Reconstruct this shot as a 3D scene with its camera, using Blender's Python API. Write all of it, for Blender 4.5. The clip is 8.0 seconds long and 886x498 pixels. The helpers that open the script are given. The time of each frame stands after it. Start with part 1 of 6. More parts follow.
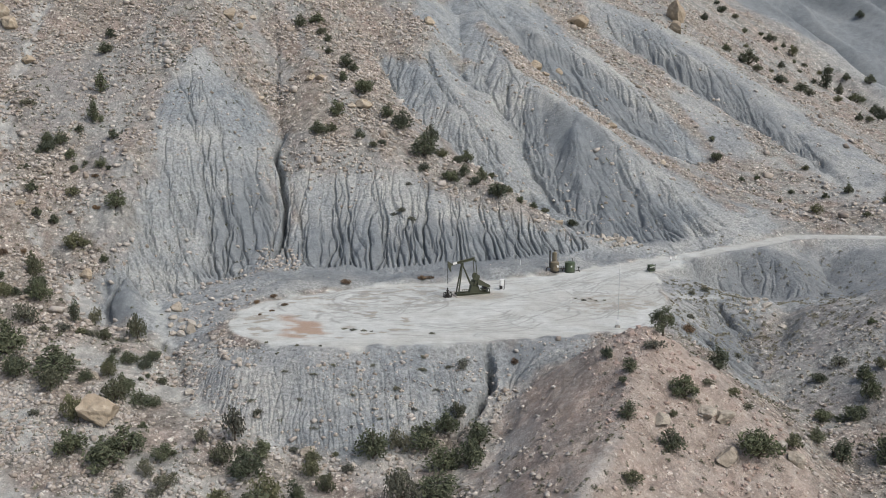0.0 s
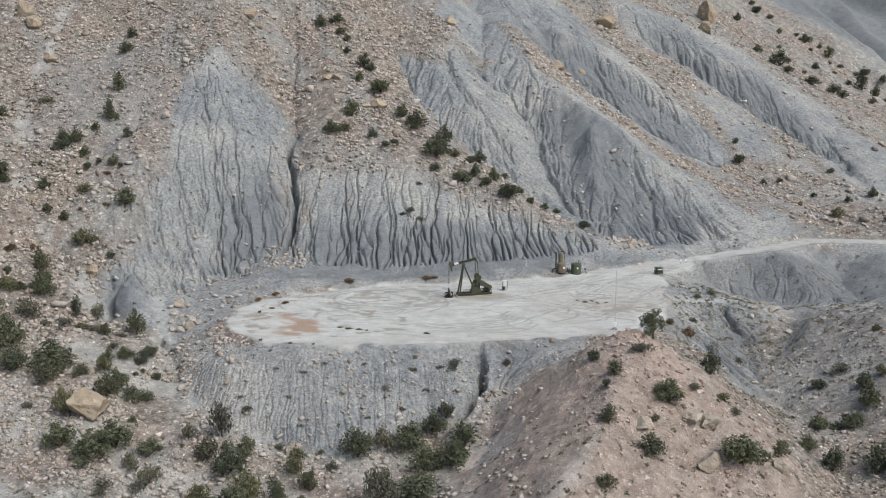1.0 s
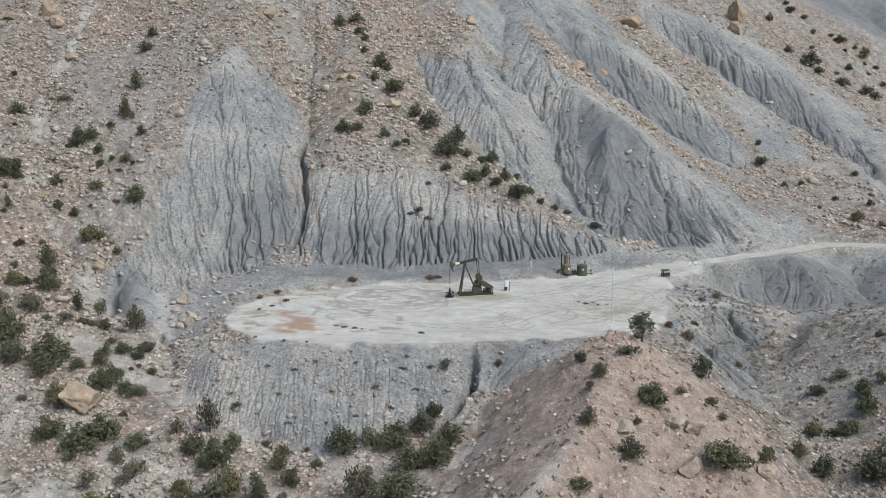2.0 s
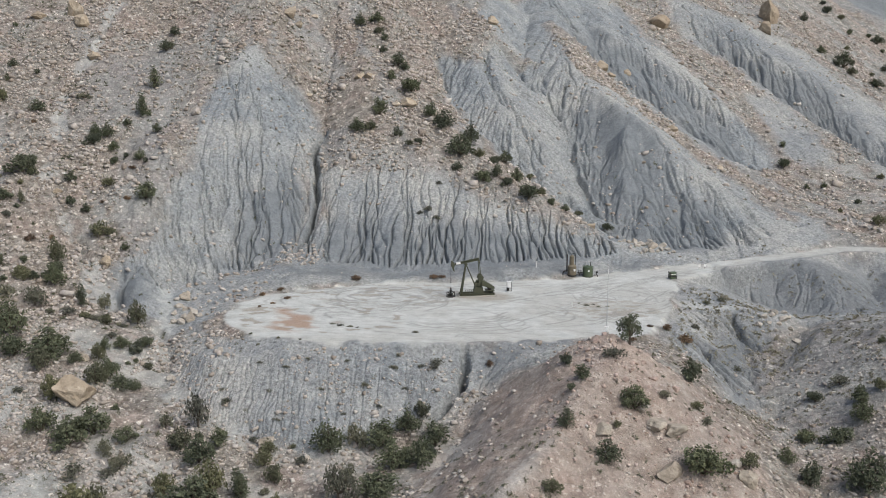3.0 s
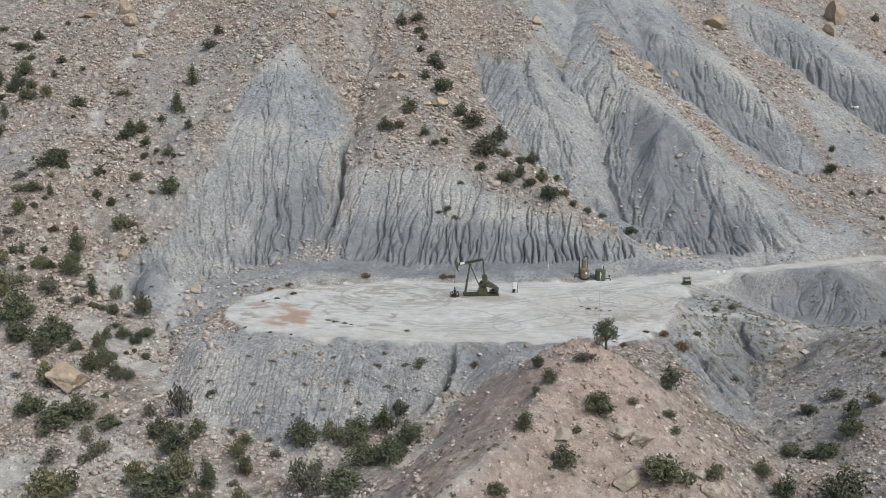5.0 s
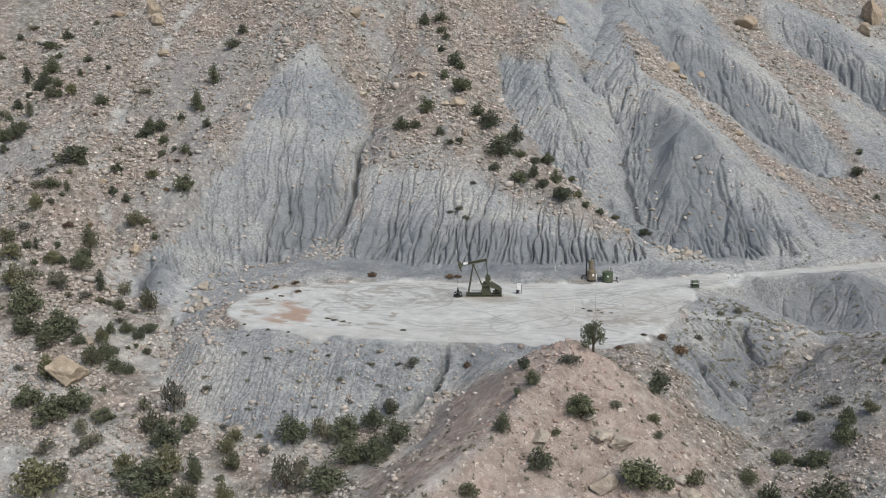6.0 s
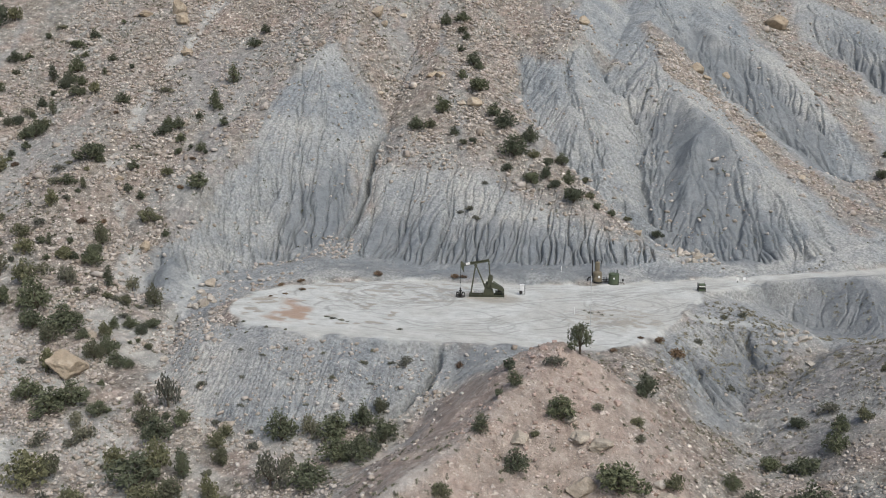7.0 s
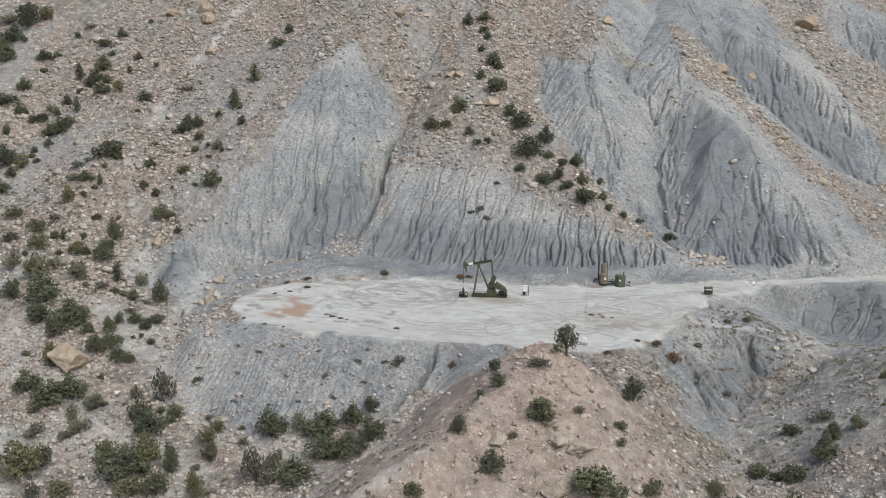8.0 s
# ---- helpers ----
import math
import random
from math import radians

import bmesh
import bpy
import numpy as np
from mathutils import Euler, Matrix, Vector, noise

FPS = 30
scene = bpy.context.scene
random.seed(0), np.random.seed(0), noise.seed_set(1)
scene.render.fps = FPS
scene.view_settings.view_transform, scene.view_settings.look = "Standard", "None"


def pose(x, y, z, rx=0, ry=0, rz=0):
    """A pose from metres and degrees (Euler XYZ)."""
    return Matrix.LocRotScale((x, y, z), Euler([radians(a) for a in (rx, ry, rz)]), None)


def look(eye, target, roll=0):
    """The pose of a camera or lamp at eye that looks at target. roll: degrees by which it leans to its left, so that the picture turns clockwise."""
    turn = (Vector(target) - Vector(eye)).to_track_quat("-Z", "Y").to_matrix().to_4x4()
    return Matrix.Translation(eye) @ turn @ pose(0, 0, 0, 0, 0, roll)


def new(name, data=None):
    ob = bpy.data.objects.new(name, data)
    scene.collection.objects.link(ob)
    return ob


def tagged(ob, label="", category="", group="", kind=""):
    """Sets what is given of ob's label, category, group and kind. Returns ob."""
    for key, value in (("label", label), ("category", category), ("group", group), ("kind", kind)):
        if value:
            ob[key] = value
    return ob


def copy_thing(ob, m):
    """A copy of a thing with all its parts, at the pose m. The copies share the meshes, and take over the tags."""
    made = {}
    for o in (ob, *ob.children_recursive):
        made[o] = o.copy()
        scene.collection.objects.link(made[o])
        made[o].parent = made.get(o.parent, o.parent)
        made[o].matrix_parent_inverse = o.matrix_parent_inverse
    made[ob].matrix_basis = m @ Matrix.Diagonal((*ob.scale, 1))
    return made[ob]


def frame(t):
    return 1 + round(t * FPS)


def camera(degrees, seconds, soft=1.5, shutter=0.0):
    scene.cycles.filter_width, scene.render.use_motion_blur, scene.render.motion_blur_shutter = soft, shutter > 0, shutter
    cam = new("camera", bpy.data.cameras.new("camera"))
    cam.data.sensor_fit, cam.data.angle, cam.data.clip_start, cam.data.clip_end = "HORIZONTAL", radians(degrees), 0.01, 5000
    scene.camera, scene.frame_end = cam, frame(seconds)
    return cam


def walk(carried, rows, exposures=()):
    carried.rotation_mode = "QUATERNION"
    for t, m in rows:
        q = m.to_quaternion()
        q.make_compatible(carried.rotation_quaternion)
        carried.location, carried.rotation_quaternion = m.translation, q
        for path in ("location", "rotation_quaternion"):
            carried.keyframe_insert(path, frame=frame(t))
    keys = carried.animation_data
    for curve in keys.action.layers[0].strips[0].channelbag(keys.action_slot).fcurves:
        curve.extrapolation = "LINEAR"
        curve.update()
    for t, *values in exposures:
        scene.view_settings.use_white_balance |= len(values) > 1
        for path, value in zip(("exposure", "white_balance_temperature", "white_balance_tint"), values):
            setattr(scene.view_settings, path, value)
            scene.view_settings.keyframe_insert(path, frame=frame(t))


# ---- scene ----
cam = camera(43.5, 8.0, soft=1.0)
METRES, EYE, TILT, LEAN, TURN = 66.0, 47.2, -13.0, 0.0, 0.0
ROWS = [
    (0.0, 0.0, 0.0, 0.0, 0.0, 0.0, 0.0),
    (0.5, 0.0585, 0.0017, -0.0003, 1.3, 0.01, -0.3),
    (1.0, 0.1252, 0.005, -0.0001, 2.77, 0.0, -0.64),
    (1.5, 0.1833, 0.0095, -0.0, 4.06, -0.01, -0.94),
    (3.0, 0.3732, 0.0312, 0.0039, 8.27, -0.12, -1.9),
    (3.5, 0.4307, 0.041, 0.0058, 9.59, -0.17, -2.2),
    (4.0, 0.4957, 0.0535, 0.0083, 11.06, -0.23, -2.54),
    (4.5, 0.5526, 0.0659, 0.0103, 12.37, -0.28, -2.84),
    (6.0, 0.7383, 0.1152, 0.0209, 16.79, -0.53, -3.8),
    (6.5, 0.7938, 0.1332, 0.0248, 18.13, -0.62, -4.09),
    (7.0, 0.8563, 0.1547, 0.0292, 19.64, -0.73, -4.43),
    (7.5, 0.9109, 0.1749, 0.034, 21.0, -0.85, -4.74),
    (8.0, 0.9726, 0.1998, 0.0395, 22.53, -0.98, -5.07),
]
walk(cam, [(t, pose(0, 0, EYE, TILT, LEAN, TURN) @ pose(METRES * x, METRES * y, METRES * z, 90 + pitch, roll, yaw)) for t, x, y, z, yaw, pitch, roll in ROWS])

# ---- world, sun, exposure ----
world = bpy.data.worlds.new("overcast_sky")
scene.world = world
world.use_nodes = True
_wn = world.node_tree.nodes
_sky = _wn.new("ShaderNodeTexSky")
_sky.sky_type, _sky.sun_disc = "NISHITA", False
_sky.sun_elevation, _sky.sun_rotation = radians(52), radians(125)
_sky.air_density, _sky.dust_density, _sky.ozone_density = 1.0, 4.0, 1.0
_wn["Background"].inputs["Strength"].default_value = 0.108
world.node_tree.links.new(_sky.outputs["Color"], _wn["Background"].inputs["Color"])
sun = new("sun", bpy.data.lights.new("sun", "SUN"))
sun.data.energy, sun.data.angle, sun.data.color = 2.0, radians(34), (0.985, 0.985, 0.975)
sun.matrix_world = look((134, -94, 208), (0, 0, 0))
scene.view_settings.exposure = 0.14

# ---- terrain ----
GX0, GX1, GY0, GY1, GD = -200.0, 260.0, -60.0, 600.0, 2.0
CX, CY = 0.3, 0.3               # spacing of the detailed part of the ground
FX0, FX1, FY0, FY1 = -100.0, 92.0, 104.0, 300.0


TABLES = {}


def lattice(x, y, seed):
    """Smooth value noise in -1 to 1, one hump a metre."""
    if seed not in TABLES:
        TABLES[seed] = np.random.RandomState(seed).uniform(-1, 1, (256, 256))
    table = TABLES[seed]
    i, j = np.floor(x).astype(int), np.floor(y).astype(int)
    u, v = x - i, y - j
    u, v = u * u * (3 - 2 * u), v * v * (3 - 2 * v)
    i0, j0, i1, j1 = i % 256, j % 256, (i + 1) % 256, (j + 1) % 256
    return (table[i0, j0] * (1 - u) + table[i1, j0] * u) * (1 - v) + (table[i0, j1] * (1 - u) + table[i1, j1] * u) * v


def fractal(x, y, size, seed, octaves=4):
    total = 0.0
    for k in range(octaves):
        total = total + lattice(x / size * 2 ** k + 17.3 * k, y / size * 2 ** k - 9.1 * k, seed + k) * 0.5 ** k
    return total


def smooth(a, b, x):
    t = np.clip((x - a) / (b - a), 0, 1)
    return t * t * (3 - 2 * t)


def inside(poly, x, y):
    """Metres to the edge of a polygon, minus inside it; 12 wherever it is farther off than that."""
    px, py = [p[0] for p in poly], [p[1] for p in poly]
    near = (x > min(px) - 12) & (x < max(px) + 12) & (y > min(py) - 12) & (y < max(py) + 12)
    out = np.full(np.shape(x), 12.0)
    out[near] = np.minimum(edge_of(poly, x[near], y[near]), 12.0)
    return out


def edge_of(poly, x, y):
    best, odd = np.full(np.shape(x), 1e9), np.zeros(np.shape(x), bool)
    for (ax, ay), (bx, by) in zip(poly, poly[1:] + poly[:1]):
        ex, ey = bx - ax, by - ay
        t = np.clip(((x - ax) * ex + (y - ay) * ey) / (ex * ex + ey * ey), 0, 1)
        best = np.minimum(best, np.hypot(x - ax - t * ex, y - ay - t * ey))
        if ay != by:
            odd ^= ((ay > y) != (by > y)) & (x < ex * (y - ay) / (by - ay) + ax)
    return np.where(odd, -best, best)


def beside(line, x, y):
    """Metres from an open line."""
    best = np.full(np.shape(x), 1e9)
    for (ax, ay), (bx, by) in zip(line, line[1:]):
        ex, ey = bx - ax, by - ay
        t = np.clip(((x - ax) * ex + (y - ay) * ey) / (ex * ex + ey * ey), 0, 1)
        best = np.minimum(best, np.hypot(x - ax - t * ex, y - ay - t * ey))
    return best


PAD = [(-29.5, 150), (-24.3, 145.9), (-17.3, 144.6), (-9.3, 145), (-1.4, 145.6), (7, 147.2), (15.3, 149.3), (22.5, 151.6), (27.3, 151.3), (31.1, 154.7),
       (32.8, 160.4), (35.1, 169), (36.2, 180.5), (37, 187), (45, 194.3), (41.6, 198), (33, 193.5), (27, 190.5), (17.8, 184.3), (8.6, 181.8),
       (-4.2, 178.9), (-15.1, 176), (-21.7, 172.5), (-27.8, 168), (-31.6, 162), (-31.2, 155.4)]
ROAD = [(30, 187), (37.5, 191), (41.6, 195.4), (48.8, 200), (55, 203.7), (61.6, 208), (68.6, 212.9), (74.5, 214), (80, 213.6), (87, 212.6), (110, 208), (140, 200)]

LINES = []


def line(*points):
    LINES.append(points)


# west slope, fall lines from the top down to the wash
line((-130, 300, 76), (-100, 250, 47), (-92, 237, 40.4), (-84, 227, 33.3), (-84.5, 202, 23.4), (-78, 183.5, 16.5), (-75, 160, 6), (-66, 145, 1), (-56, 134.7, -4.3))
line((-75, 240, 38), (-66.7, 218, 28.1), (-66, 210, 24.5), (-64, 196, 17.5), (-63.6, 179, 10.6), (-63, 173, 6), (-57, 158, 2.5), (-52, 141, -2.3), (-46, 125, -6.4))
line((-160, 250, 60), (-126, 217, 36), (-104, 209, 27), (-98, 190, 19), (-90, 176, 12.5), (-84, 158, 5), (-80, 140, -1))
# shoulder west of the fluted nose, down to the grey nub beside the wash
line((-62, 232, 35.5), (-57.5, 210, 24), (-55.5, 196, 18.2), (-55.5, 184.4, 12.7), (-55, 174, 7.4), (-52, 170.5, 5.8))
line((-50.6, 169, 5.4), (-48.8, 164.8, 3.7), (-46.4, 159.6, 1.4), (-44.2, 155.4, -0.6))
line((-52.8, 166, 1.9), (-51.2, 161.4, 0.2), (-48.6, 156.8, -1.2))
# fluted nose between the west slope and the deep gully
line((-56, 262, 52), (-51, 240, 40.5), (-50, 230, 35.6), (-48, 217, 27.5), (-45, 202, 17.6), (-43, 192, 9.6), (-41, 185, 3.6), (-38.7, 181, 1.3))
line((-42, 240, 37), (-40, 222, 26.5), (-36, 206, 15.4), (-34, 192, 5), (-33, 185.5, 1.6))
# deep gully
line((-42, 270, 49.5), (-39.4, 254.4, 40.0), (-37.5, 240, 32), (-34.5, 225, 23.6), (-31.5, 214, 17.5), (-29.7, 206, 13), (-29.6, 196, 6), (-29.2, 188, 2.3), (-29, 184, 1.2))
# bushy spur and the fluted face under it
line((-30, 275, 51), (-28, 252.5, 39.2), (-26.8, 231.7, 29.6), (-25, 215.5, 21.3), (-25.4, 206, 14.2), (-21.5, 200, 8.7), (-21, 191, 3.6), (-21.6, 185.6, 0.8))
line((-20.5, 241, 31.5), (-16.3, 230, 26.4), (-9, 225.5, 21.8), (-3.8, 217.7, 18.2), (4, 211, 13.6), (11, 206, 9.2), (17, 204, 6.2), (22.3, 203.5, 4), (26, 200, 2.4), (31, 201, 1.2))
line((-13, 216, 19.5), (-8, 208, 14.6), (-7.5, 199, 8.2), (-9, 191, 3.6), (-11.6, 186.4, 0.9))
line((5, 204, 9.5), (6, 196, 4.8), (6.5, 190, 0.9))
# gully east of the spur
line((-20, 275, 45), (-14.6, 255.6, 33.3), (-10.6, 241.3, 25.7), (-4.5, 231, 20.9), (0, 223.5, 17.2), (9, 216, 11.3), (18, 212.5, 6.8), (25, 210.5, 3.6))
# first grey rib
line((-8, 285, 48), (-3.4, 268.6, 40.4), (-1.5, 256, 33.6), (-0.9, 241.4, 28.1), (4.8, 234, 23.2), (10.2, 223.8, 14.9), (15.5, 217.5, 9.5), (20, 213, 6))
# gully between the ribs
line((0, 300, 46.4), (3.4, 289, 41.8), (4.7, 256, 29), (11, 250, 25.1), (13, 246.8, 22.4), (17.4, 238.9, 18), (16.8, 231.5, 14.6), (19.7, 226, 11), (23.7, 215.4, 5.4), (28.5, 207, 1.6))
# great grey rib, with the knob on its west flank
line((8, 300, 48), (10, 280, 40), (14.9, 255.8, 29.8), (19.9, 252.3, 27.4), (25.2, 247.2, 24.6), (31.3, 239.2, 21), (36, 235.2, 17.1), (41.3, 228.3, 12.4), (46.1, 224.7, 8.6), (51.2, 218.9, 4.3), (56, 213, 2.2))
line((29, 236, 20), (27.4, 231.7, 17.6), (28, 227, 12.6), (30, 215, 5.5), (33, 207, 1.6))
line((33.5, 226, 11), (35, 216, 5), (37.5, 207, 2), (42, 203, 1))
line((22, 249, 24.8), (21.5, 243, 19.6), (22.5, 236, 15.4), (24.5, 226, 9.4), (28, 214, 3.6))
line((32.5, 238.5, 19.6), (33, 231, 14.6), (35, 224, 9.0), (38, 216, 4.6), (40.5, 207, 1.6))
line((39, 231, 14.2), (40.3, 225.5, 9.8), (43, 217, 5.2), (47, 209.5, 1.8))
# stony gully east of it
line((17, 300, 42), (22.7, 274.6, 29.6), (30, 265, 23.2), (39.2, 257.5, 17.2), (41, 252, 15.2), (47, 240, 10.5), (55, 229, 5.6), (62, 220, 2.6))
# second grey rib
line((18, 315, 48.5), (23.4, 287.6, 37.2), (30.3, 288.9, 34.5), (38.6, 283.3, 29.4), (49.6, 272.6, 21.1), (56, 264.4, 14.8), (59, 259.8, 10.6), (64, 250, 6.8), (70, 236, 3.6))
line((22, 285, 34.2), (30, 283, 30.4), (40, 275, 23.0), (49, 266.5, 16.2), (55.5, 257, 9.2))
# stony hollow beyond
line((28, 330, 45), (37, 312, 39.8), (48, 304, 32.5), (57, 290, 24), (66, 274, 15), (72, 258, 9), (78, 240, 3), (80, 225, 1.4))
# third grey rib
line((38, 350, 53), (45, 320, 42.8), (53.6, 312.8, 36.4), (67.4, 302.2, 29.6), (81.3, 299.7, 23.8), (88, 280, 14), (92, 264, 8.5), (95, 250, 4))
line((50, 307, 33.2), (57, 302, 29.2), (66, 292.5, 22.6), (77, 285, 16.4), (86, 270, 9.4))
# bushy slope far to the east
line((60, 370, 54), (68.7, 333.4, 40), (91, 336, 27.5), (105, 332, 19), (115, 300, 10), (118, 260, 3))
line((90, 430, 56), (105, 390, 42), (118, 385, 35), (125.5, 365, 20.5), (135, 330, 9), (140, 290, 3))
line((130, 480, 58), (136, 415, 28), (150, 370, 14), (160, 320, 5))
line((150, 520, 72), (170, 450, 42), (185, 400, 22), (200, 330, 6))
# top of the hills, and the country round about
line((-190, 330, 95), (-120, 335, 92), (-60, 340, 92), (0, 350, 84), (45, 385, 72), (90, 450, 66), (150, 540, 78), (240, 580, 90))
line((-190, 560, 120), (0, 570, 120), (120, 590, 115))
line((-190, 200, 38), (-185, 120, 2), (-180, 40, -14), (-180, -50, -24))
line((-170, 80, -10), (-100, 92, -9), (-40, 96, -12), (0, 94, -14), (60, 100, -14), (120, 110, 8), (200, 120, 30))
line((-180, -55, -26), (0, -55, -28), (200, -55, -24))
line((240, 100, 34), (245, 250, 20), (250, 420, 40))
# foot of the fluted faces, the shelf under them and the low cut bank behind the pad
line((-29.5, 171.5, 0.6), (-22, 175.6, 1.0), (-15, 178.6, 1.1), (-4, 181.4, 1.1), (8.6, 184.4, 1.1), (14, 186.6, 0.8))
line((-37, 178.5, 0.7), (-33, 181, 0.9), (-26, 182.5, 1.2), (-20, 183.3, 1.2), (-10, 184.6, 1.2), (0, 186.4, 1.2), (7, 187.8, 1.2), (13.3, 191, 1.0), (22, 195, 0.8), (30, 197, 0.8))
line((-40, 176, 0.2), (-36, 170, 0.3), (-34, 163, 0.1), (-35, 156, -0.4))
line((-30, 141.5, -1.2), (-26.3, 140, -0.9), (-16, 139.2, -1.8), (-8, 140, -1.9), (2.8, 142.6, -2.1))
# wash west of the pad and along the toe of its bank
line((-46, 172, 1.0), (-42, 160, -0.6), (-38.8, 149.6, -2.7), (-33.5, 140, -4.8), (-27, 131, -7), (-16.4, 127.6, -9), (-7.4, 126.4, -9.8), (-0.4, 129.5, -10), (4, 133, -7.5), (6.4, 138.5, -5), (6.3, 143, -2.6))
line((-27, 141, -1), (-25.5, 135.6, -4), (-26.4, 131, -6.4))
line((-20.5, 137.5, -3), (-17, 132, -6.4))
line((-1.3, 138.3, -4.4), (-1, 133, -8.2))
line((11, 143.5, -1.8), (10, 138.6, -4.6), (7, 133, -7.3), (6, 126, -9))
# low ground in front
line((-43.2, 130.5, -4.3), (-40, 124, -7), (-35, 117, -9), (-34, 108, -10.6))
line((-24, 123, -8.8), (-26.7, 117.8, -10.6), (-28, 106, -12))
line((-15.3, 121.7, -10.6), (-11.3, 119.9, -11.6), (-8, 108, -13))
line((-1, 118, -10.5), (3, 108, -11))
# red hill
line((26.8, 139.8, 3.8), (25.7, 137, 6.7), (25.6, 131, 4.4), (23, 127, 2.9), (21, 119.6, 0.2), (18, 112.5, -1.6), (14.7, 107, -3.2), (11, 94, -9))
line((25.7, 137, 6.7), (21, 135.6, 4.1), (15, 135.2, 0.4), (10.5, 136, -3.6))
line((20.5, 119, 0), (14, 113, -3.0), (8.2, 117, -6.4), (5, 119, -8.8))
line((22.6, 127, 2.9), (13, 126.5, -3.0), (7.5, 127, -7.6))
line((25.7, 137, 6.7), (28.2, 135.8, 5.0), (31.5, 137.5, 2.6), (36, 139, -1.2), (41, 144, -5.5), (44, 148, -7.6))
line((26.5, 131, 3.9), (29.2, 125.6, 0.4), (31.5, 118.3, -5.2), (34, 108, -9))
line((28.7, 130.5, 3.0), (37.3, 127.4, -2.5), (41.7, 124.6, -5.4), (46, 127, -8.6))
line((36.4, 121.6, -4.8), (41, 114, -8.6))
line((21, 119, -1), (26, 116, -3.4), (24, 107, -5.5))
# bank and draw east of the pad
line((25, 142, 0.8), (24, 146.5, -0.6), (23.5, 150.5, -0.2))
line((31, 153, -0.4), (37.9, 148, -2.4), (42.5, 152.6, -6.9), (45.8, 153.8, -8))
line((33.5, 160, -0.4), (36.7, 163, -1.5), (42.5, 163, -5), (46.5, 162.4, -6.6))
line((37, 172, -0.6), (39.8, 173, -1.3), (46, 173.5, -1.6), (51.6, 175.2, -1.2), (60, 179, -3), (72, 182, -3.6), (90, 184, -1))
line((44.5, 168, -3.4), (47, 168, -3.9), (48.6, 163.4, -6.0))
line((60, 190, -5.6), (56, 178, -3.6), (54, 169.4, -4.2), (49, 161, -6.6), (45.8, 153.8, -8.1), (48, 147, -8.9), (49.6, 141.5, -9.3), (50, 130, -9.7), (48, 118, -11), (44, 100, -14))
line((40, 186, -0.8), (46.8, 195.5, -3.8), (52, 192, -5.2), (57, 187.4, -5.4))
line((60.3, 204, 0.5), (62.3, 197.8, -0.2), (64, 193, -2.4), (65.6, 188.4, -5), (66, 185, -4.4))
line((64, 209, 0.6), (71.5, 207, -2.2), (71, 199.4, -5.4), (72, 190, -5.8))
line((51, 199.5, -1.4), (54.5, 196.4, -4), (57, 191, -5.4))
line((76, 212.6, 0.3), (82, 205, -0.6), (86, 195, -3.4))
line((53.4, 150, -7.2), (57, 153, -4.9), (61.8, 158.3, -0.7), (72, 163, 5), (100, 172, 14))
line((55.3, 140.6, -8.4), (58, 143, -6.1), (66, 146, -2), (80, 150, 5))
line((57.6, 132, -9.5), (68, 134, -4), (90, 138, 6))
line((56, 165, -2), (62, 170, -1.2), (72, 176, 0), (90, 180, 4))


def spread(d, below=None):
    """Heights between the lines, smooth as a stretched skin, on a lattice of d metres."""
    nx, ny = int((GX1 - GX0) / d) + 1, int((GY1 - GY0) / d) + 1
    total, count = np.zeros((nx, ny)), np.zeros((nx, ny))
    for points in LINES:
        for (ax, ay, az), (bx, by, bz) in zip(points, points[1:]):
            n = max(2, int(math.hypot(bx - ax, by - ay) / d * 3))
            t = np.linspace(0, 1, n)
            i, j = np.rint((ax + (bx - ax) * t - GX0) / d).astype(int), np.rint((ay + (by - ay) * t - GY0) / d).astype(int)
            ok = (i >= 0) & (i < nx) & (j >= 0) & (j < ny)
            np.add.at(total, (i[ok], j[ok]), (az + (bz - az) * t)[ok])
            np.add.at(count, (i[ok], j[ok]), 1)
    px, py = np.meshgrid(GX0 + d * np.arange(nx), GY0 + d * np.arange(ny), indexing="ij")
    flat = inside(PAD, px, py) < -d * 0.3
    total[flat], count[flat] = 0, 1
    held = count > 0
    fixed = total[held] / count[held]
    if below is None:
        z, rounds = np.full((nx, ny), 10.0), 1500
    else:
        z, rounds = sample(below, 2 * d, px, py, linear=True), 260
    z[held] = fixed
    for _ in range(rounds):
        e = np.pad(z, 1, mode="edge")
        side = e[:-2, 1:-1] + e[2:, 1:-1] + e[1:-1, :-2] + e[1:-1, 2:]
        corner = e[:-2, :-2] + e[2:, :-2] + e[:-2, 2:] + e[2:, 2:]
        z = side * 0.2 + corner * 0.05
        z[held] = fixed
    return z


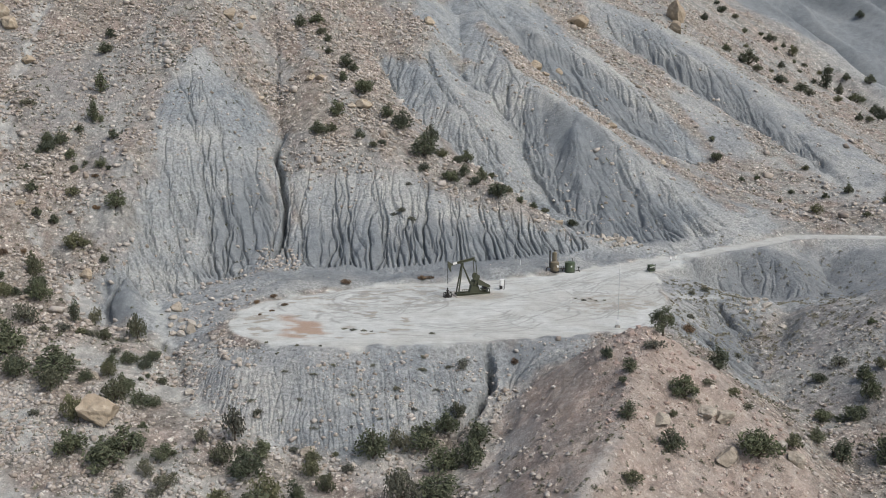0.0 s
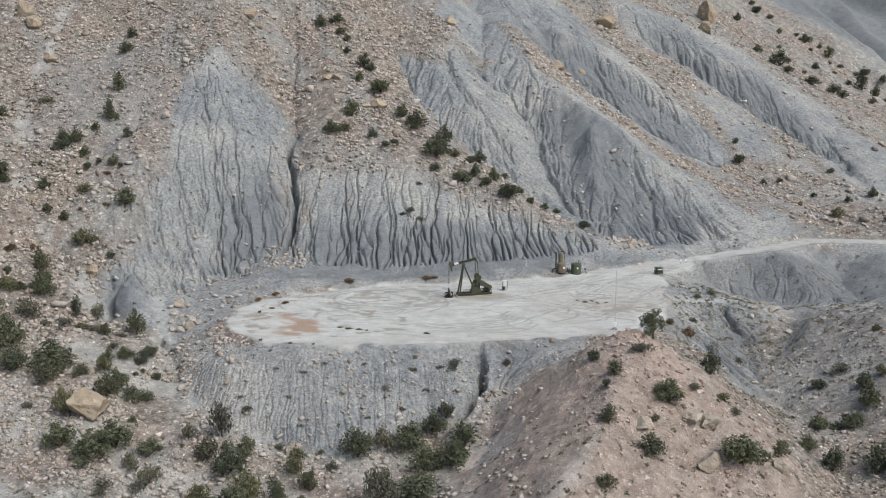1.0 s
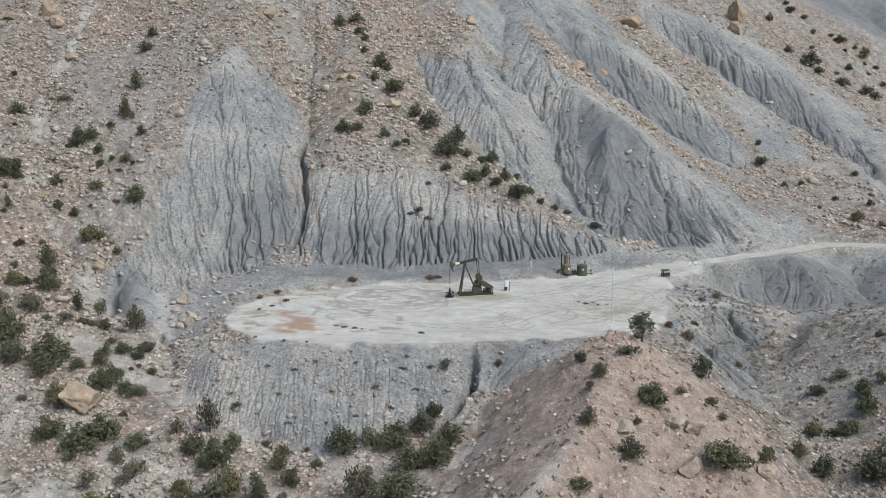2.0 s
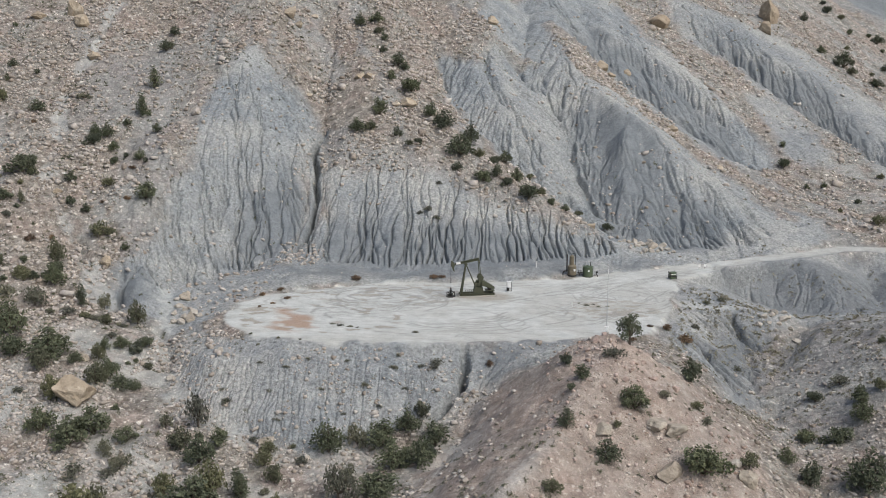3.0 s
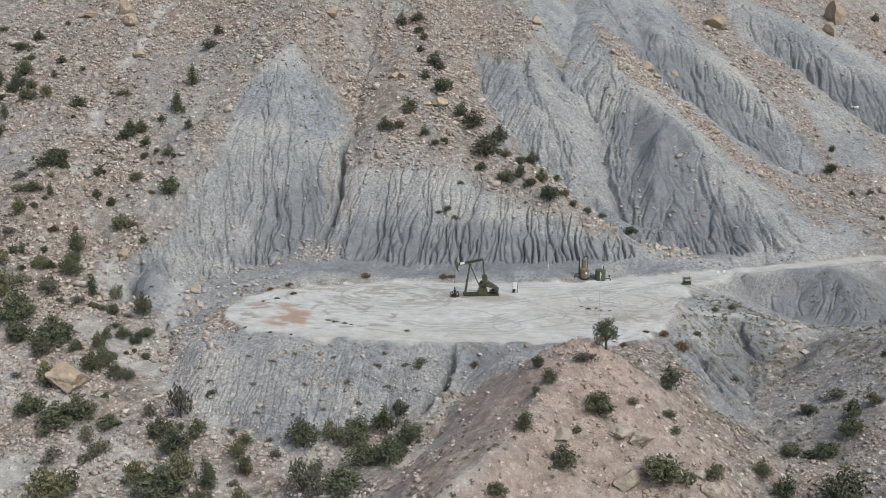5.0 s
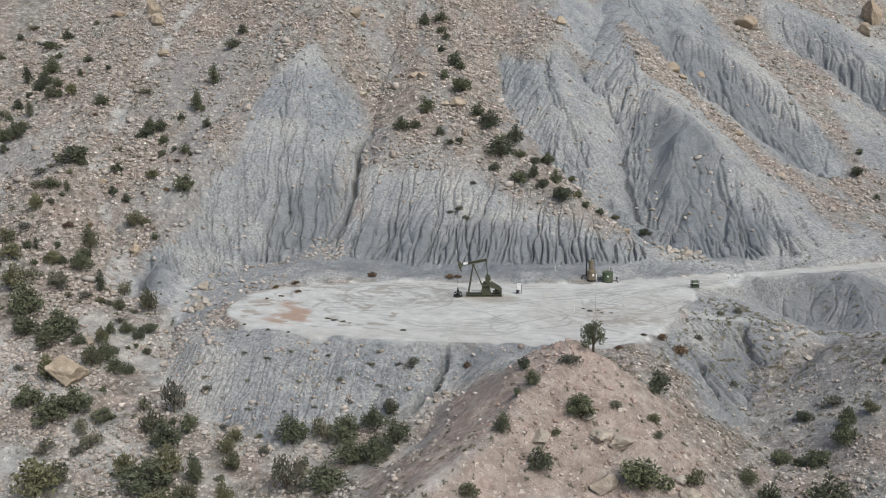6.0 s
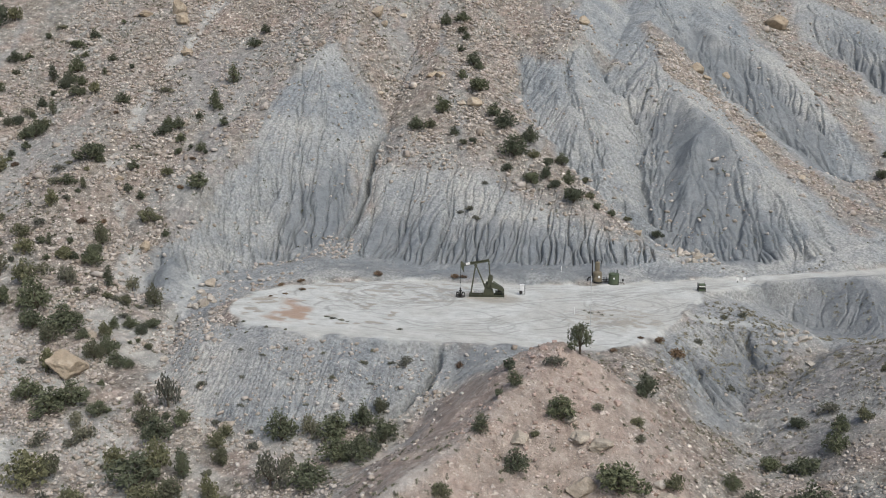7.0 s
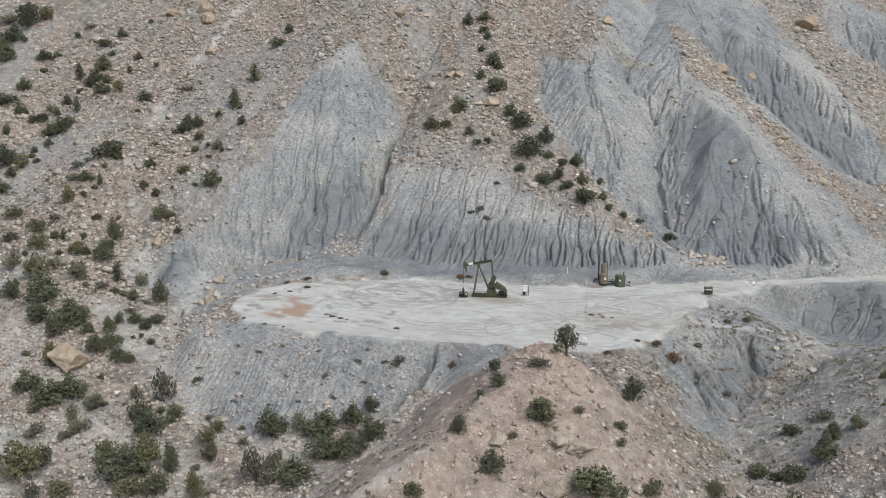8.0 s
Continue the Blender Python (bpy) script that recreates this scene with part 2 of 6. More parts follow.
def sample(grid, d, x, y, linear=False):
    """The lattice's value at any place; cubic, so that creases are a little rounded."""
    u = np.clip((x - GX0) / d, 0, grid.shape[0] - 1.001)
    v = np.clip((y - GY0) / d, 0, grid.shape[1] - 1.001)
    i, j = u.astype(int), v.astype(int)
    a, b = u - i, v - j

    def weights(t):
        if linear:
            return ((0, 1 - t), (1, t))
        k = 0.45                # between an even skin and one that passes through every value
        soft = ((1 - t) ** 3 / 6, (3 * t ** 3 - 6 * t * t + 4) / 6, (-3 * t ** 3 + 3 * t * t + 3 * t + 1) / 6, t ** 3 / 6)
        crisp = ((-t ** 3 + 2 * t * t - t) / 2, (3 * t ** 3 - 5 * t * t + 2) / 2, (-3 * t ** 3 + 4 * t * t + t) / 2, (t ** 3 - t * t) / 2)
        return tuple((at, k * a + (1 - k) * b) for at, a, b in zip((-1, 0, 1, 2), soft, crisp))
    total = 0.0
    for di, wi in weights(a):
        ii = np.clip(i + di, 0, grid.shape[0] - 1)
        for dj, wj in weights(b):
            total = total + grid[ii, np.clip(j + dj, 0, grid.shape[1] - 1)] * wi * wj
    return total


skin = spread(16.0)
for step in (8.0, 4.0, 2.0):
    skin = spread(step, skin)

# ---- relief ----
NOSE = [(-50.9, 231.9), (-47.9, 231.6), (-42.1, 226.5), (-36.7, 221.1), (-33.2, 216.0), (-32.0, 210.5), (-30.0, 201.3), (-29.4, 195.3), (-29.1, 190.9), (-29.3, 179.9), (-34.7, 180.4),
        (-37.3, 176.4), (-40.6, 169.8), (-40.2, 160.4), (-40.7, 155.4), (-43.5, 153.9), (-49.2, 157.7), (-52.0, 161.6), (-52.7, 167.2), (-52.2, 171.6), (-52.4, 176.3), (-52.2, 182.8),
        (-51.1, 189.7), (-51.4, 195.1), (-52.5, 201.5), (-53.9, 210.7), (-54.4, 218.8), (-53.3, 225.7)]
FACE = [(-30.2, 208.6), (-23.0, 207.4), (-15.1, 207.0), (-4.2, 207.2), (3.8, 205.0), (10.4, 203.4), (14.6, 202.5), (20.8, 203.1), (24.4, 203.1), (30.1, 201.1), (35.8, 197.6), (23.2, 190.2), (6, 184.6),
        (-10, 182), (-23, 178), (-30, 176), (-30, 186), (-27.6, 198.6)]
FACE_TOP = [(-31.5, 214.6), (-21.8, 211.4), (-12.4, 209.8), (-2.6, 210.1), (7.9, 205.4), (15.5, 203.8), (10.4, 202), (3.8, 203.0), (-4.2, 205.2), (-15.1, 205.0), (-23.0, 205.4), (-30.2, 206.6)]
STRIPS = [[(-15.6, 277.1), (-8.9, 278.5), (-1.3, 265.7), (8.4, 262.0), (5, 259), (-7.5, 262.7)],
          [(9.1, 278.9), (17.2, 281.3), (22.8, 279.7), (26.0, 273.1), (31.6, 266.1), (39.4, 260.1), (44.4, 255.7), (50.2, 245.5), (57.1, 243.9), (61.1, 223.6), (53.1, 233.9), (46.5, 243.1), (40.7, 251.4), (35.7, 258.9), (29.3, 261.1), (22.6, 265.5), (17.2, 268.0), (10.2, 271.4)]]
RIBS = [(-12.8, 252.6), (-3.4, 249.4), (-1.6, 265.4), (-8, 273), (-6.1, 279.3), (3.5, 296.9), (12.9, 266.7), (19.9, 258.4), (29, 256.5), (39.6, 243.5), (47.2, 238),
        (55, 232.5), (61, 225.5), (66.5, 217.6), (57.3, 208.2), (36.8, 196.5), (31.9, 203.1), (26.8, 203.1), (22.3, 211.4), (14.5, 213.8), (8.5, 219.7), (0.7, 227.3), (-6.4, 236)]
RIB_TWO = [(8.1, 293.8), (14, 320), (24, 312), (31.1, 296.5), (41.1, 289), (50.2, 277), (55, 269), (60.5, 258), (53.6, 250.1), (46.5, 255.3), (37.9, 262.4), (28.8, 268), (21.9, 275.8), (12.5, 272.5)]
RIB_THREE = [(42.4, 330), (55.8, 323.4), (70.4, 322.4), (80, 314.3), (92.7, 302), (96.6, 284.6), (107.2, 267.2), (95.1, 235.4), (91, 246.6), (86, 259.3), (84.2, 277.3), (77.2, 283.7),
             (67.1, 291.1), (55.8, 303.7), (48.5, 306.1), (43.4, 314.9)]
PATCH = [(61, 286.0), (65.9, 285.5), (70.5, 280.8), (75, 266.4), (74.8, 258), (68.9, 259.1), (64.8, 268.0)]
FAR_RIB = [(98, 396), (110.3, 383.9), (121.8, 376.1), (140, 388), (150, 345), (190, 370), (200, 470), (110, 470)]
BANK = [(-36.2, 155.6), (-28.3, 147.5), (-17.3, 144.7), (7, 147.4), (20, 150.5), (17, 143.8), (10.4, 139.5), (6.3, 137.4), (2.5, 133.7), (-4.5, 131.5), (-11.1, 128.9), (-18.5, 128.5),
        (-22.7, 129.8), (-29.9, 136.5), (-35.3, 143.6)]
DRAW = [(36.7, 193.6), (48.9, 203), (65.6, 210.3), (74.8, 213.7), (90, 212), (90, 186), (66.9, 172), (55, 174), (47.4, 163.5), (49, 151.5), (41.9, 144.6), (37.5, 151), (32.2, 156.9), (35, 167.6), (37.4, 187.3)]
SHELF = [(-44, 172), (-36, 179), (-26, 183.5), (0, 188), (13, 191.5), (30, 199), (41, 199.5), (33, 194), (17, 185), (-4, 179.5), (-22, 173), (-29, 168.5), (-33, 162), (-33, 154), (-40, 151), (-45, 160)]
WEST_CLAY = [(-81.4, 226), (-71.5, 232.7), (-64.1, 233.6), (-57.4, 219.1), (-56.5, 204.1), (-66.5, 203.2), (-72.8, 197), (-78.9, 207.5)]
CHUTE = [(-87.3, 246.9), (-84.9, 233.7), (-83.9, 220.4), (-83.7, 212.3), (-78.2, 198.9), (-75.2, 188.4), (-72.4, 179.7), (-67.9, 177.2), (-62.9, 172), (-56.8, 164.8), (-50, 156)]
# areas where the shale is coloured darker and bluer than the rest
DARK_FACE = [(-26.1, 196.5), (-18.5, 198.1), (-7.5, 195.4), (0.5, 197), (6.5, 198.3), (12.7, 198), (20.8, 198.3), (23.1, 193.1), (5.9, 186), (-22.4, 183)]
DARK_NOSE = [(-44, 189.1), (-39.9, 194.2), (-39.2, 202.3), (-30.7, 203.2), (-27.6, 195.9), (-28.8, 188.6), (-30.6, 183.5), (-38.5, 179.4)]
DARK_RIB = [(16.5, 247.0), (22.5, 246.2), (28.7, 242.1), (33.6, 237.0), (35.6, 231.3), (38.6, 224.0), (46, 219), (47.3, 209), (40.0, 206), (25.9, 205), (22.7, 218.5), (20.1, 228.5)]
DARK_RIB_TWO = [(19, 290), (30, 287), (40, 280), (49, 270), (56, 261), (52, 254), (44, 259), (36, 266), (27, 273), (18, 281)]
DARK_RIB_THREE = [(46, 318), (54, 311), (67, 301), (80, 297), (87, 280), (93, 262), (90, 258), (84, 272), (76, 282), (66, 291), (56, 303)]
DARK_BANK = [(8.8, 148), (19.2, 150.6), (15.2, 143.7), (9.6, 141.3)]
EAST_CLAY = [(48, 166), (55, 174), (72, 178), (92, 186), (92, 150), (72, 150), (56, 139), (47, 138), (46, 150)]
DARK_SHELF = [(-26, 173.5), (-4, 180), (9, 183), (20, 187.6), (30, 193.5), (31, 197), (12, 190.5), (0, 186.6), (-20, 183.4), (-29, 180)]
DARK_NUB = [(-53, 160), (-52.4, 166.5), (-49.5, 168.4), (-46, 161.5), (-44.5, 155.5), (-48.5, 155.5)]
HILL = [(27, 140.5), (35, 139.5), (41, 130), (44, 118), (40, 102), (6, 98), (2, 110), (3.5, 120), (5.5, 130), (8, 137.5), (20, 138.5)]
DARK_DRAW = [(38, 160), (44, 172), (49, 171), (49, 156), (44, 148), (40, 152)]
DARK_WALL = [(60, 204), (72, 209), (86, 204), (86, 188), (68, 186), (50, 187), (46, 196)]
REDTOP = [(24.5, 140), (30, 138.5), (34.5, 135), (33.3, 127.1), (24.8, 125.8), (20.5, 131.5), (23.5, 138)]


def ground_zones(x, y):
    """Shale, packed pale earth, red earth and greenish clay, each 0 to 1."""
    wob = fractal(x, y, 9.0, 40, 4) * 1.9 + fractal(x, y, 1.6, 60, 2) * 0.7
    shale = np.zeros(np.shape(x))
    for poly, soft, most in ((NOSE, 2.6, 1.0), (FACE, 2.6, 1.0), (FACE_TOP, 3.0, 0.55), (RIBS, 2.0, 1.0), (RIB_TWO, 2.0, 1.0), (RIB_THREE, 2.4, 0.95), (PATCH, 2.0, 0.9), (FAR_RIB, 3.0, 1.0), (BANK, 1.5, 0.92), (DRAW, 2.5, 0.9), (SHELF, 1.5, 0.9), (WEST_CLAY, 6.0, 0.45), (EAST_CLAY, 5.0, 0.5)):
        shale = np.maximum(shale, most * smooth(soft, -soft, inside(poly, x, y) + wob - (2.0 if poly in (RIB_TWO, RIB_THREE, PATCH, RIBS) else 0.2)))
    for poly in STRIPS:
        shale = shale * (1 - 0.75 * smooth(0.4, -2.4, inside(poly, x, y) + wob))
    shale = np.maximum(shale, smooth(120, 150, x + 0.4 * (y - 340)) * smooth(320, 350, y) * smooth(-0.2, 0.3, fractal(x, y, 30.0, 117, 3)))
    shale = np.maximum(shale, 0.3 * smooth(2.0, 0.4, beside(CHUTE, x, y) + wob * 1.1))
    shale = np.maximum(shale, smooth(1.8, 0.8, beside([(-31.7, 217.6), (-32.3, 214.3), (-31.3, 208.6), (-29.9, 204.7), (-28.8, 199.6), (-28.7, 195.3), (-29, 191), (-29.4, 187)], x, y)))
    across, along = np.where(x < 0, 0.91 * x + 0.41 * y, 0.72 * x + 0.69 * y), np.where(x < 0, 0.41 * x - 0.91 * y, 0.69 * x - 0.72 * y)
    streak = smooth(0.15, 0.75, fractal(across / 5.0 + 0.25 * wob, along / 34.0, 1.0, 95, 3)) * smooth(152, 175, y)
    shale = np.maximum(shale, 0.5 * streak)
    small = fractal(x, y, 3.0, 80, 3)
    pale = smooth(0.5, -0.7, inside(PAD, x, y) + small * 0.9)
    pale = np.maximum(pale, 0.9 * smooth(2.3, 1.3, beside(ROAD, x, y) + small * 0.5))
    pale = np.maximum(pale, 0.4 * smooth(1.6, 0.2, beside(CHUTE, x, y) + wob * 1.1))
    track = [(36, 174), (44, 175.5), (52, 177), (62, 180.5), (78, 184)]
    pale = np.maximum(pale, 0.55 * smooth(1.6, 0.5, beside(track, x, y) + small * 0.5))
    wash = [(-45, 166), (-42, 160), (-38.8, 149.6), (-36, 143.5), (-32, 137), (-27, 130.5), (-20, 127.5)]
    pale = np.maximum(pale, 0.4 * smooth(1.8, 0.5, beside(wash, x, y) + small * 0.9))
    pale = np.maximum(pale, 0.3 * smooth(1.5, 0.2, beside([(19, 115), (17, 111), (14.5, 107), (12, 100)], x, y) + small * 0.6))
    pale = np.maximum(pale, 0.42 * smooth(-0.25, 0.45, fractal(x, y, 7.0, 97, 4)) * smooth(154, 146, y) * smooth(12, 4, x - 0.3 * (y - 120)) * (1 - shale))
    red = np.maximum(smooth(3.0, -3.0, inside(REDTOP, x, y) + wob), 0.75 * smooth(2.5, -2.0, inside(HILL, x, y) + wob))
    return shale, pale, red


def pad_marks(x, y):
    """Rust stain, brown dirt and wheel ruts on the graded earth, each 0 to 1."""
    wob = fractal(x, y, 5.0, 45, 4)
    rust = smooth(1.6, -1.6, inside([(-24.6, 156.8), (-23.5, 159.6), (-19.7, 156.8), (-14.4, 150.8), (-16.6, 148.2), (-21.1, 150.6)], x, y) + wob * 2.2 + 0.2) * smooth(-0.8, 0.2, fractal(x / 1.6, y, 2.0, 48, 3))
    dirt = 0.4 * smooth(2.0, -1.5, inside([(20.6, 167), (24.2, 163.4), (30, 166.1), (31.5, 169.2), (27.4, 171)], x, y) + wob * 2.5)
    dirt = np.maximum(dirt, 0.85 * smooth(1.2, -1.2, np.hypot((x - 4.9) / 1.25, (y - 171.2) / 0.75) - 4.0 + wob))
    speck = smooth(0.2, 0.42, fractal(x / 1.8, y, 1.0, 53, 3))
    ring = np.abs(np.hypot((x + 17) / 1.7, y - 155.5) - 6.2) + wob * 1.2
    dirt = np.maximum(dirt, speck * smooth(1.8, 0.6, ring))
    dirt = np.maximum(dirt, speck * smooth(9, 3, np.hypot((x - 26) / 1.5, y - 167)) * 0.9)
    dirt = np.maximum(dirt, speck * 0.8 * smooth(12, 5, np.hypot((x + 10) / 1.8, y - 172)))
    dirt = np.maximum(dirt, 0.3 * smooth(0.2, 0.5, fractal(x / 2.2, y, 4.0, 51, 4)) * smooth(-6, -1.0, inside(PAD, x, y)))
    dirt = np.maximum(dirt, speck * smooth(1.4, -0.6, beside([(-26.8, 162.7), (-24.5, 166.7), (-18.8, 172.2), (-10, 174)], x, y) + wob * 1.2 - 1.0))
    for spot in ([(-16.4, 153.9), (-13.6, 156.2), (-11.7, 153.5), (-13.8, 151.5)], [(22.7, 167.4), (27.2, 170.0), (29.9, 167.4), (27.7, 162.3), (23.6, 162.1)]):
        dirt = np.maximum(dirt, 0.8 * smooth(0.8, -0.8, inside(spot, x, y) + wob * 1.5) * smooth(-0.3, 0.3, fractal(x / 1.6, y, 0.9, 54, 3)))
    dirt = np.maximum(dirt, 0.28 * smooth(-12, 6, x - 0.5 * (y - 160)) * smooth(-0.4, 0.4, wob))
    ruts = np.zeros(np.shape(x))
    drift = fractal(x, y, 6.0, 57, 4) * 1.1
    for cx, cy, rx, ry in ((-9, 169, 8, 4.6), (-8, 170.5, 4, 2.2), (-10, 168.6, 6.6, 3.8), (-9.5, 168.8, 9.6, 5.4), (-12, 168.2, 11, 6.2), (-7, 169.6, 5.6, 3.0), (27, 175, 6, 5), (24, 173.5, 9.5, 7), (28, 176, 3.6, 3.2), (2, 163, 19, 8), (-6, 170, 2.6, 1.6), (-10.5, 168.4, 7.4, 4.2), (-8.6, 169.4, 4.9, 2.7), (-14, 166, 13, 7.6), (20, 158, 9, 4), (-2, 158, 16, 6.5), (24, 172, 11.5, 8.6)):
        for gauge in (-0.9, 0.9):
            ring = (np.hypot((x - cx) / (rx + gauge), (y - cy) / (ry + gauge)) - 1) * (ry + gauge) + drift * 0.6
            ruts = np.maximum(ruts, smooth(0.2, 0.05, np.abs(ring)) * smooth(-0.3, 0.5, fractal(x, y, 5.0, int(60 + cx + gauge), 4)))
    for way in ([(44, 196), (34, 187), (20, 177), (0, 163), (-16, 158)], [(44, 196), (35, 189), (18, 181.5), (4, 176), (-14, 172)], [(36, 180), (24, 160), (8, 153), (-12, 151)], [(62, 208), (48, 199), (38, 191)],
                [(4.8, 150.9), (11.1, 161.6), (17.8, 176.3), (26.2, 185.5), (35.2, 194.9)], [(-10.3, 156.8), (0.9, 153.6), (10.2, 157.0), (19.0, 166.4), (25.8, 178.0), (33.5, 187.2)],
                [(-18.9, 169.8), (-15.5, 174.1), (-9.1, 172.1), (-5.2, 167.6), (-6.5, 162.3), (-11.6, 161.2), (-17.3, 164.8)], [(-5.3, 157.8), (-3.2, 163.1), (1.1, 163.9), (0.7, 157.8), (-3.0, 155.4)],
                [(5.2, 156.7), (8.9, 159.3), (10.9, 163.0)], [(21.7, 173.8), (26.1, 172.9), (26.7, 165.0), (24.4, 162.3)]):
        for gauge in (-0.9, 0.9):
            run = beside([(a, b + gauge) for a, b in way], x, y)
            ruts = np.maximum(ruts, smooth(0.2, 0.05, np.abs(run - 0.3 + drift * 0.5)) * smooth(-0.5, 0.3, fractal(x, y, 6.0, int(70 + way[1][0]), 4)))
    return rust, dirt, ruts * smooth(0.5, -0.5, np.minimum(inside(PAD, x, y), beside(ROAD, x, y) - 2.4))


def ground_marks(x, y):
    """Rust stain, brown dirt, wheel ruts and darker shale, each 0 to 1."""
    out = np.zeros((3,) + np.shape(x))
    graded = (x > -45) & (x < 150) & (y > 130) & (y < 225)
    graded[graded] = np.minimum(inside(PAD, x[graded], y[graded]), beside(ROAD, x[graded], y[graded]) - 2.4) < 3.0
    if graded.any():
        out[:, graded] = pad_marks(x[graded], y[graded])
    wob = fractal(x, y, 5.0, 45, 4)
    dark_shale = np.zeros(np.shape(x))
    for poly in (DARK_FACE, DARK_NOSE, DARK_RIB, DARK_BANK, DARK_DRAW, DARK_WALL, DARK_NUB, DARK_SHELF, DARK_RIB_TWO, DARK_RIB_THREE, FAR_RIB):
        dark_shale = np.maximum(dark_shale, smooth(3.0, -3.0, inside(poly, x, y) + wob * 2.5))
    return out[0], out[1], out[2], dark_shale


ex, ey = np.arange(-100.0, 134.01, CX), np.arange(104.0, 380.01, CY)
EX, EY = np.meshgrid(ex, ey, indexing="ij")
zone_shale, zone_pale, zone_red = ground_zones(EX, EY)
edge_pad = inside(PAD, EX, EY)
edge_road = beside(ROAD, EX, EY)
wild = smooth(0.0, 3.0, edge_pad) * smooth(2.2, 4.5, edge_road)

land = sample(skin, 2.0, EX, EY)
land = land + wild * (fractal(EX, EY, 14.0, 5, 3) * 0.55 + fractal(EX, EY, 3.2, 9, 4) * (0.14 + 0.22 * (1 - zone_shale)))
land = land + wild * zone_shale * (fractal(EX / 1.2, EY, 1.7, 71, 2) * 0.09 + fractal(EX, EY / 1.8, 6.0, 73, 2) * 0.35)
# rain: drops run down the shale and begin to cut it
rng = np.random.RandomState(3)
wet = np.argwhere(zone_shale * wild > 0.3)
for shower in range(2):
    gx, gy = np.gradient(land, CX, CY)
    pick = wet[rng.randint(0, len(wet), 70000)]
    u, v = pick[:, 0] + rng.uniform(-0.5, 0.5, len(pick)), pick[:, 1] + rng.uniform(-0.5, 0.5, len(pick))
    flow = np.zeros(land.size)
    for _ in range(60):
        i, j = np.clip(np.rint(u).astype(int), 0, land.shape[0] - 1), np.clip(np.rint(v).astype(int), 0, land.shape[1] - 1)
        sx, sy = gx[i, j], gy[i, j]
        steep = np.hypot(sx, sy) + 1e-6
        runs = (steep > 0.12) & (edge_pad[i, j] > 0.4)
        flow += np.bincount((i * land.shape[1] + j)[runs], minlength=land.size)
        u, v = (u - 0.3 / CX * sx / steep)[runs], (v - 0.3 / CY * sy / steep)[runs]
    cut = 0.05 * np.clip(flow.reshape(land.shape) / 6.0, 0, 5) ** 0.75
    cut[1:-1, 1:-1] = cut[1:-1, 1:-1] * 0.5 + 0.125 * (cut[2:, 1:-1] + cut[:-2, 1:-1] + cut[1:-1, 2:] + cut[1:-1, :-2])
    land = land - cut * zone_shale * wild

# rills: from the foot of each face they climb the fall line, wandering, and fork
# the foot of each face, the spacing of its rills, their reach and strength, and the way they climb
FEET = [([(-40, 179), (-37, 180.3), (-33, 183.3), (-30, 184)], 1.6, 42, 1.0, (-0.22, 0.97)), ([(-52, 166), (-46, 166), (-42, 172), (-40, 178)], 1.55, 34, 0.85, (-0.42, 0.9)), ([(-46, 171), (-44, 178), (-43, 186), (-43.5, 195)], 1.55, 13, 0.8, (-0.6, 0.8)),
        ([(-27.5, 184.5), (-20, 185.3), (-10, 186.6), (0, 188), (7, 189.4), (13.3, 192.4), (20, 196), (27, 199)], 1.7, 21, 1.05, (-0.1, 0.99)),
        ([(-30, 190), (-30.5, 200), (-33, 215), (-36, 230)], 2.4, 14, 0.6), ([(-34, 141), (-27, 132.5), (-17, 129.5), (-8, 129), (0, 132.5), (3, 136)], 1.2, 15, 0.34, (-0.16, 0.98)),
        ([(8.5, 139.5), (12, 142.5), (17, 146)], 1.2, 7, 0.6),
        ([(26, 208.5), (22, 212), (10, 217), (-3, 231), (-9.5, 241.5), (-13.5, 256)], 2.6, 16, 0.85), ([(28, 207.5), (23, 215), (19, 226), (17.2, 238), (12.5, 247), (4, 257), (2, 275)], 2.6, 22, 0.85),
        ([(29, 207.5), (24.5, 216), (20.5, 227), (18.5, 239), (14, 248.5), (6, 258)], 2.0, 18, 0.85, (0.2, 0.98)), ([(30, 206), (36, 206), (44, 208), (54, 213)], 1.9, 26, 0.85, (-0.35, 0.93)), ([(56, 214), (50, 232), (40, 250), (31, 264)], 2.2, 12, 0.7),
        ([(64, 249), (58, 252), (48, 258), (38, 265), (29, 270), (20, 278), (14, 290)], 1.9, 20, 0.85, (-0.22, 0.97)), ([(58, 262), (48, 270), (38, 278), (28, 283)], 1.9, 14, 0.8, (-0.22, 0.97)),
        ([(12, 224), (5, 233), (-1, 243), (-3, 256)], 2.2, 16, 0.8, (-0.3, 0.95)), ([(95, 240), (89, 262), (80, 280), (68, 290), (57, 303), (48, 308)], 1.9, 22, 0.85, (-0.22, 0.97)),
        ([(42, 148), (45.5, 154), (48.4, 162), (48, 168)], 1.55, 15, 1.0, (-0.84, 0.5)), ([(46.5, 195), (52, 191.6), (56, 188.6)], 1.8, 14, 0.4, (-0.15, 0.98)), ([(56.5, 189.5), (60, 187.6), (62.5, 187)], 1.8, 17, 0.4, (0.33, 0.94)), ([(62.5, 187), (66, 186.6), (70, 190)], 1.8, 17, 0.4, (-0.3, 0.95)),
        ([(66.5, 187), (70.6, 192), (71, 199), (74, 206)], 1.8, 14, 0.4), ([(49, 141), (47, 148), (44.5, 150)], 1.8, 10, 0.4)]
soft_x, soft_y = np.gradient(sample(skin, 2.0, EX, EY) + wild * fractal(EX, EY, 14.0, 5, 3) * 0.55, CX, CY)
rs = np.random.RandomState(21)
deep = np.zeros(land.shape)
wide_cut = np.zeros(land.shape)
broad = np.zeros(land.shape)


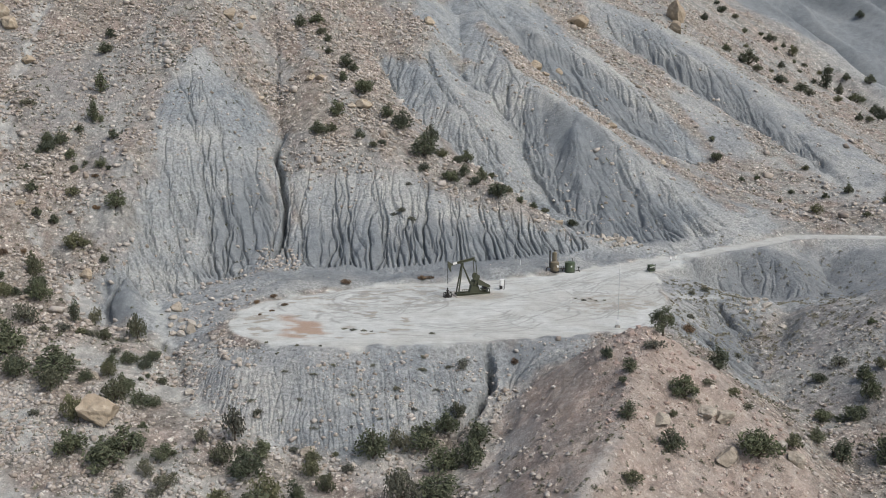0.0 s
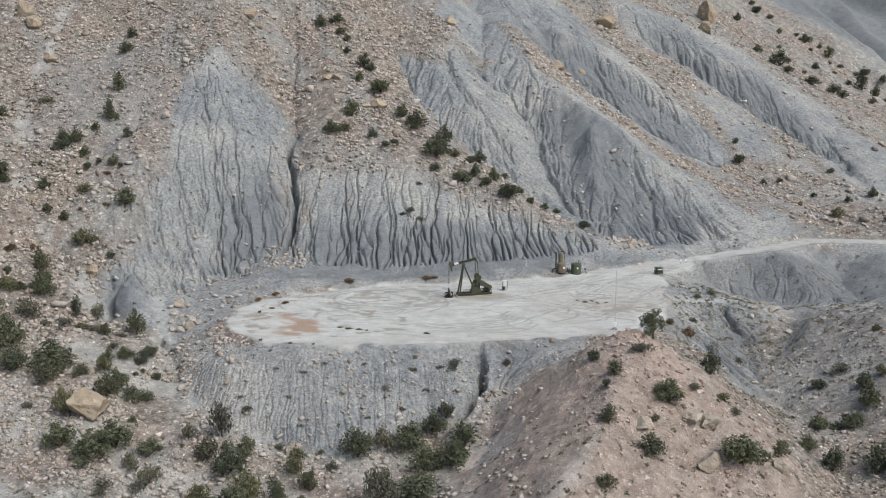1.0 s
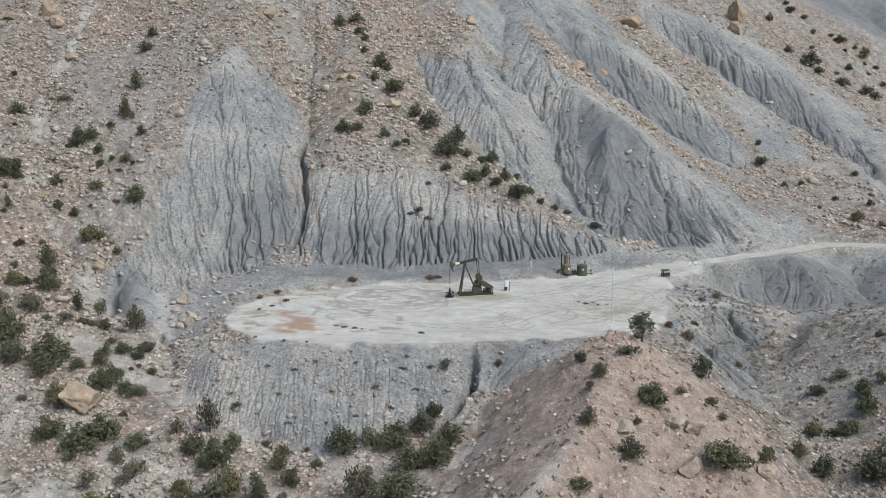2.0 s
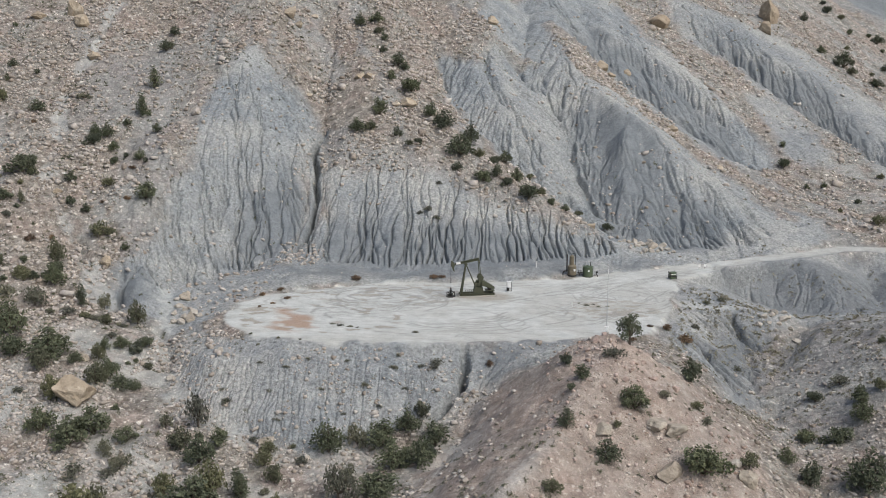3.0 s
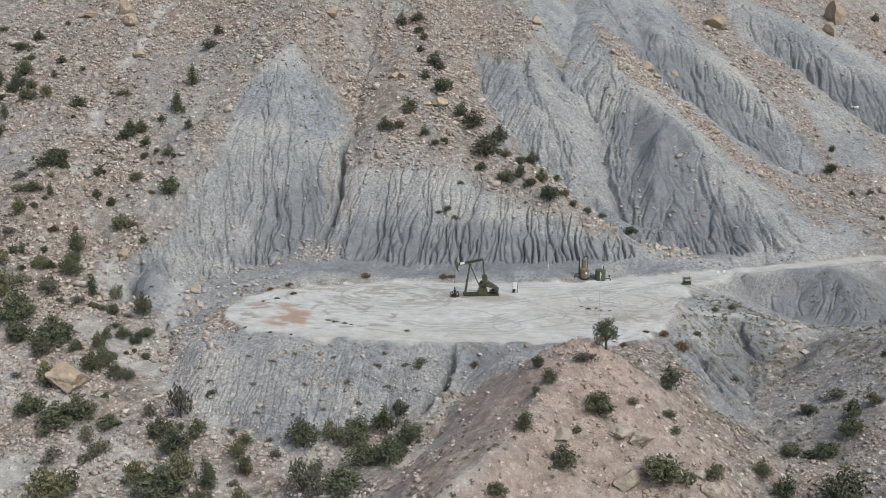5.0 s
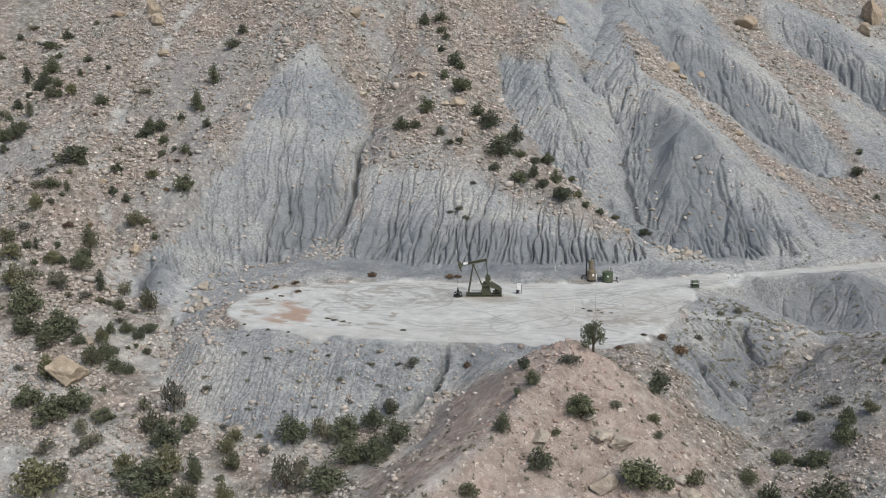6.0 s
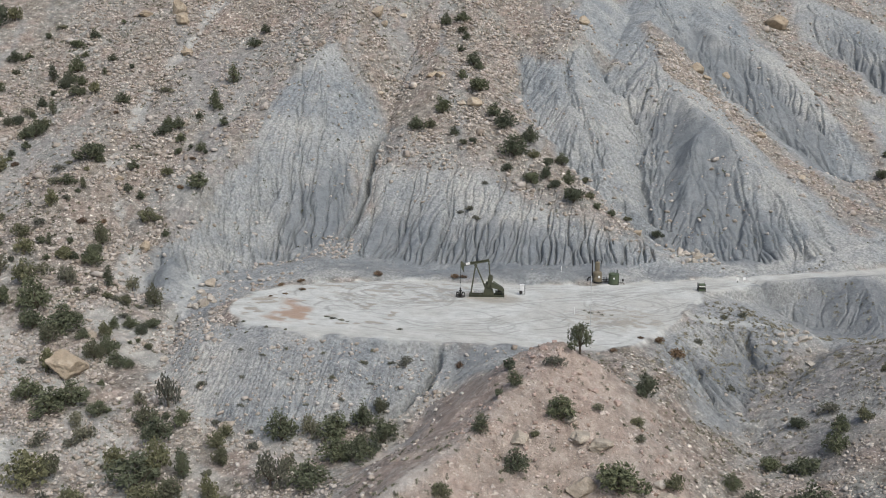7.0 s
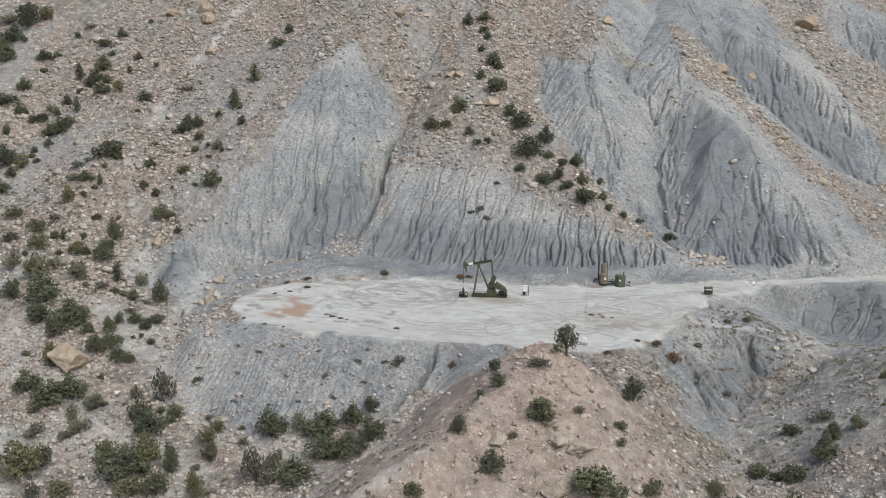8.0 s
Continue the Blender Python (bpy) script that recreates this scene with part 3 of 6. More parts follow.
def to_cell(x, y):
    return np.clip(np.rint((x - ex[0]) / CX).astype(int), 0, len(ex) - 1), np.clip(np.rint((y - ey[0]) / CY).astype(int), 0, len(ey) - 1)


def stamp(grid, x, y, depth, width, power, xs=ex, ys=ey):
    """Press a groove of the given depth and half width along places of a grid."""
    dx, dy = xs[1] - xs[0], ys[1] - ys[0]
    near = (x > xs[0] - width) & (x < xs[-1] + width) & (y > ys[0] - width) & (y < ys[-1] + width)
    x, y, depth = x[near], y[near], depth[near]
    over, up = int(width / dx) + 1, int(width / dy) + 1
    flat = grid.ravel()
    i0, j0 = np.rint((x - xs[0]) / dx).astype(int), np.rint((y - ys[0]) / dy).astype(int)
    for di in range(-over, over + 1):
        for dj in range(-up, up + 1):
            i, j = i0 + di, j0 + dj
            ok = (i >= 0) & (j >= 0) & (i < len(xs)) & (j < len(ys))
            i, j = i[ok], j[ok]
            value = depth[ok] * np.clip(1 - np.hypot(xs[i] - x[ok], ys[j] - y[ok]) / width, 0, 1) ** power
            np.maximum.at(flat, i * grid.shape[1] + j, value)


STROKES = []


def scratch(x, y, depth, width, power):
    """A narrow rill: kept for the finest parts of the ground, and pressed into the rest."""
    STROKES.append((x, y, depth, width, power))
    stamp(deep, x, y, depth * 0.8, max(width, 0.4), 0.7)


def climb(x, y, length, wander, aim=None):
    """A line up the slope from each start, a step of a fifth of a metre at a time."""
    heading = np.zeros((len(x), 2))
    trail, swing = [], rs.uniform(-1, 1, len(x))
    for k in range(int(length.max() / 0.2)):
        i, j = to_cell(x, y)
        sx, sy = soft_x[i, j], soft_y[i, j]
        size = np.hypot(sx, sy) + 1e-6
        sx, sy = sx / size, sy / size
        if aim:
            sx, sy = 0.35 * sx + 0.65 * aim[0], 0.35 * sy + 0.65 * aim[1]
        swing = 0.80 * swing + rs.normal(0, 0.42, len(x))
        hx, hy = sx - sy * swing * wander, sy + sx * swing * wander
        heading = 0.6 * heading + 0.4 * np.stack([hx, hy], -1)
        move = (k * 0.2 < length) & ((zone_shale[i, j] > 0.25) | (k < 25))
        go = move & (size > 0.15) & (zone_shale[i, j] > 0.25)
        trail.append((x.copy(), y.copy(), go, np.full(len(x), k * 0.2)))
        x, y = x + 0.2 * heading[:, 0] * move, y + 0.2 * heading[:, 1] * move
    return [np.stack(c) for c in zip(*trail)]


for foot, gap, reach, force, *aim in FEET:
    aim = aim[0] if aim else None
    fx, fy = [], []
    for (ax, ay), (bx, by) in zip(foot, foot[1:]):
        n = max(1, int(math.hypot(bx - ax, by - ay) / (gap * 0.5)))
        t = (np.arange(n) + rs.uniform(0.3, 0.7, n)) / n
        fx.append(ax + (bx - ax) * t), fy.append(ay + (by - ay) * t)
    fx, fy = np.concatenate(fx), np.concatenate(fy)
    length = reach * rs.uniform(0.3 if gap > 1.5 else 0.65, 1.15, len(fx))
    tx, ty, go, far = climb(fx, fy, length, (0.55 if foot[0][0] < -39 else 0.4) if gap > 1.5 else 0.3, aim)
    size = np.broadcast_to(np.where(rs.uniform(size=len(fx)) < 0.4, rs.uniform(0.8, 1.15, len(fx)), rs.uniform(0.3, 0.6, len(fx))), tx.shape)
    if gap < 1.5:
        size = 0.35 + 0.55 * size
    fade = np.clip(1.05 - far / length, 0, 1) ** 0.45 * np.clip(far / 0.8 + 0.4, 0, 1)
    thin = (0.18 if gap > 1.5 else 0.11) if foot[0][1] < 204 else (0.19 if foot[0][1] < 238 else 0.24)
    scratch(tx[go], ty[go], (size * fade)[go] * 1.5 * force, thin, 0.4)
    stamp(wide_cut, tx[go], ty[go], (size * fade)[go] * 0.36 * force, 0.8 if gap > 1.75 else 0.55, 1.3)
    if foot[0][1] > 204 and reach >= 16:
        # every few metres a larger hollow
        hx, hy = fx[::7], fy[::7]
        hlen = reach * rs.uniform(0.7, 1.2, len(hx))
        hx, hy, hgo, hfar = climb(hx, hy, hlen, 0.4)
        fade = np.clip(1.05 - hfar / hlen, 0, 1) ** 0.7
        stamp(broad, hx[hgo][::3], hy[hgo][::3], fade[hgo][::3] * 1.1, 2.8, 1.3)
    # forks part from the middle of a rill and climb beside it
    some = np.argwhere(go & (far > 1.5))
    some = some[rs.randint(0, len(some), int(len(fx) * 1.2))]
    bx, by = tx[some[:, 0], some[:, 1]] + rs.choice((-0.5, 0.5), len(some)), ty[some[:, 0], some[:, 1]] + 0.3
    blen = reach * rs.uniform(0.1, 0.4, len(some))
    tx, ty, go, far = climb(bx, by, blen, 0.45, aim)
    fade = np.clip(1.05 - far / blen, 0, 1) ** 0.6
    scratch(tx[go], ty[go], fade[go] * 0.8 * force, thin * 0.8, 0.45)
    stamp(wide_cut, tx[go], ty[go], fade[go] * 0.18 * force, 0.6, 1.3)
bite = wild * np.clip(zone_shale * 1.3, 0, 1)
land = land - (wide_cut + broad) * bite

# deep gullies cut by storms
for way, depth, width in (([(-40, 262), (-36.8, 250.6), (-35.2, 240.4), (-34.3, 230.9), (-32.6, 223.2), (-31.7, 217.6)], 0.9, 0.9),
                          ([(-31.7, 217.6), (-32.3, 214.3), (-31.3, 208.6), (-29.9, 204.7), (-28.8, 199.6), (-28.7, 195.3), (-29, 191), (-29.4, 187)], 3.2, 0.8),
                          ([(5.7, 147.4), (6.2, 144.9), (6.3, 143), (6.3, 140.7), (5.3, 138.8), (4.1, 136.9), (1, 132)], 3.4, 0.8),
                          ([(-20.8, 262), (-16.2, 256.8), (-13.5, 252.5), (-10.7, 242.2)], 1.2, 1.0), ([(36.6, 228), (38.8, 221.3), (39.4, 210.6)], 0.8, 0.8),
                          ([(17.6, 239.5), (16.9, 233), (19, 227), (23, 216)], 1.4, 1.3), ([(44.7, 173.1), (45.5, 169.2), (47.2, 166.5)], 1.4, 0.9), ([(37.4, 161.5), (39, 159.8), (42.6, 152.8)], 1.0, 0.7),
                          ([(-50, 158.8), (-50.9, 163.9), (-50.6, 168)], 1.5, 0.8), ([(-40.8, 153.4), (-38.7, 150.6), (-36.9, 146.8), (-35.7, 142.8)], 1.5, 1.0), 
                          (CHUTE, 0.5, 1.2), ([(-44, 171.5), (-38, 168), (-34, 171), (-27, 177.5), (-22, 179.5)], 0.45, 0.6)):
    lx, ly = [], []
    for (ax, ay), (bx, by) in zip(way, way[1:]):
        n = int(math.hypot(bx - ax, by - ay) / 0.15) + 1
        lx.append(np.linspace(ax, bx, n)), ly.append(np.linspace(ay, by, n))
    lx, ly = np.concatenate(lx), np.concatenate(ly)
    lx = lx + 0.45 * fractal(lx, ly, 2.5, 91, 2)
    groove = np.zeros(land.shape)
    stamp(groove, lx, ly, np.full(len(lx), depth * 0.6), width, 0.8)
    scratch(lx, ly, np.full(len(lx), depth * 0.8), width * 0.55, 0.3)
    land = land - groove * smooth(-0.5, 0.8, edge_pad)


# the pad and the road are graded flat
land = land * (1 - smooth(0.8, -0.3, edge_pad)) + smooth(0.8, -0.3, edge_pad) * (0.03 * fractal(EX, EY, 2.0, 31, 3))
bed = smooth(3.2, 1.9, edge_road) * smooth(-1, 2.0, edge_pad)
land = land * (1 - bed) + bed * (0.35 + 0.05 * fractal(EX, EY, 2.0, 33, 2))


bite = bite * (1 - smooth(1.2, -0.3, edge_pad)) * (1 - bed)
gentle = land
land = land - deep * bite


def height(x, y, grid=None):
    """Height of the ground at a place of the detailed part."""
    u, v = (np.asarray(x, float) - ex[0]) / CX, (np.asarray(y, float) - ey[0]) / CY
    inner = (u >= 0) & (v >= 0) & (u <= len(ex) - 1) & (v <= len(ey) - 1)
    i, j = np.clip(u, 0, len(ex) - 1.001).astype(int), np.clip(v, 0, len(ey) - 1.001).astype(int)
    a, b = np.clip(u - i, 0, 1), np.clip(v - j, 0, 1)
    g = land if grid is None else grid
    fine = (g[i, j] * (1 - a) + g[i + 1, j] * a) * (1 - b) + (g[i, j + 1] * (1 - a) + g[i + 1, j + 1] * a) * b
    x, y = np.asarray(x, float), np.asarray(y, float)
    return np.where(inner, fine, sample(skin, 2.0, x, y) + fractal(x, y, 14.0, 5, 3) * 0.55) + far_relief(x, y)


def far_relief(x, y):
    """Ribs and hollows of the hills far to the east."""
    warp = fractal(x, y, 40.0, 111, 2) * 8
    crest = 1 - np.abs(lattice((x * 0.8 + y * 0.6 + warp) / 22.0, (y - x) / 160.0, 115))
    small = 1 - np.abs(lattice((x * 0.93 + y * 0.36 + warp * 0.6) / 7.5, (y - x) / 90.0, 116))
    return smooth(0, 40, (x - 92) + 0.9 * (y - 362)) * smooth(110, 135, x + 0.35 * (y - 300)) * (crest * 13 - 9 + small * 3.4 - 2)


def steps(marks):
    """Coordinates with the spacing given from mark to mark."""
    out = [marks[0][0]]
    for (a, _), (b, d) in zip(marks, marks[1:]):
        n = max(1, int(round((b - a) / d)))
        out += [a + (b - a) * (k + 1) / n for k in range(n)]
    return np.array(out)


gx_line = steps([(-2600, 0), (-900, 340), (-400, 60), (-200, 20), (-132, 3), (-100, 1.0), (72, 0.4), (140, 0.8), (190, 1.5), (260, 5), (460, 25), (1000, 90), (2600, 320)])
gy_line = steps([(-2600, 0), (-900, 340), (-300, 60), (-60, 20), (60, 6), (104, 2), (262, 0.4), (340, 0.6), (400, 0.8), (470, 2), (600, 6), (800, 25), (1300, 100), (2600, 325)])
# parts where the ground is woven more finely: x from, to, spacing, then y
FINE = [(-56.0, 34.0, 0.115, 176.0, 212.0, 0.3), (-56.0, -26.0, 0.115, 212.0, 236.0, 0.25), (-12.0, 66.0, 0.22, 212.0, 262.0, 0.28), (-56.0, -32.0, 0.16, 152.0, 176.0, 0.25), (-36.0, 22.0, 0.115, 128.0, 150.0, 0.25), (34.0, 72.0, 0.16, 150.0, 212.0, 0.25), (-32.0, 34.0, 0.2, 150.0, 176.0, 0.2), (4.0, 100.0, 0.24, 262.0, 324.0, 0.3)]

# ---- materials ----


def material(name, build, roughness=0.9, metallic=0.0):
    m = bpy.data.materials.new(name)
    m.use_nodes = True
    n, l = m.node_tree.nodes, m.node_tree.links
    b = n["Principled BSDF"]
    b.inputs["Roughness"].default_value, b.inputs["Metallic"].default_value = roughness, metallic
    b.inputs["Specular IOR Level"].default_value = 0.25
    build(n, l, b)
    return m


def noise_node(n, l, scale, detail=4.0, rough=0.6, vector=None, kind="ShaderNodeTexNoise"):
    t = n.new(kind)
    t.inputs["Scale"].default_value = scale
    if kind == "ShaderNodeTexNoise":
        t.inputs["Detail"].default_value, t.inputs["Roughness"].default_value = detail, rough
    if vector:
        l.new(vector, t.inputs["Vector"])
    return t


def ramp(n, l, fac, *stops):
    r = n.new("ShaderNodeValToRGB")
    e = r.color_ramp.elements
    while len(e) < len(stops):
        e.new(0.5)
    for k, (p, c) in enumerate(stops):
        e[k].position = p
        e[k].color = (*c, 1) if len(c) == 3 else c
    l.new(fac, r.inputs["Fac"])
    return r.outputs["Color"]


def mix(n, l, fac, a, b, mode="MIX"):
    m = n.new("ShaderNodeMix")
    m.data_type, m.blend_type = "RGBA", mode
    for socket, value in ((m.inputs[0], fac), (m.inputs[6], a), (m.inputs[7], b)):
        if isinstance(value, (int, float)):
            socket.default_value = value
        elif isinstance(value, tuple):
            socket.default_value = (*value, 1)
        else:
            l.new(value, socket)
    return m.outputs[2]


def maths(n, l, op, a, b=0.0):
    m = n.new("ShaderNodeMath")
    m.operation = op
    for socket, value in ((m.inputs[0], a), (m.inputs[1], b)):
        if isinstance(value, (int, float)):
            socket.default_value = value
        else:
            l.new(value, socket)
    return m.outputs[0]


def bump(n, l, b, high, strength=0.5, distance=0.1):
    k = n.new("ShaderNodeBump")
    k.inputs["Strength"].default_value, k.inputs["Distance"].default_value = strength, distance
    l.new(high, k.inputs["Height"])
    l.new(k.outputs["Normal"], b.inputs["Normal"])


def ground_look(n, l, b):
    at = n.new("ShaderNodeAttribute")
    at.attribute_name = "zones"
    part_of = n.new("ShaderNodeSeparateColor")
    l.new(at.outputs["Color"], part_of.inputs[0])
    shale, pale, red = part_of.outputs
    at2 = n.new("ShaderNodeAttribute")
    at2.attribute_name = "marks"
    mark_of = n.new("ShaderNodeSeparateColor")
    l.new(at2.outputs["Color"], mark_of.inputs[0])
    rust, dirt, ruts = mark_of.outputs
    dark_shale = at2.outputs["Alpha"]
    pos = n.new("ShaderNodeNewGeometry").outputs["Position"]
    wide = noise_node(n, l, 0.06, 5, 0.6, pos).outputs["Fac"]
    mid = noise_node(n, l, 0.45, 6, 0.65, pos).outputs["Fac"]
    fine = noise_node(n, l, 3.2, 6, 0.7, pos).outputs["Fac"]
    grit = noise_node(n, l, 9.0, 4, 0.7, pos).outputs["Fac"]
    shake = n.new("ShaderNodeVectorMath")
    shake.operation = "MULTIPLY_ADD"
    l.new(noise_node(n, l, 2.2, 3, 0.6, pos).outputs["Color"], shake.inputs[0])
    shake.inputs[1].default_value = (0.55, 0.55, 0.55)
    l.new(pos, shake.inputs[2])
    loosely = shake.outputs[0]
    cluster = noise_node(n, l, 0.38, 4, 0.6, pos).outputs["Fac"]

    def stones(scale, share, stops, vector):
        """Angular stones scattered in a lattice of cells: their mask, colour and roundness."""
        cell = noise_node(n, l, scale, vector=vector, kind="ShaderNodeTexVoronoi")
        cell.distance = "CHEBYCHEV"
        tone = n.new("ShaderNodeSeparateColor")
        l.new(cell.outputs["Color"], tone.inputs[0])
        there = maths(n, l, "ADD", tone.outputs[0], maths(n, l, "MULTIPLY", maths(n, l, "SUBTRACT", cluster, 0.5), 1.4))
        there = ramp(n, l, there, (1 - share - 0.02, (0, 0, 0)), (1 - share + 0.02, (1, 1, 1)))
        size = maths(n, l, "ADD", 0.20, maths(n, l, "MULTIPLY", tone.outputs[2], 0.22))
        body = maths(n, l, "MULTIPLY", ramp(n, l, maths(n, l, "SUBTRACT", size, cell.outputs["Distance"]), (0.0, (0, 0, 0)), (0.07, (1, 1, 1))), there)
        return body, ramp(n, l, tone.outputs[1], *stops), cell

    tilt = n.new("ShaderNodeMapping")
    tilt.inputs["Rotation"].default_value = (0.6, 0.4, 0.7)
    l.new(loosely, tilt.inputs["Vector"])
    tilted = tilt.outputs["Vector"]
    big_mask, big_tone, _ = stones(1.25, 0.34, ((0.0, (0.18, 0.15, 0.12)), (0.3, (0.36, 0.32, 0.27)), (0.6, (0.56, 0.51, 0.44)), (1.0, (0.72, 0.68, 0.61))), tilted)
    mid_mask, mid_tone, _ = stones(2.7, 0.50, ((0.0, (0.12, 0.10, 0.08)), (0.35, (0.33, 0.29, 0.245)), (0.65, (0.52, 0.475, 0.41)), (1.0, (0.70, 0.66, 0.60))), loosely)
    chip_mask, chip, peb2 = stones(6.5, 0.6, ((0.0, (0.13, 0.11, 0.09)), (0.5, (0.34, 0.305, 0.26)), (1.0, (0.54, 0.50, 0.445))), tilted)
    # scree: earth in pinkish, grey and yellowish patches, with pale and brown stones
    tint = noise_node(n, l, 0.16, 5, 0.65, pos).outputs["Fac"]
    earth = ramp(n, l, mid, (0.32, (0.185, 0.168, 0.144)), (0.5, (0.260, 0.238, 0.206)), (0.68, (0.345, 0.318, 0.275)))
    grey = ramp(n, l, mid, (0.32, (0.190, 0.194, 0.180)), (0.68, (0.335, 0.336, 0.308)))
    rosy = ramp(n, l, mid, (0.32, (0.228, 0.176, 0.148)), (0.68, (0.390, 0.316, 0.272)))
    earth = mix(n, l, ramp(n, l, wide, (0.44, (0, 0, 0)), (0.60, (1, 1, 1))), earth, grey)
    earth = mix(n, l, ramp(n, l, tint, (0.46, (0, 0, 0)), (0.62, (0.75, 0.75, 0.75))), earth, rosy)
    smoother = maths(n, l, "SUBTRACT", 1.0, maths(n, l, "MULTIPLY", red, 0.25))
    scree = mix(n, l, maths(n, l, "MULTIPLY", chip_mask, 0.8), earth, chip)
    scree = mix(n, l, maths(n, l, "MULTIPLY", mid_mask, smoother), scree, mid_tone)
    scree = mix(n, l, maths(n, l, "MULTIPLY", big_mask, smoother), scree, big_tone)
    blot = noise_node(n, l, 1.3, 8, 0.75, pos).outputs["Fac"]
    patch = noise_node(n, l, 0.75, 3, 0.55, pos).outputs["Fac"]
    scree = mix(n, l, 0.75, scree, mix(n, l, 1.0, scree, ramp(n, l, blot, (0.34, (0.45, 0.44, 0.42)), (0.50, (1.0, 1.0, 1.0)), (0.66, (1.42, 1.41, 1.39))), "MULTIPLY"))
    scree = mix(n, l, 0.8, scree, mix(n, l, 1.0, scree, ramp(n, l, patch, (0.34, (0.58, 0.57, 0.54)), (0.50, (1.0, 1.0, 1.0)), (0.66, (1.30, 1.30, 1.29))), "MULTIPLY"))
    # red earth
    reds = ramp(n, l, mid, (0.3, (0.37, 0.285, 0.238)), (0.5, (0.50, 0.395, 0.330)), (0.7, (0.60, 0.490, 0.425)))
    scree = mix(n, l, red, scree, mix(n, l, 0.5, scree, reds))
    # shale: blue-grey, paler where dry
    clay = ramp(n, l, mid, (0.28, (0.190, 0.212, 0.224)), (0.5, (0.250, 0.272, 0.280)), (0.72, (0.318, 0.336, 0.336)))
    dry = ramp(n, l, fine, (0.35, (0.335, 0.340, 0.322)), (0.65, (0.465, 0.464, 0.432)))
    clay = mix(n, l, ramp(n, l, wide, (0.40, (0, 0, 0)), (0.66, (0.9, 0.9, 0.9))), clay, dry)
    clay = mix(n, l, 0.5, clay, mix(n, l, 1.0, clay, ramp(n, l, blot, (0.32, (0.55, 0.55, 0.55)), (0.50, (1.0, 1.0, 1.0)), (0.68, (1.40, 1.40, 1.38))), "MULTIPLY"))
    clay = mix(n, l, ramp(n, l, peb2.outputs["Distance"], (0.05, (0.4, 0.4, 0.4)), (0.10, (0, 0, 0))), clay, chip)
    crust = noise_node(n, l, 2.3, 4, 0.6, loosely).outputs["Fac"]
    clay = mix(n, l, 0.85, clay, mix(n, l, 1.0, clay, ramp(n, l, crust, (0.36, (0.62, 0.62, 0.63)), (0.50, (1.0, 1.0, 1.0)), (0.66, (1.28, 1.28, 1.26))), "MULTIPLY"))
    # darker blue-grey clay colour inside the areas held in the marks' alpha
    clay = mix(n, l, maths(n, l, "MULTIPLY", dark_shale, 0.8), clay, ramp(n, l, mid, (0.3, (0.142, 0.160, 0.172)), (0.7, (0.212, 0.232, 0.242))))
    base = mix(n, l, shale, scree, clay)
    # packed pale earth of the pad and the road, with stains
    packed = ramp(n, l, mid, (0.25, (0.400, 0.416, 0.394)), (0.5, (0.505, 0.519, 0.492)), (0.75, (0.590, 0.600, 0.570)))
    along = n.new("ShaderNodeMapping")
    along.inputs["Rotation"].default_value = (0, 0, radians(-14))
    along.inputs["Scale"].default_value = (0.42, 1.0, 1.0)
    l.new(pos, along.inputs["Vector"])
    rut = noise_node(n, l, 0.55, 8, 0.72, along.outputs["Vector"])
    streak = noise_node(n, l, 1.6, 5, 0.7, along.outputs["Vector"]).outputs["Fac"]
    packed = mix(n, l, ramp(n, l, streak, (0.54, (0, 0, 0)), (0.70, (0.4, 0.4, 0.4))), packed, (0.29, 0.285, 0.265))
    packed = mix(n, l, ramp(n, l, rut.outputs["Fac"], (0.52, (0, 0, 0)), (0.68, (0.22, 0.22, 0.22))), packed, (0.37, 0.356, 0.318))
    drag = n.new("ShaderNodeMapping")
    drag.inputs["Rotation"].default_value = (0, 0, radians(-9))
    drag.inputs["Scale"].default_value = (0.22, 1.6, 1.0)
    l.new(loosely, drag.inputs["Vector"])
    scrape = noise_node(n, l, 1.4, 7, 0.7, drag.outputs["Vector"]).outputs["Fac"]
    packed = mix(n, l, 0.55, packed, mix(n, l, 1.0, packed, ramp(n, l, scrape, (0.34, (0.70, 0.69, 0.66)), (0.50, (1.0, 1.0, 1.0)), (0.66, (1.13, 1.13, 1.13))), "MULTIPLY"))
    packed = mix(n, l, maths(n, l, "MULTIPLY", dirt, 0.8), packed, ramp(n, l, fine, (0.3, (0.20, 0.175, 0.14)), (0.7, (0.38, 0.345, 0.28))))
    packed = mix(n, l, maths(n, l, "MULTIPLY", rust, 0.85), packed, ramp(n, l, fine, (0.3, (0.26, 0.165, 0.11)), (0.7, (0.42, 0.29, 0.205))))
    packed = mix(n, l, maths(n, l, "MULTIPLY", ruts, 0.7), packed, (0.27, 0.268, 0.25))
    base = mix(n, l, pale, base, packed)
    base = mix(n, l, 0.35, base, mix(n, l, 1.0, base, ramp(n, l, grit, (0.30, (0.45, 0.45, 0.45)), (0.5, (1.0, 1.0, 1.0)), (0.72, (1.35, 1.35, 1.35))), "MULTIPLY"))
    l.new(base, b.inputs["Base Color"])
    loose = maths(n, l, "ADD", maths(n, l, "MULTIPLY", big_mask, 0.8), maths(n, l, "ADD", maths(n, l, "MULTIPLY", mid_mask, 0.45), maths(n, l, "MULTIPLY", chip_mask, 0.2)))
    loose = maths(n, l, "MULTIPLY", loose, maths(n, l, "SUBTRACT", 1.0, maths(n, l, "MULTIPLY", shale, 0.9)))
    high = maths(n, l, "ADD", maths(n, l, "ADD", maths(n, l, "MULTIPLY", fine, 0.6), maths(n, l, "MULTIPLY", blot, 0.9)), maths(n, l, "ADD", loose, maths(n, l, "MULTIPLY", crust, 1.1)))
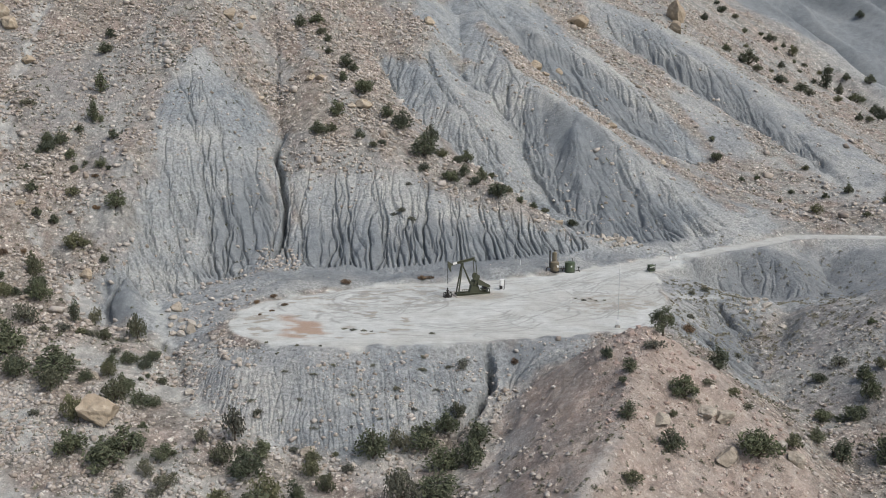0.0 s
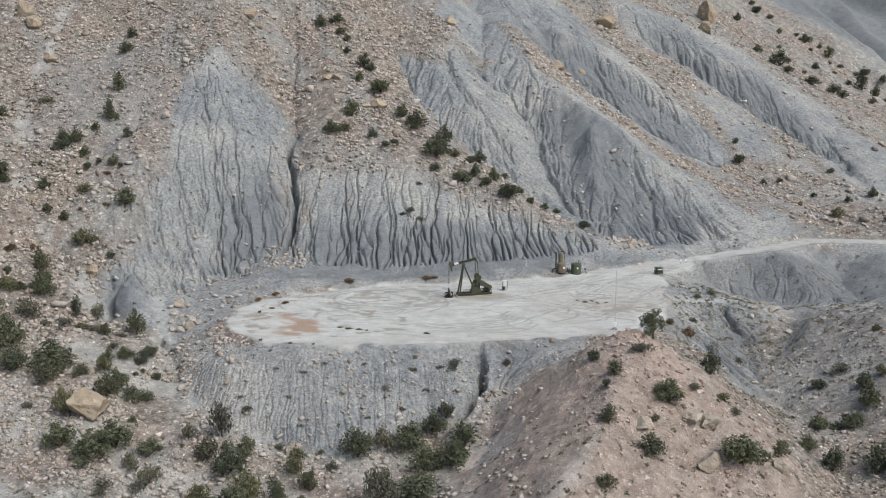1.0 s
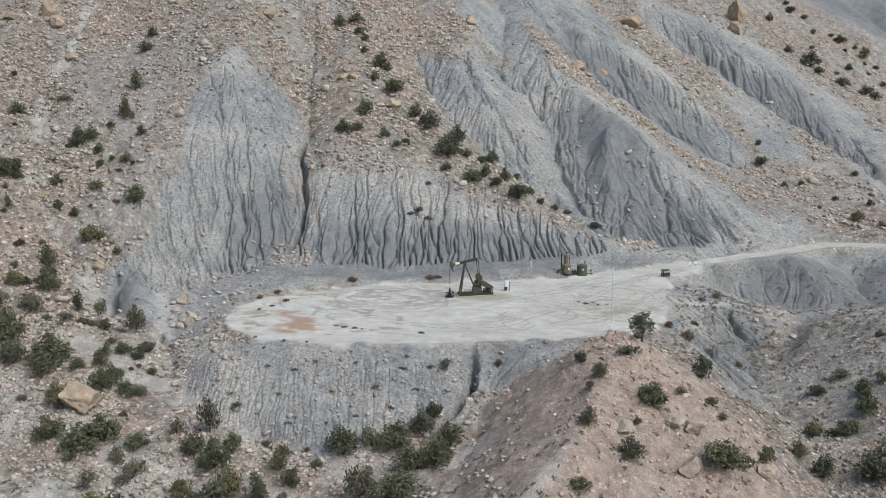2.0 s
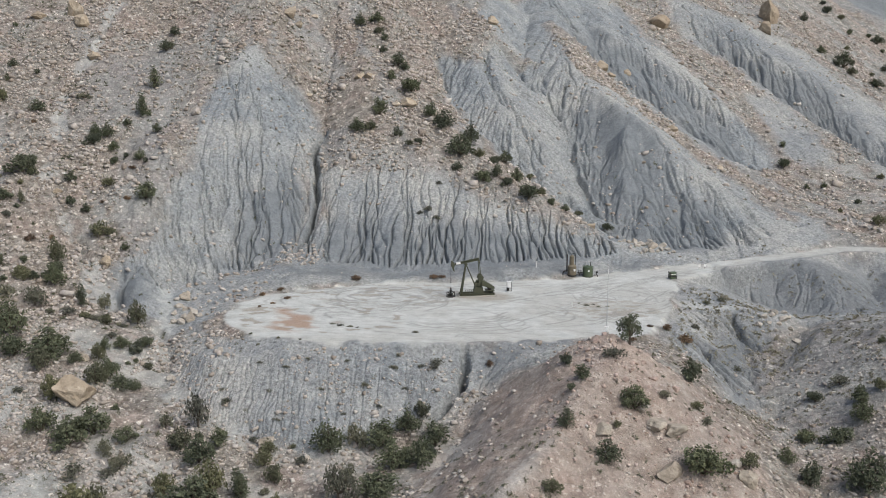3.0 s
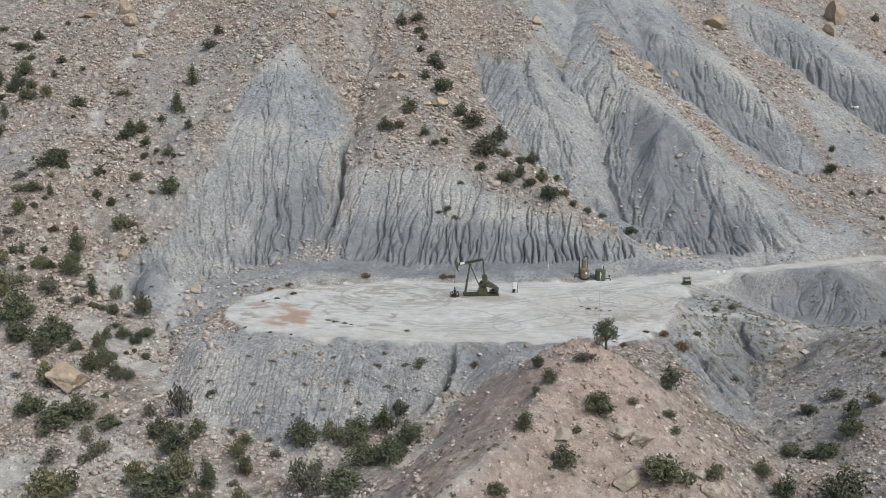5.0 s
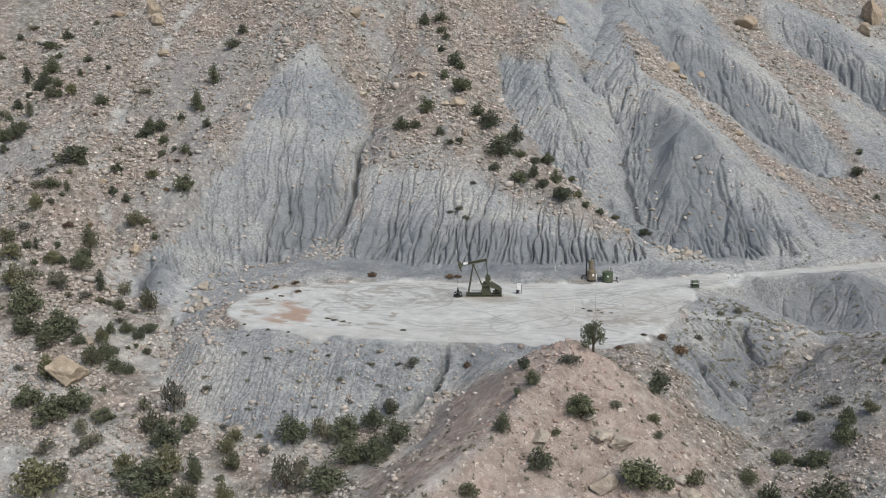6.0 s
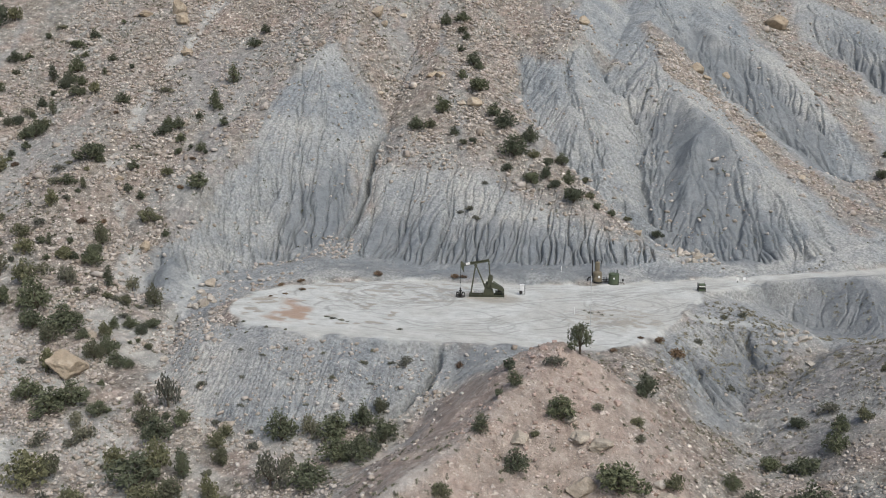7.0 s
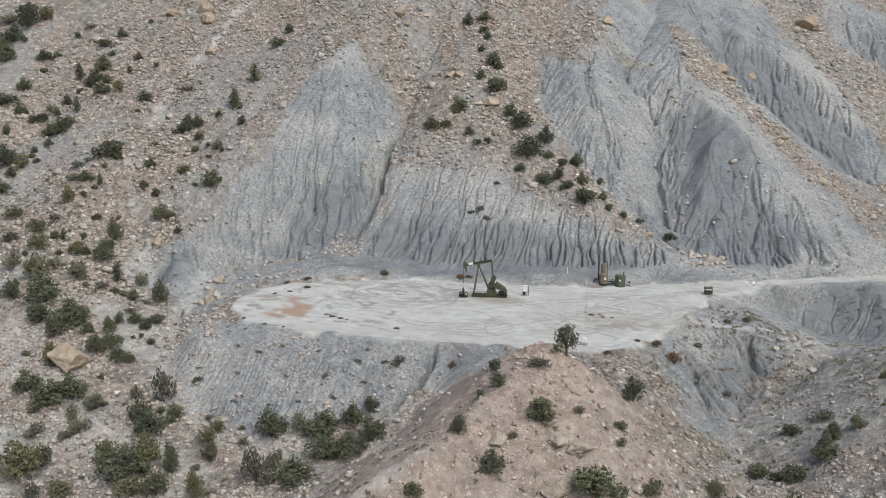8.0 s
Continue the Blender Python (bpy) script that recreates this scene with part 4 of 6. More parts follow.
    high = maths(n, l, "MULTIPLY", high, maths(n, l, "SUBTRACT", 1.0, maths(n, l, "MULTIPLY", pale, 0.85)))
    bump(n, l, b, high, 0.8, 0.28)


M_GROUND = material("badlands_ground", ground_look, 0.95)


def rock_look(a, c, d):
    def build(n, l, b):
        pos = n.new("ShaderNodeTexCoord").outputs["Object"]
        rnd = n.new("ShaderNodeObjectInfo").outputs["Random"]
        isle = n.new("ShaderNodeNewGeometry").outputs["Random Per Island"]
        big = noise_node(n, l, 0.9, 5, 0.65, pos).outputs["Fac"]
        small = noise_node(n, l, 6.0, 5, 0.7, pos).outputs["Fac"]
        col = ramp(n, l, big, (0.3, a), (0.55, c), (0.75, d))
        tone = maths(n, l, "ADD", maths(n, l, "MULTIPLY", isle, 0.8), maths(n, l, "MULTIPLY", rnd, 0.2))
        col = mix(n, l, 1.0, col, ramp(n, l, tone, (0.0, (0.56, 0.50, 0.45)), (0.3, (0.80, 0.76, 0.70)), (0.6, (0.96, 0.94, 0.92)), (1.0, (1.10, 1.10, 1.10))), "MULTIPLY")
        col = mix(n, l, 0.4, col, ramp(n, l, small, (0.3, (0.5, 0.5, 0.5)), (0.7, (1, 1, 1))), "MULTIPLY")
        l.new(col, b.inputs["Base Color"])
        bump(n, l, b, maths(n, l, "ADD", big, maths(n, l, "MULTIPLY", small, 0.4)), 0.6, 0.2)
    return build


M_SANDSTONE = material("tan_sandstone", rock_look((0.42, 0.36, 0.28), (0.55, 0.485, 0.39), (0.64, 0.585, 0.50)), 0.9)
M_PALESTONE = material("pale_stone", rock_look((0.38, 0.35, 0.30), (0.52, 0.485, 0.425), (0.64, 0.605, 0.54)), 0.9)
M_REDSTONE = material("red_stone", rock_look((0.40, 0.30, 0.255), (0.52, 0.42, 0.37), (0.64, 0.545, 0.49)), 0.9)
M_SCREE = material("scree_stones", rock_look((0.40, 0.365, 0.325), (0.54, 0.50, 0.455), (0.67, 0.63, 0.585)), 0.92)


def leaf_look(dark, light):
    def build(n, l, b):
        rnd = n.new("ShaderNodeObjectInfo").outputs["Random"]
        isle = n.new("ShaderNodeNewGeometry").outputs["Random Per Island"]
        col = ramp(n, l, isle, (0.0, dark), (1.0, light))
        col = mix(n, l, 1.0, col, ramp(n, l, rnd, (0.0, (0.75, 0.75, 0.8)), (1.0, (1.25, 1.2, 1.05))), "MULTIPLY")
        l.new(col, b.inputs["Base Color"])
    return build


M_JUNIPER = material("juniper_leaf", leaf_look((0.080, 0.094, 0.062), (0.134, 0.152, 0.100)), 0.8)
M_OLIVE = material("olive_leaf", leaf_look((0.096, 0.104, 0.064), (0.166, 0.170, 0.110)), 0.8)
M_SAGE = material("sage_leaf", leaf_look((0.098, 0.104, 0.080), (0.190, 0.192, 0.150)), 0.85)
M_GRASS = material("dry_grass_blade", leaf_look((0.21, 0.20, 0.145), (0.40, 0.375, 0.28)), 0.9)
M_RUST = material("rust_leaf", leaf_look((0.11, 0.078, 0.052), (0.23, 0.165, 0.115)), 0.85)
M_BARK = material("grey_bark", rock_look((0.09, 0.075, 0.06), (0.14, 0.12, 0.10), (0.2, 0.17, 0.145)), 0.95)

# ---- ground sheet ----


def sheet(name, xs, ys, mat):
    """One sheet: a rectangular weave, with the finer parts set into it edge to edge."""
    px, py = np.meshgrid(xs, ys, indexing="ij")
    pz = height(px, py)
    nx, ny = len(xs), len(ys)
    idx = np.arange(nx * ny).reshape(nx, ny)
    open_cells = np.ones((nx - 1, ny - 1), bool)
    points, quads, count = [np.stack([px, py, pz], -1).reshape(-1, 3)], [], nx * ny
    for x0, x1, dx, y0, y1, dy in FINE:
        i0, i1, j0, j1 = (int(np.argmin(np.abs(axis - v))) for axis, v in ((xs, x0), (xs, x1), (ys, y0), (ys, y1)))
        open_cells[i0:i1, j0:j1] = False
        fx, fy = np.linspace(xs[i0], xs[i1], int(round((x1 - x0) / dx)) + 1), np.linspace(ys[j0], ys[j1], int(round((y1 - y0) / dy)) + 1)
        qx, qy = np.meshgrid(fx, fy, indexing="ij")
        grooves = np.zeros(qx.shape)
        for stroke in STROKES:
            stamp(grooves, *stroke, fx, fy)
        qz = height(qx, qy, gentle) - grooves * height(qx, qy, bite)
        qz[0, :], qz[-1, :] = np.interp(fy, ys, pz[i0]), np.interp(fy, ys, pz[i1])
        qz[:, 0], qz[:, -1] = np.interp(fx, xs, pz[:, j0]), np.interp(fx, xs, pz[:, j1])
        points.append(np.stack([qx, qy, qz], -1).reshape(-1, 3))
        own = count + np.arange(qx.size).reshape(qx.shape)
        quads.append(np.stack([own[:-1, :-1], own[1:, :-1], own[1:, 1:], own[:-1, 1:]], -1).reshape(-1, 4))
        count += qx.size
    quads.append(np.stack([idx[:-1, :-1], idx[1:, :-1], idx[1:, 1:], idx[:-1, 1:]], -1)[open_cells])
    points, quads = np.concatenate(points), np.concatenate(quads).reshape(-1)
    used = np.zeros(len(points), bool)
    used[quads] = True
    points, quads = points[used], (np.cumsum(used) - 1)[quads]
    me = bpy.data.meshes.new(name)
    me.vertices.add(len(points))
    me.vertices.foreach_set("co", points.astype(np.float32).ravel())
    me.loops.add(len(quads))
    me.loops.foreach_set("vertex_index", quads.astype(np.int32))
    me.polygons.add(len(quads) // 4)
    me.polygons.foreach_set("loop_start", np.arange(0, len(quads), 4, dtype=np.int32))
    me.polygons.foreach_set("use_smooth", np.ones(len(quads) // 4, bool))
    marks = me.color_attributes.new("marks", "FLOAT_COLOR", "POINT")
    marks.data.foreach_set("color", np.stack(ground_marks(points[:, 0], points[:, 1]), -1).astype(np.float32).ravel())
    shale, pale, red = ground_zones(points[:, 0], points[:, 1])
    col = me.color_attributes.new("zones", "FLOAT_COLOR", "POINT")
    col.data.foreach_set("color", np.stack([shale, pale, red, np.ones_like(red)], -1).astype(np.float32).ravel())
    me.materials.append(mat)
    me.update()
    me.validate()
    return new(name, me)


ground = tagged(sheet("ground", gx_line, gy_line, M_GROUND), "eroded blue-grey shale and tan scree hillside round a pale graded pad", "ground", kind="structure")

# ---- helpers for things ----


def part(name, bm, mat, parent=None, label=""):
    me = bpy.data.meshes.new(name)
    bm.to_mesh(me)
    bm.free()
    me.materials.append(mat)
    ob = new(name, me)
    if parent is not None:
        ob.parent = parent
    if label:
        ob["label"] = label
    return ob


BOX_V = np.array([(a, b, c) for a in (-0.6, 0.6) for b in (-0.6, 0.6) for c in (-0.6, 0.6)])
BOX_F = np.array([(0, 1, 3), (0, 3, 2), (4, 6, 7), (4, 7, 5), (0, 4, 5), (0, 5, 1), (2, 3, 7), (2, 7, 6), (0, 2, 6), (0, 6, 4), (1, 5, 7), (1, 7, 3)])
SPRAY_V = np.array([(-0.9, 0, 0), (0, -0.55, 0), (1.1, 0, 0), (0, 0.55, 0), (0, 0, -0.8), (0.45, 0.1, 0), (0, 0, 0.9), (-0.4, 0.1, 0)])
SPRAY_F = np.array([(0, 1, 2), (0, 2, 3), (4, 5, 6), (4, 6, 7)])
SHAPES = {"box": (BOX_V, BOX_F), "spray": (SPRAY_V, SPRAY_F)}


def turns(rs, n):
    """n random rotations, as matrices."""
    q = rs.normal(size=(n, 4))
    q /= np.linalg.norm(q, axis=1)[:, None]
    w, x, y, z = q.T
    return np.stack([np.stack([1 - 2 * (y * y + z * z), 2 * (x * y - z * w), 2 * (x * z + y * w)], -1),
                     np.stack([2 * (x * y + z * w), 1 - 2 * (x * x + z * z), 2 * (y * z - x * w)], -1),
                     np.stack([2 * (x * z - y * w), 2 * (y * z + x * w), 1 - 2 * (x * x + y * y)], -1)], 1)


def flock(name, rs, places, sizes, flat, mat, shape="box", parent=None):
    """Many small lumps in one mesh: each its own island, turned and stretched at random."""
    tv, tf = SHAPES[shape]
    n, k = len(places), len(tv)
    lump = tv[None] * (1 + rs.uniform(-0.36, 0.36, (n, k, 3 if shape == "box" else 1))) * rs.uniform(0.5, 1.4, (n, 1, 3))
    lump = np.einsum("nij,nkj->nki", turns(rs, n), lump) * sizes[:, None, None]
    lump[..., 2] *= flat
    verts = (lump + places[:, None, :]).reshape(-1, 3)
    faces = (tf[None] + (np.arange(n) * k)[:, None, None]).reshape(-1)
    me = bpy.data.meshes.new(name)
    me.vertices.add(len(verts))
    me.vertices.foreach_set("co", verts.astype(np.float32).ravel())
    me.loops.add(len(faces))
    me.loops.foreach_set("vertex_index", faces.astype(np.int32))
    me.polygons.add(len(faces) // 3)
    me.polygons.foreach_set("loop_start", np.arange(0, len(faces), 3, dtype=np.int32))
    me.materials.append(mat)
    me.update()
    me.validate()
    ob = new(name, me)
    if parent is not None:
        ob.parent = parent
    return ob


def rod(bm, a, b, r0, r1=None, sides=6):
    """A tapered bar from a to b."""
    a, b = Vector(a), Vector(b)
    r1 = r0 if r1 is None else r1
    m = Matrix.Translation((a + b) / 2) @ (b - a).to_track_quat("Z", "Y").to_matrix().to_4x4()
    bmesh.ops.create_cone(bm, cap_ends=True, segments=sides, radius1=r0, radius2=r1, depth=(b - a).length, matrix=m)


# ---- bushes and trees ----


def bush_model(name, seed, tall, wide, mat, tufts, tuft, label, category, gaps=0.0, low=0.12):
    """A bush one metre across: forked stems, and a crown of many small tufts in uneven lobes."""
    rs = np.random.RandomState(seed)
    top = new(name)
    tagged(top, label, category)
    n_lobes = rs.randint(8, 12)
    ang = np.arange(n_lobes) * 2.4 + rs.uniform(-0.4, 0.4, n_lobes)
    rad = np.sqrt(np.linspace(0.0, 1.0, n_lobes)) * rs.uniform(0.75, 1.15, n_lobes) * 0.36 * wide
    rise = (1 - (rad / (0.46 * wide)) ** 2).clip(0.1, 1) * (tall - 0.2)
    hub = np.stack([np.cos(ang) * rad, np.sin(ang) * rad, low + rise * rs.uniform(0.55, 0.95, n_lobes)], -1)
    size = rs.uniform(0.13, 0.22, n_lobes)
    bm = bmesh.new()
    fork = Vector((rs.uniform(-0.03, 0.03), rs.uniform(-0.03, 0.03), low * 0.8))
    rod(bm, (0, 0, -0.15), fork, 0.05, 0.04)
    for h in hub:
        rod(bm, fork, h, 0.024, 0.006, 5)
    tagged(part("trunk", bm, M_BARK, top), "forked grey stems", kind="stuff")
    places, sizes = [], []
    for h, s in zip(hub, size):
        k = int(tufts * s ** 2 / (size ** 2).sum())
        d = rs.normal(size=(k, 3))
        d /= np.linalg.norm(d, axis=1)[:, None]
        r = s * rs.uniform(0.3, 1.2, k) ** 0.6
        drop = rs.uniform(0, 1, k) ** 2.2 * max(0.0, h[2] - max(0.16, low))
        places.append(h + d * r[:, None] * (1, 1, 0.9) - np.stack([0 * drop, 0 * drop, drop], -1))
        sizes.append(tuft * rs.uniform(0.6, 1.4, k))
    places, sizes = np.concatenate(places), np.concatenate(sizes)
    keep = (places[:, 2] > 0.02) & (rs.uniform(size=len(places)) > gaps)
    tagged(flock("crown", rs, places[keep], sizes[keep], 0.9, mat, "spray", top), kind="stuff")
    top["tall"] = float(tall)
    return top


KINDS = {
    "juniper": [bush_model("juniper", 100 + k, 0.82 + 0.1 * k, 1.0, M_JUNIPER, 880, 0.043, "dark green rounded juniper bush on the stony slope", "bush", low=0.04) for k in range(5)],
    "pinyon": [bush_model("pinyon_pine", 120 + k, 1.35 + 0.2 * k, 0.85, M_JUNIPER, 700, 0.049, "dark green upright pinyon pine on dry ground", "tree") for k in range(2)],
    "olive": [bush_model("desert_shrub", 140 + k, 0.7, 1.0, M_OLIVE, 680, 0.045, "olive green desert shrub among pale stones", "bush", 0.1) for k in range(3)],
    "sage": [bush_model("sagebrush", 160 + k, 0.55, 1.1, M_SAGE, 560, 0.044, "low grey-green sagebrush on bare ground", "bush", 0.15) for k in range(2)],
    "rust": [bush_model("dry_shrub", 180, 0.55, 1.1, M_RUST, 600, 0.055, "low rust brown dry shrub beside the pad", "bush", 0.2)],
    "juniper_small": [bush_model("juniper", 200 + k, 0.85, 1.0, M_JUNIPER, 330, 0.078, "small dark green juniper bush on the stony slope", "bush") for k in range(3)],
    "olive_small": [bush_model("desert_shrub", 210 + k, 0.7, 1.0, M_OLIVE, 300, 0.075, "small olive green desert shrub among pale stones", "bush", 0.1) for k in range(2)],
    "sage_small": [bush_model("sagebrush", 220 + k, 0.55, 1.1, M_SAGE, 280, 0.07, "small grey-green sagebrush on bare ground", "bush", 0.1) for k in range(2)],
    "lone": [bush_model("lone_pine", 190, 1.0, 1.05, M_JUNIPER, 1500, 0.036, "lone dark green pine with bare trunk on the red hilltop", "tree", 0.1, 0.38)],
}


def plant(kind, x, y, wide, tall=None):
    rs = random.Random(int(x * 131 + y * 977))
    model = rs.choice(KINDS[kind + "_small" if wide < 1.8 and kind + "_small" in KINDS else kind])
    z = float(height(x, y))
    m = pose(x, y, z - 0.05, rs.uniform(-5, 5), rs.uniform(-5, 5), rs.uniform(0, 360))
    s = wide * rs.uniform(0.98, 1.12)
    up = tall / model["tall"] if tall else s * rs.uniform(0.85, 1.1)
    model_copy = copy_thing(model, m)
    model_copy.scale = (s, s, up)
    tagged(model_copy, group="bushes on the hillside")
    return model_copy


def plants(kinds, rows, growth=1.1):
    """Rows of place, width and, where it is tall, height; the largest take the first kind."""
    for k, (x, y, wide, *tall) in enumerate(rows):
        kind = kinds[0] if wide > 2.6 else kinds[k % len(kinds)]
        plant("pinyon" if tall else kind, x, y, wide * growth, *tall)


def grove(kind, rows):
    """Rows of place, width and, where it was told apart, height, all of one kind."""
    for x, y, wide, *tall in rows:
        upright = tall and kind == "juniper" and tall[0] > 1.35 * wide
        plant("pinyon" if upright else kind, x, y, wide * 1.38, *(1.5 * h for h in tall))


# ---- bushes, slope by slope ----
# dark junipers of the west slope and the low ground
grove("juniper", [
    (-148.0, 231.3, 1.5, 3.2), (-138.2, 232.0, 4.2, 5.8), (-145.1, 242.1, 2.2), (-131.1, 221.7, 4.7, 5.5), (-129.2, 214.4, 3.7, 3.4), (-126.4, 215.1, 1.4), (-124.9,
    207.3, 3.9), (-130.2, 211.2, 2.8), (-118.2, 212.2, 3.0, 2.1), (-116.9, 214.9, 1.2), (-113.6, 200.0, 2.4), (-101.7, 199.7, 1.9), (-97.7, 198.1, 1.8, 2.6), (-100.9,
    195.8, 1.1), (-103.2, 205.6, 1.3), (-113.2, 193.7, 4.5, 2.5), (-107.2, 192.1, 2.3), (-102.2, 192.7, 2.3), (-107.1, 210.5, 2.1, 3.2), (-102.9, 208.7, 2.4), (-102.9,
    210.9, 2.4), (-103.5, 214.3, 2.7, 3.2), (-98.0, 206.4, 3.1, 2.2), (-99.7, 210.4, 1.8), (-108.7, 221.4, 2.5), (-105.2, 219.3, 1.4)])
grove("juniper", [
    (-107.1, 225.7, 1.9), (-97.9, 219.3, 1.6), (-97.0, 214.7, 0.9, 1.5), (-104.1, 232.8, 1.0), (-85.5, 204.9, 2.2), (-91.8, 217.6, 1.0), (-117.1, 222.2, 1.3), (-67.1,
    204.8, 1.4), (-71.6, 200.2, 1.7), (-69.2, 200.2, 2.1), (-105.1, 185.3, 1.2, 1.6), (-98.2, 189.5, 2.0), (-96.1, 190.4, 2.9), (-95.8, 191.9, 2.0), (-95.0, 186.2, 1.4),
    (-96.3, 183.4, 1.2), (-95.7, 181.8, 1.1), (-98.6, 177.8, 4.3, 3.4), (-94.1, 174.4, 1.6), (-77.2, 182.9, 3.9, 3.2), (-75.5, 183.1, 1.6), (-77.2, 175.6, 2.2, 1.5),
    (-74.0, 174.1, 0.8), (-78.4, 156.9, 2.3, 1.6), (-70.3, 159.0, 1.2), (-69.3, 159.8, 1.0, 1.4)])
grove("juniper", [
    (-66.4, 161.6, 1.0), (-63.1, 158.3, 1.2), (-60.6, 160.1, 2.6, 2.7), (-69.2, 184.6, 1.7, 1.9), (-66.7, 179.2, 1.3), (-63.9, 178.9, 1.5, 1.4), (-53.7, 171.2, 1.2),
    (-55.2, 184.2, 3.2, 3.1), (-70.9, 197.8, 2.8, 2.0), (-66.4, 196.5, 2.1, 1.5), (-64.7, 192.9, 1.4), (-63.5, 195.4, 0.9), (-60.3, 193.9, 1.6), (-72.1, 190.6, 0.9),
    (-58.7, 193.0, 0.9), (-65.4, 208.1, 1.9, 3.4), (-64.6, 207.9, 1.7), (-66.8, 218.0, 2.2, 3.3), (-69.8, 232.6, 2.4), (-70.3, 239.0, 1.9), (-60.4, 202.9, 1.6), (-66.9,
    156.0, 1.0), (-71.5, 153.0, 0.8), (-59.5, 158.2, 2.6, 2.6), (-53.1, 153.7, 1.5, 2.7), (-65.3, 142.9, 2.7, 2.2)])
grove("juniper", [
    (-66.3, 145.1, 1.0), (-59.0, 143.2, 4.7, 4.5), (-51.7, 140.3, 4.5, 3.6), (-56.4, 139.2, 3.1, 3.0), (-52.2, 143.3, 1.8), (-47.3, 139.2, 1.6), (-43.2, 145.3, 1.8, 1.5),
    (-40.8, 144.6, 1.6), (-40.4, 146.8, 2.2, 1.5), (-45.1, 143.7, 1.4), (-41.9, 137.7, 2.1, 2.5), (-41.5, 139.1, 1.2), (-39.4, 136.4, 2.4, 1.6), (-37.5, 136.5, 1.4),
    (-40.6, 141.3, 0.6), (-39.9, 142.4, 0.7), (-44.3, 123.4, 3.0, 3.2), (-40.1, 122.5, 4.4, 2.8), (-38.1, 124.9, 3.6, 3.6), (-33.4, 124.1, 2.4, 2.1), (-22.0, 125.9, 2.0,
    2.5), (-23.3, 122.2, 3.5, 3.3), (-21.3, 114.4, 5.0, 4.6), (-16.3, 117.4, 1.5, 2.5), (-37.5, 130.3, 0.8), (-24.8, 126.7, 0.9)])
grove("juniper", [
    (-8.7, 128.4, 2.9, 3.3), (-2.6, 131.0, 3.7, 3.6), (0.5, 133.2, 2.6, 2.8), (4.5, 130.7, 2.7, 3.4), (-0.1, 126.2, 3.3, 2.7), (3.1, 126.4, 3.1, 3.1), (4.2, 128.0, 1.7,
    1.3), (-0.7, 119.9, 3.8, 3.0), (-16.8, 118.4, 1.8, 2.7)])
# olive shrubs among them
grove("olive", [
    (-129.0, 225.4, 3.2, 2.8), (-115.3, 208.4, 1.5), (-103.5, 191.1, 2.0), (-95.8, 193.1, 2.2), (-94.0, 207.2, 1.9, 2.2), (-94.5, 178.0, 2.4, 2.5), (-91.4, 169.2, 2.7),
    (-76.3, 180.1, 1.1), (-73.7, 175.5, 0.9, 1.7), (-75.4, 168.4, 1.9, 2.5), (-83.7, 163.9, 2.8, 1.5), (-75.4, 159.9, 2.3, 2.0), (-71.1, 155.6, 2.5, 2.3), (-66.0, 159.5,
    1.4), (-64.9, 157.8, 1.8), (-62.6, 165.2, 2.3, 2.9), (-59.2, 173.8, 2.5, 2.2), (-57.7, 174.7, 1.5), (-63.1, 186.5, 2.0, 1.3), (-64.8, 148.1, 2.9, 3.0), (-64.5, 157.4,
    2.0), (-51.1, 150.7, 1.3), (-48.0, 151.1, 1.7, 1.4), (-43.9, 152.7, 2.2, 2.8), (-50.9, 136.1, 2.2, 2.5), (-44.9, 141.4, 1.8, 1.9)])
grove("olive", [
    (-42.5, 135.3, 2.6, 2.3), (-37.8, 141.9, 1.2), (-46.5, 130.4, 2.2, 2.8), (-26.5, 124.5, 2.3, 2.2), (-16.0, 126.7, 1.7, 1.4), (-32.8, 109.2, 4.5, 3.3), (-31.9, 112.1,
    2.3, 2.2), (-20.2, 117.7, 3.0, 3.2), (-25.8, 116.6, 2.3, 2.6), (-13.8, 121.8, 1.8, 2.0), (-15.7, 113.4, 2.6, 2.5), (-18.0, 111.8, 3.3, 2.0), (-11.3, 115.0, 2.1, 2.7),
    (-25.8, 108.1, 2.5, 1.9), (1.9, 135.8, 1.6, 1.7), (-13.3, 128.5, 0.7), (-15.9, 124.4, 1.9, 1.7)])
# grey sagebrush
grove("sage", [
    (-135.7, 220.5, 3.5), (-102.9, 196.4, 2.5), (-116.5, 226.3, 2.0), (-78.3, 210.2, 2.2), (-80.9, 180.9, 1.1), (-81.8, 178.8, 1.8), (-79.2, 174.6, 2.2), (-74.5, 171.5,
    1.3), (-73.9, 163.2, 1.9), (-69.3, 234.2, 1.6), (-70.7, 149.4, 2.0, 2.5), (-64.2, 151.9, 2.4, 1.5), (-59.4, 151.5, 2.5, 2.2), (-51.3, 157.4, 1.5, 2.0), (-53.5, 150.2,
    1.7), (-50.1, 151.2, 1.1), (-45.6, 151.3, 0.7), (-56.1, 149.6, 1.1), (-45.6, 147.1, 1.5), (-51.0, 130.5, 1.1), (-35.0, 121.5, 1.9, 1.5), (-29.8, 127.9, 1.1, 1.5),
    (-25.8, 128.7, 2.2, 3.5), (-32.0, 119.0, 2.0, 1.6), (-33.1, 117.6, 1.6), (-36.6, 116.3, 1.9, 1.3)])
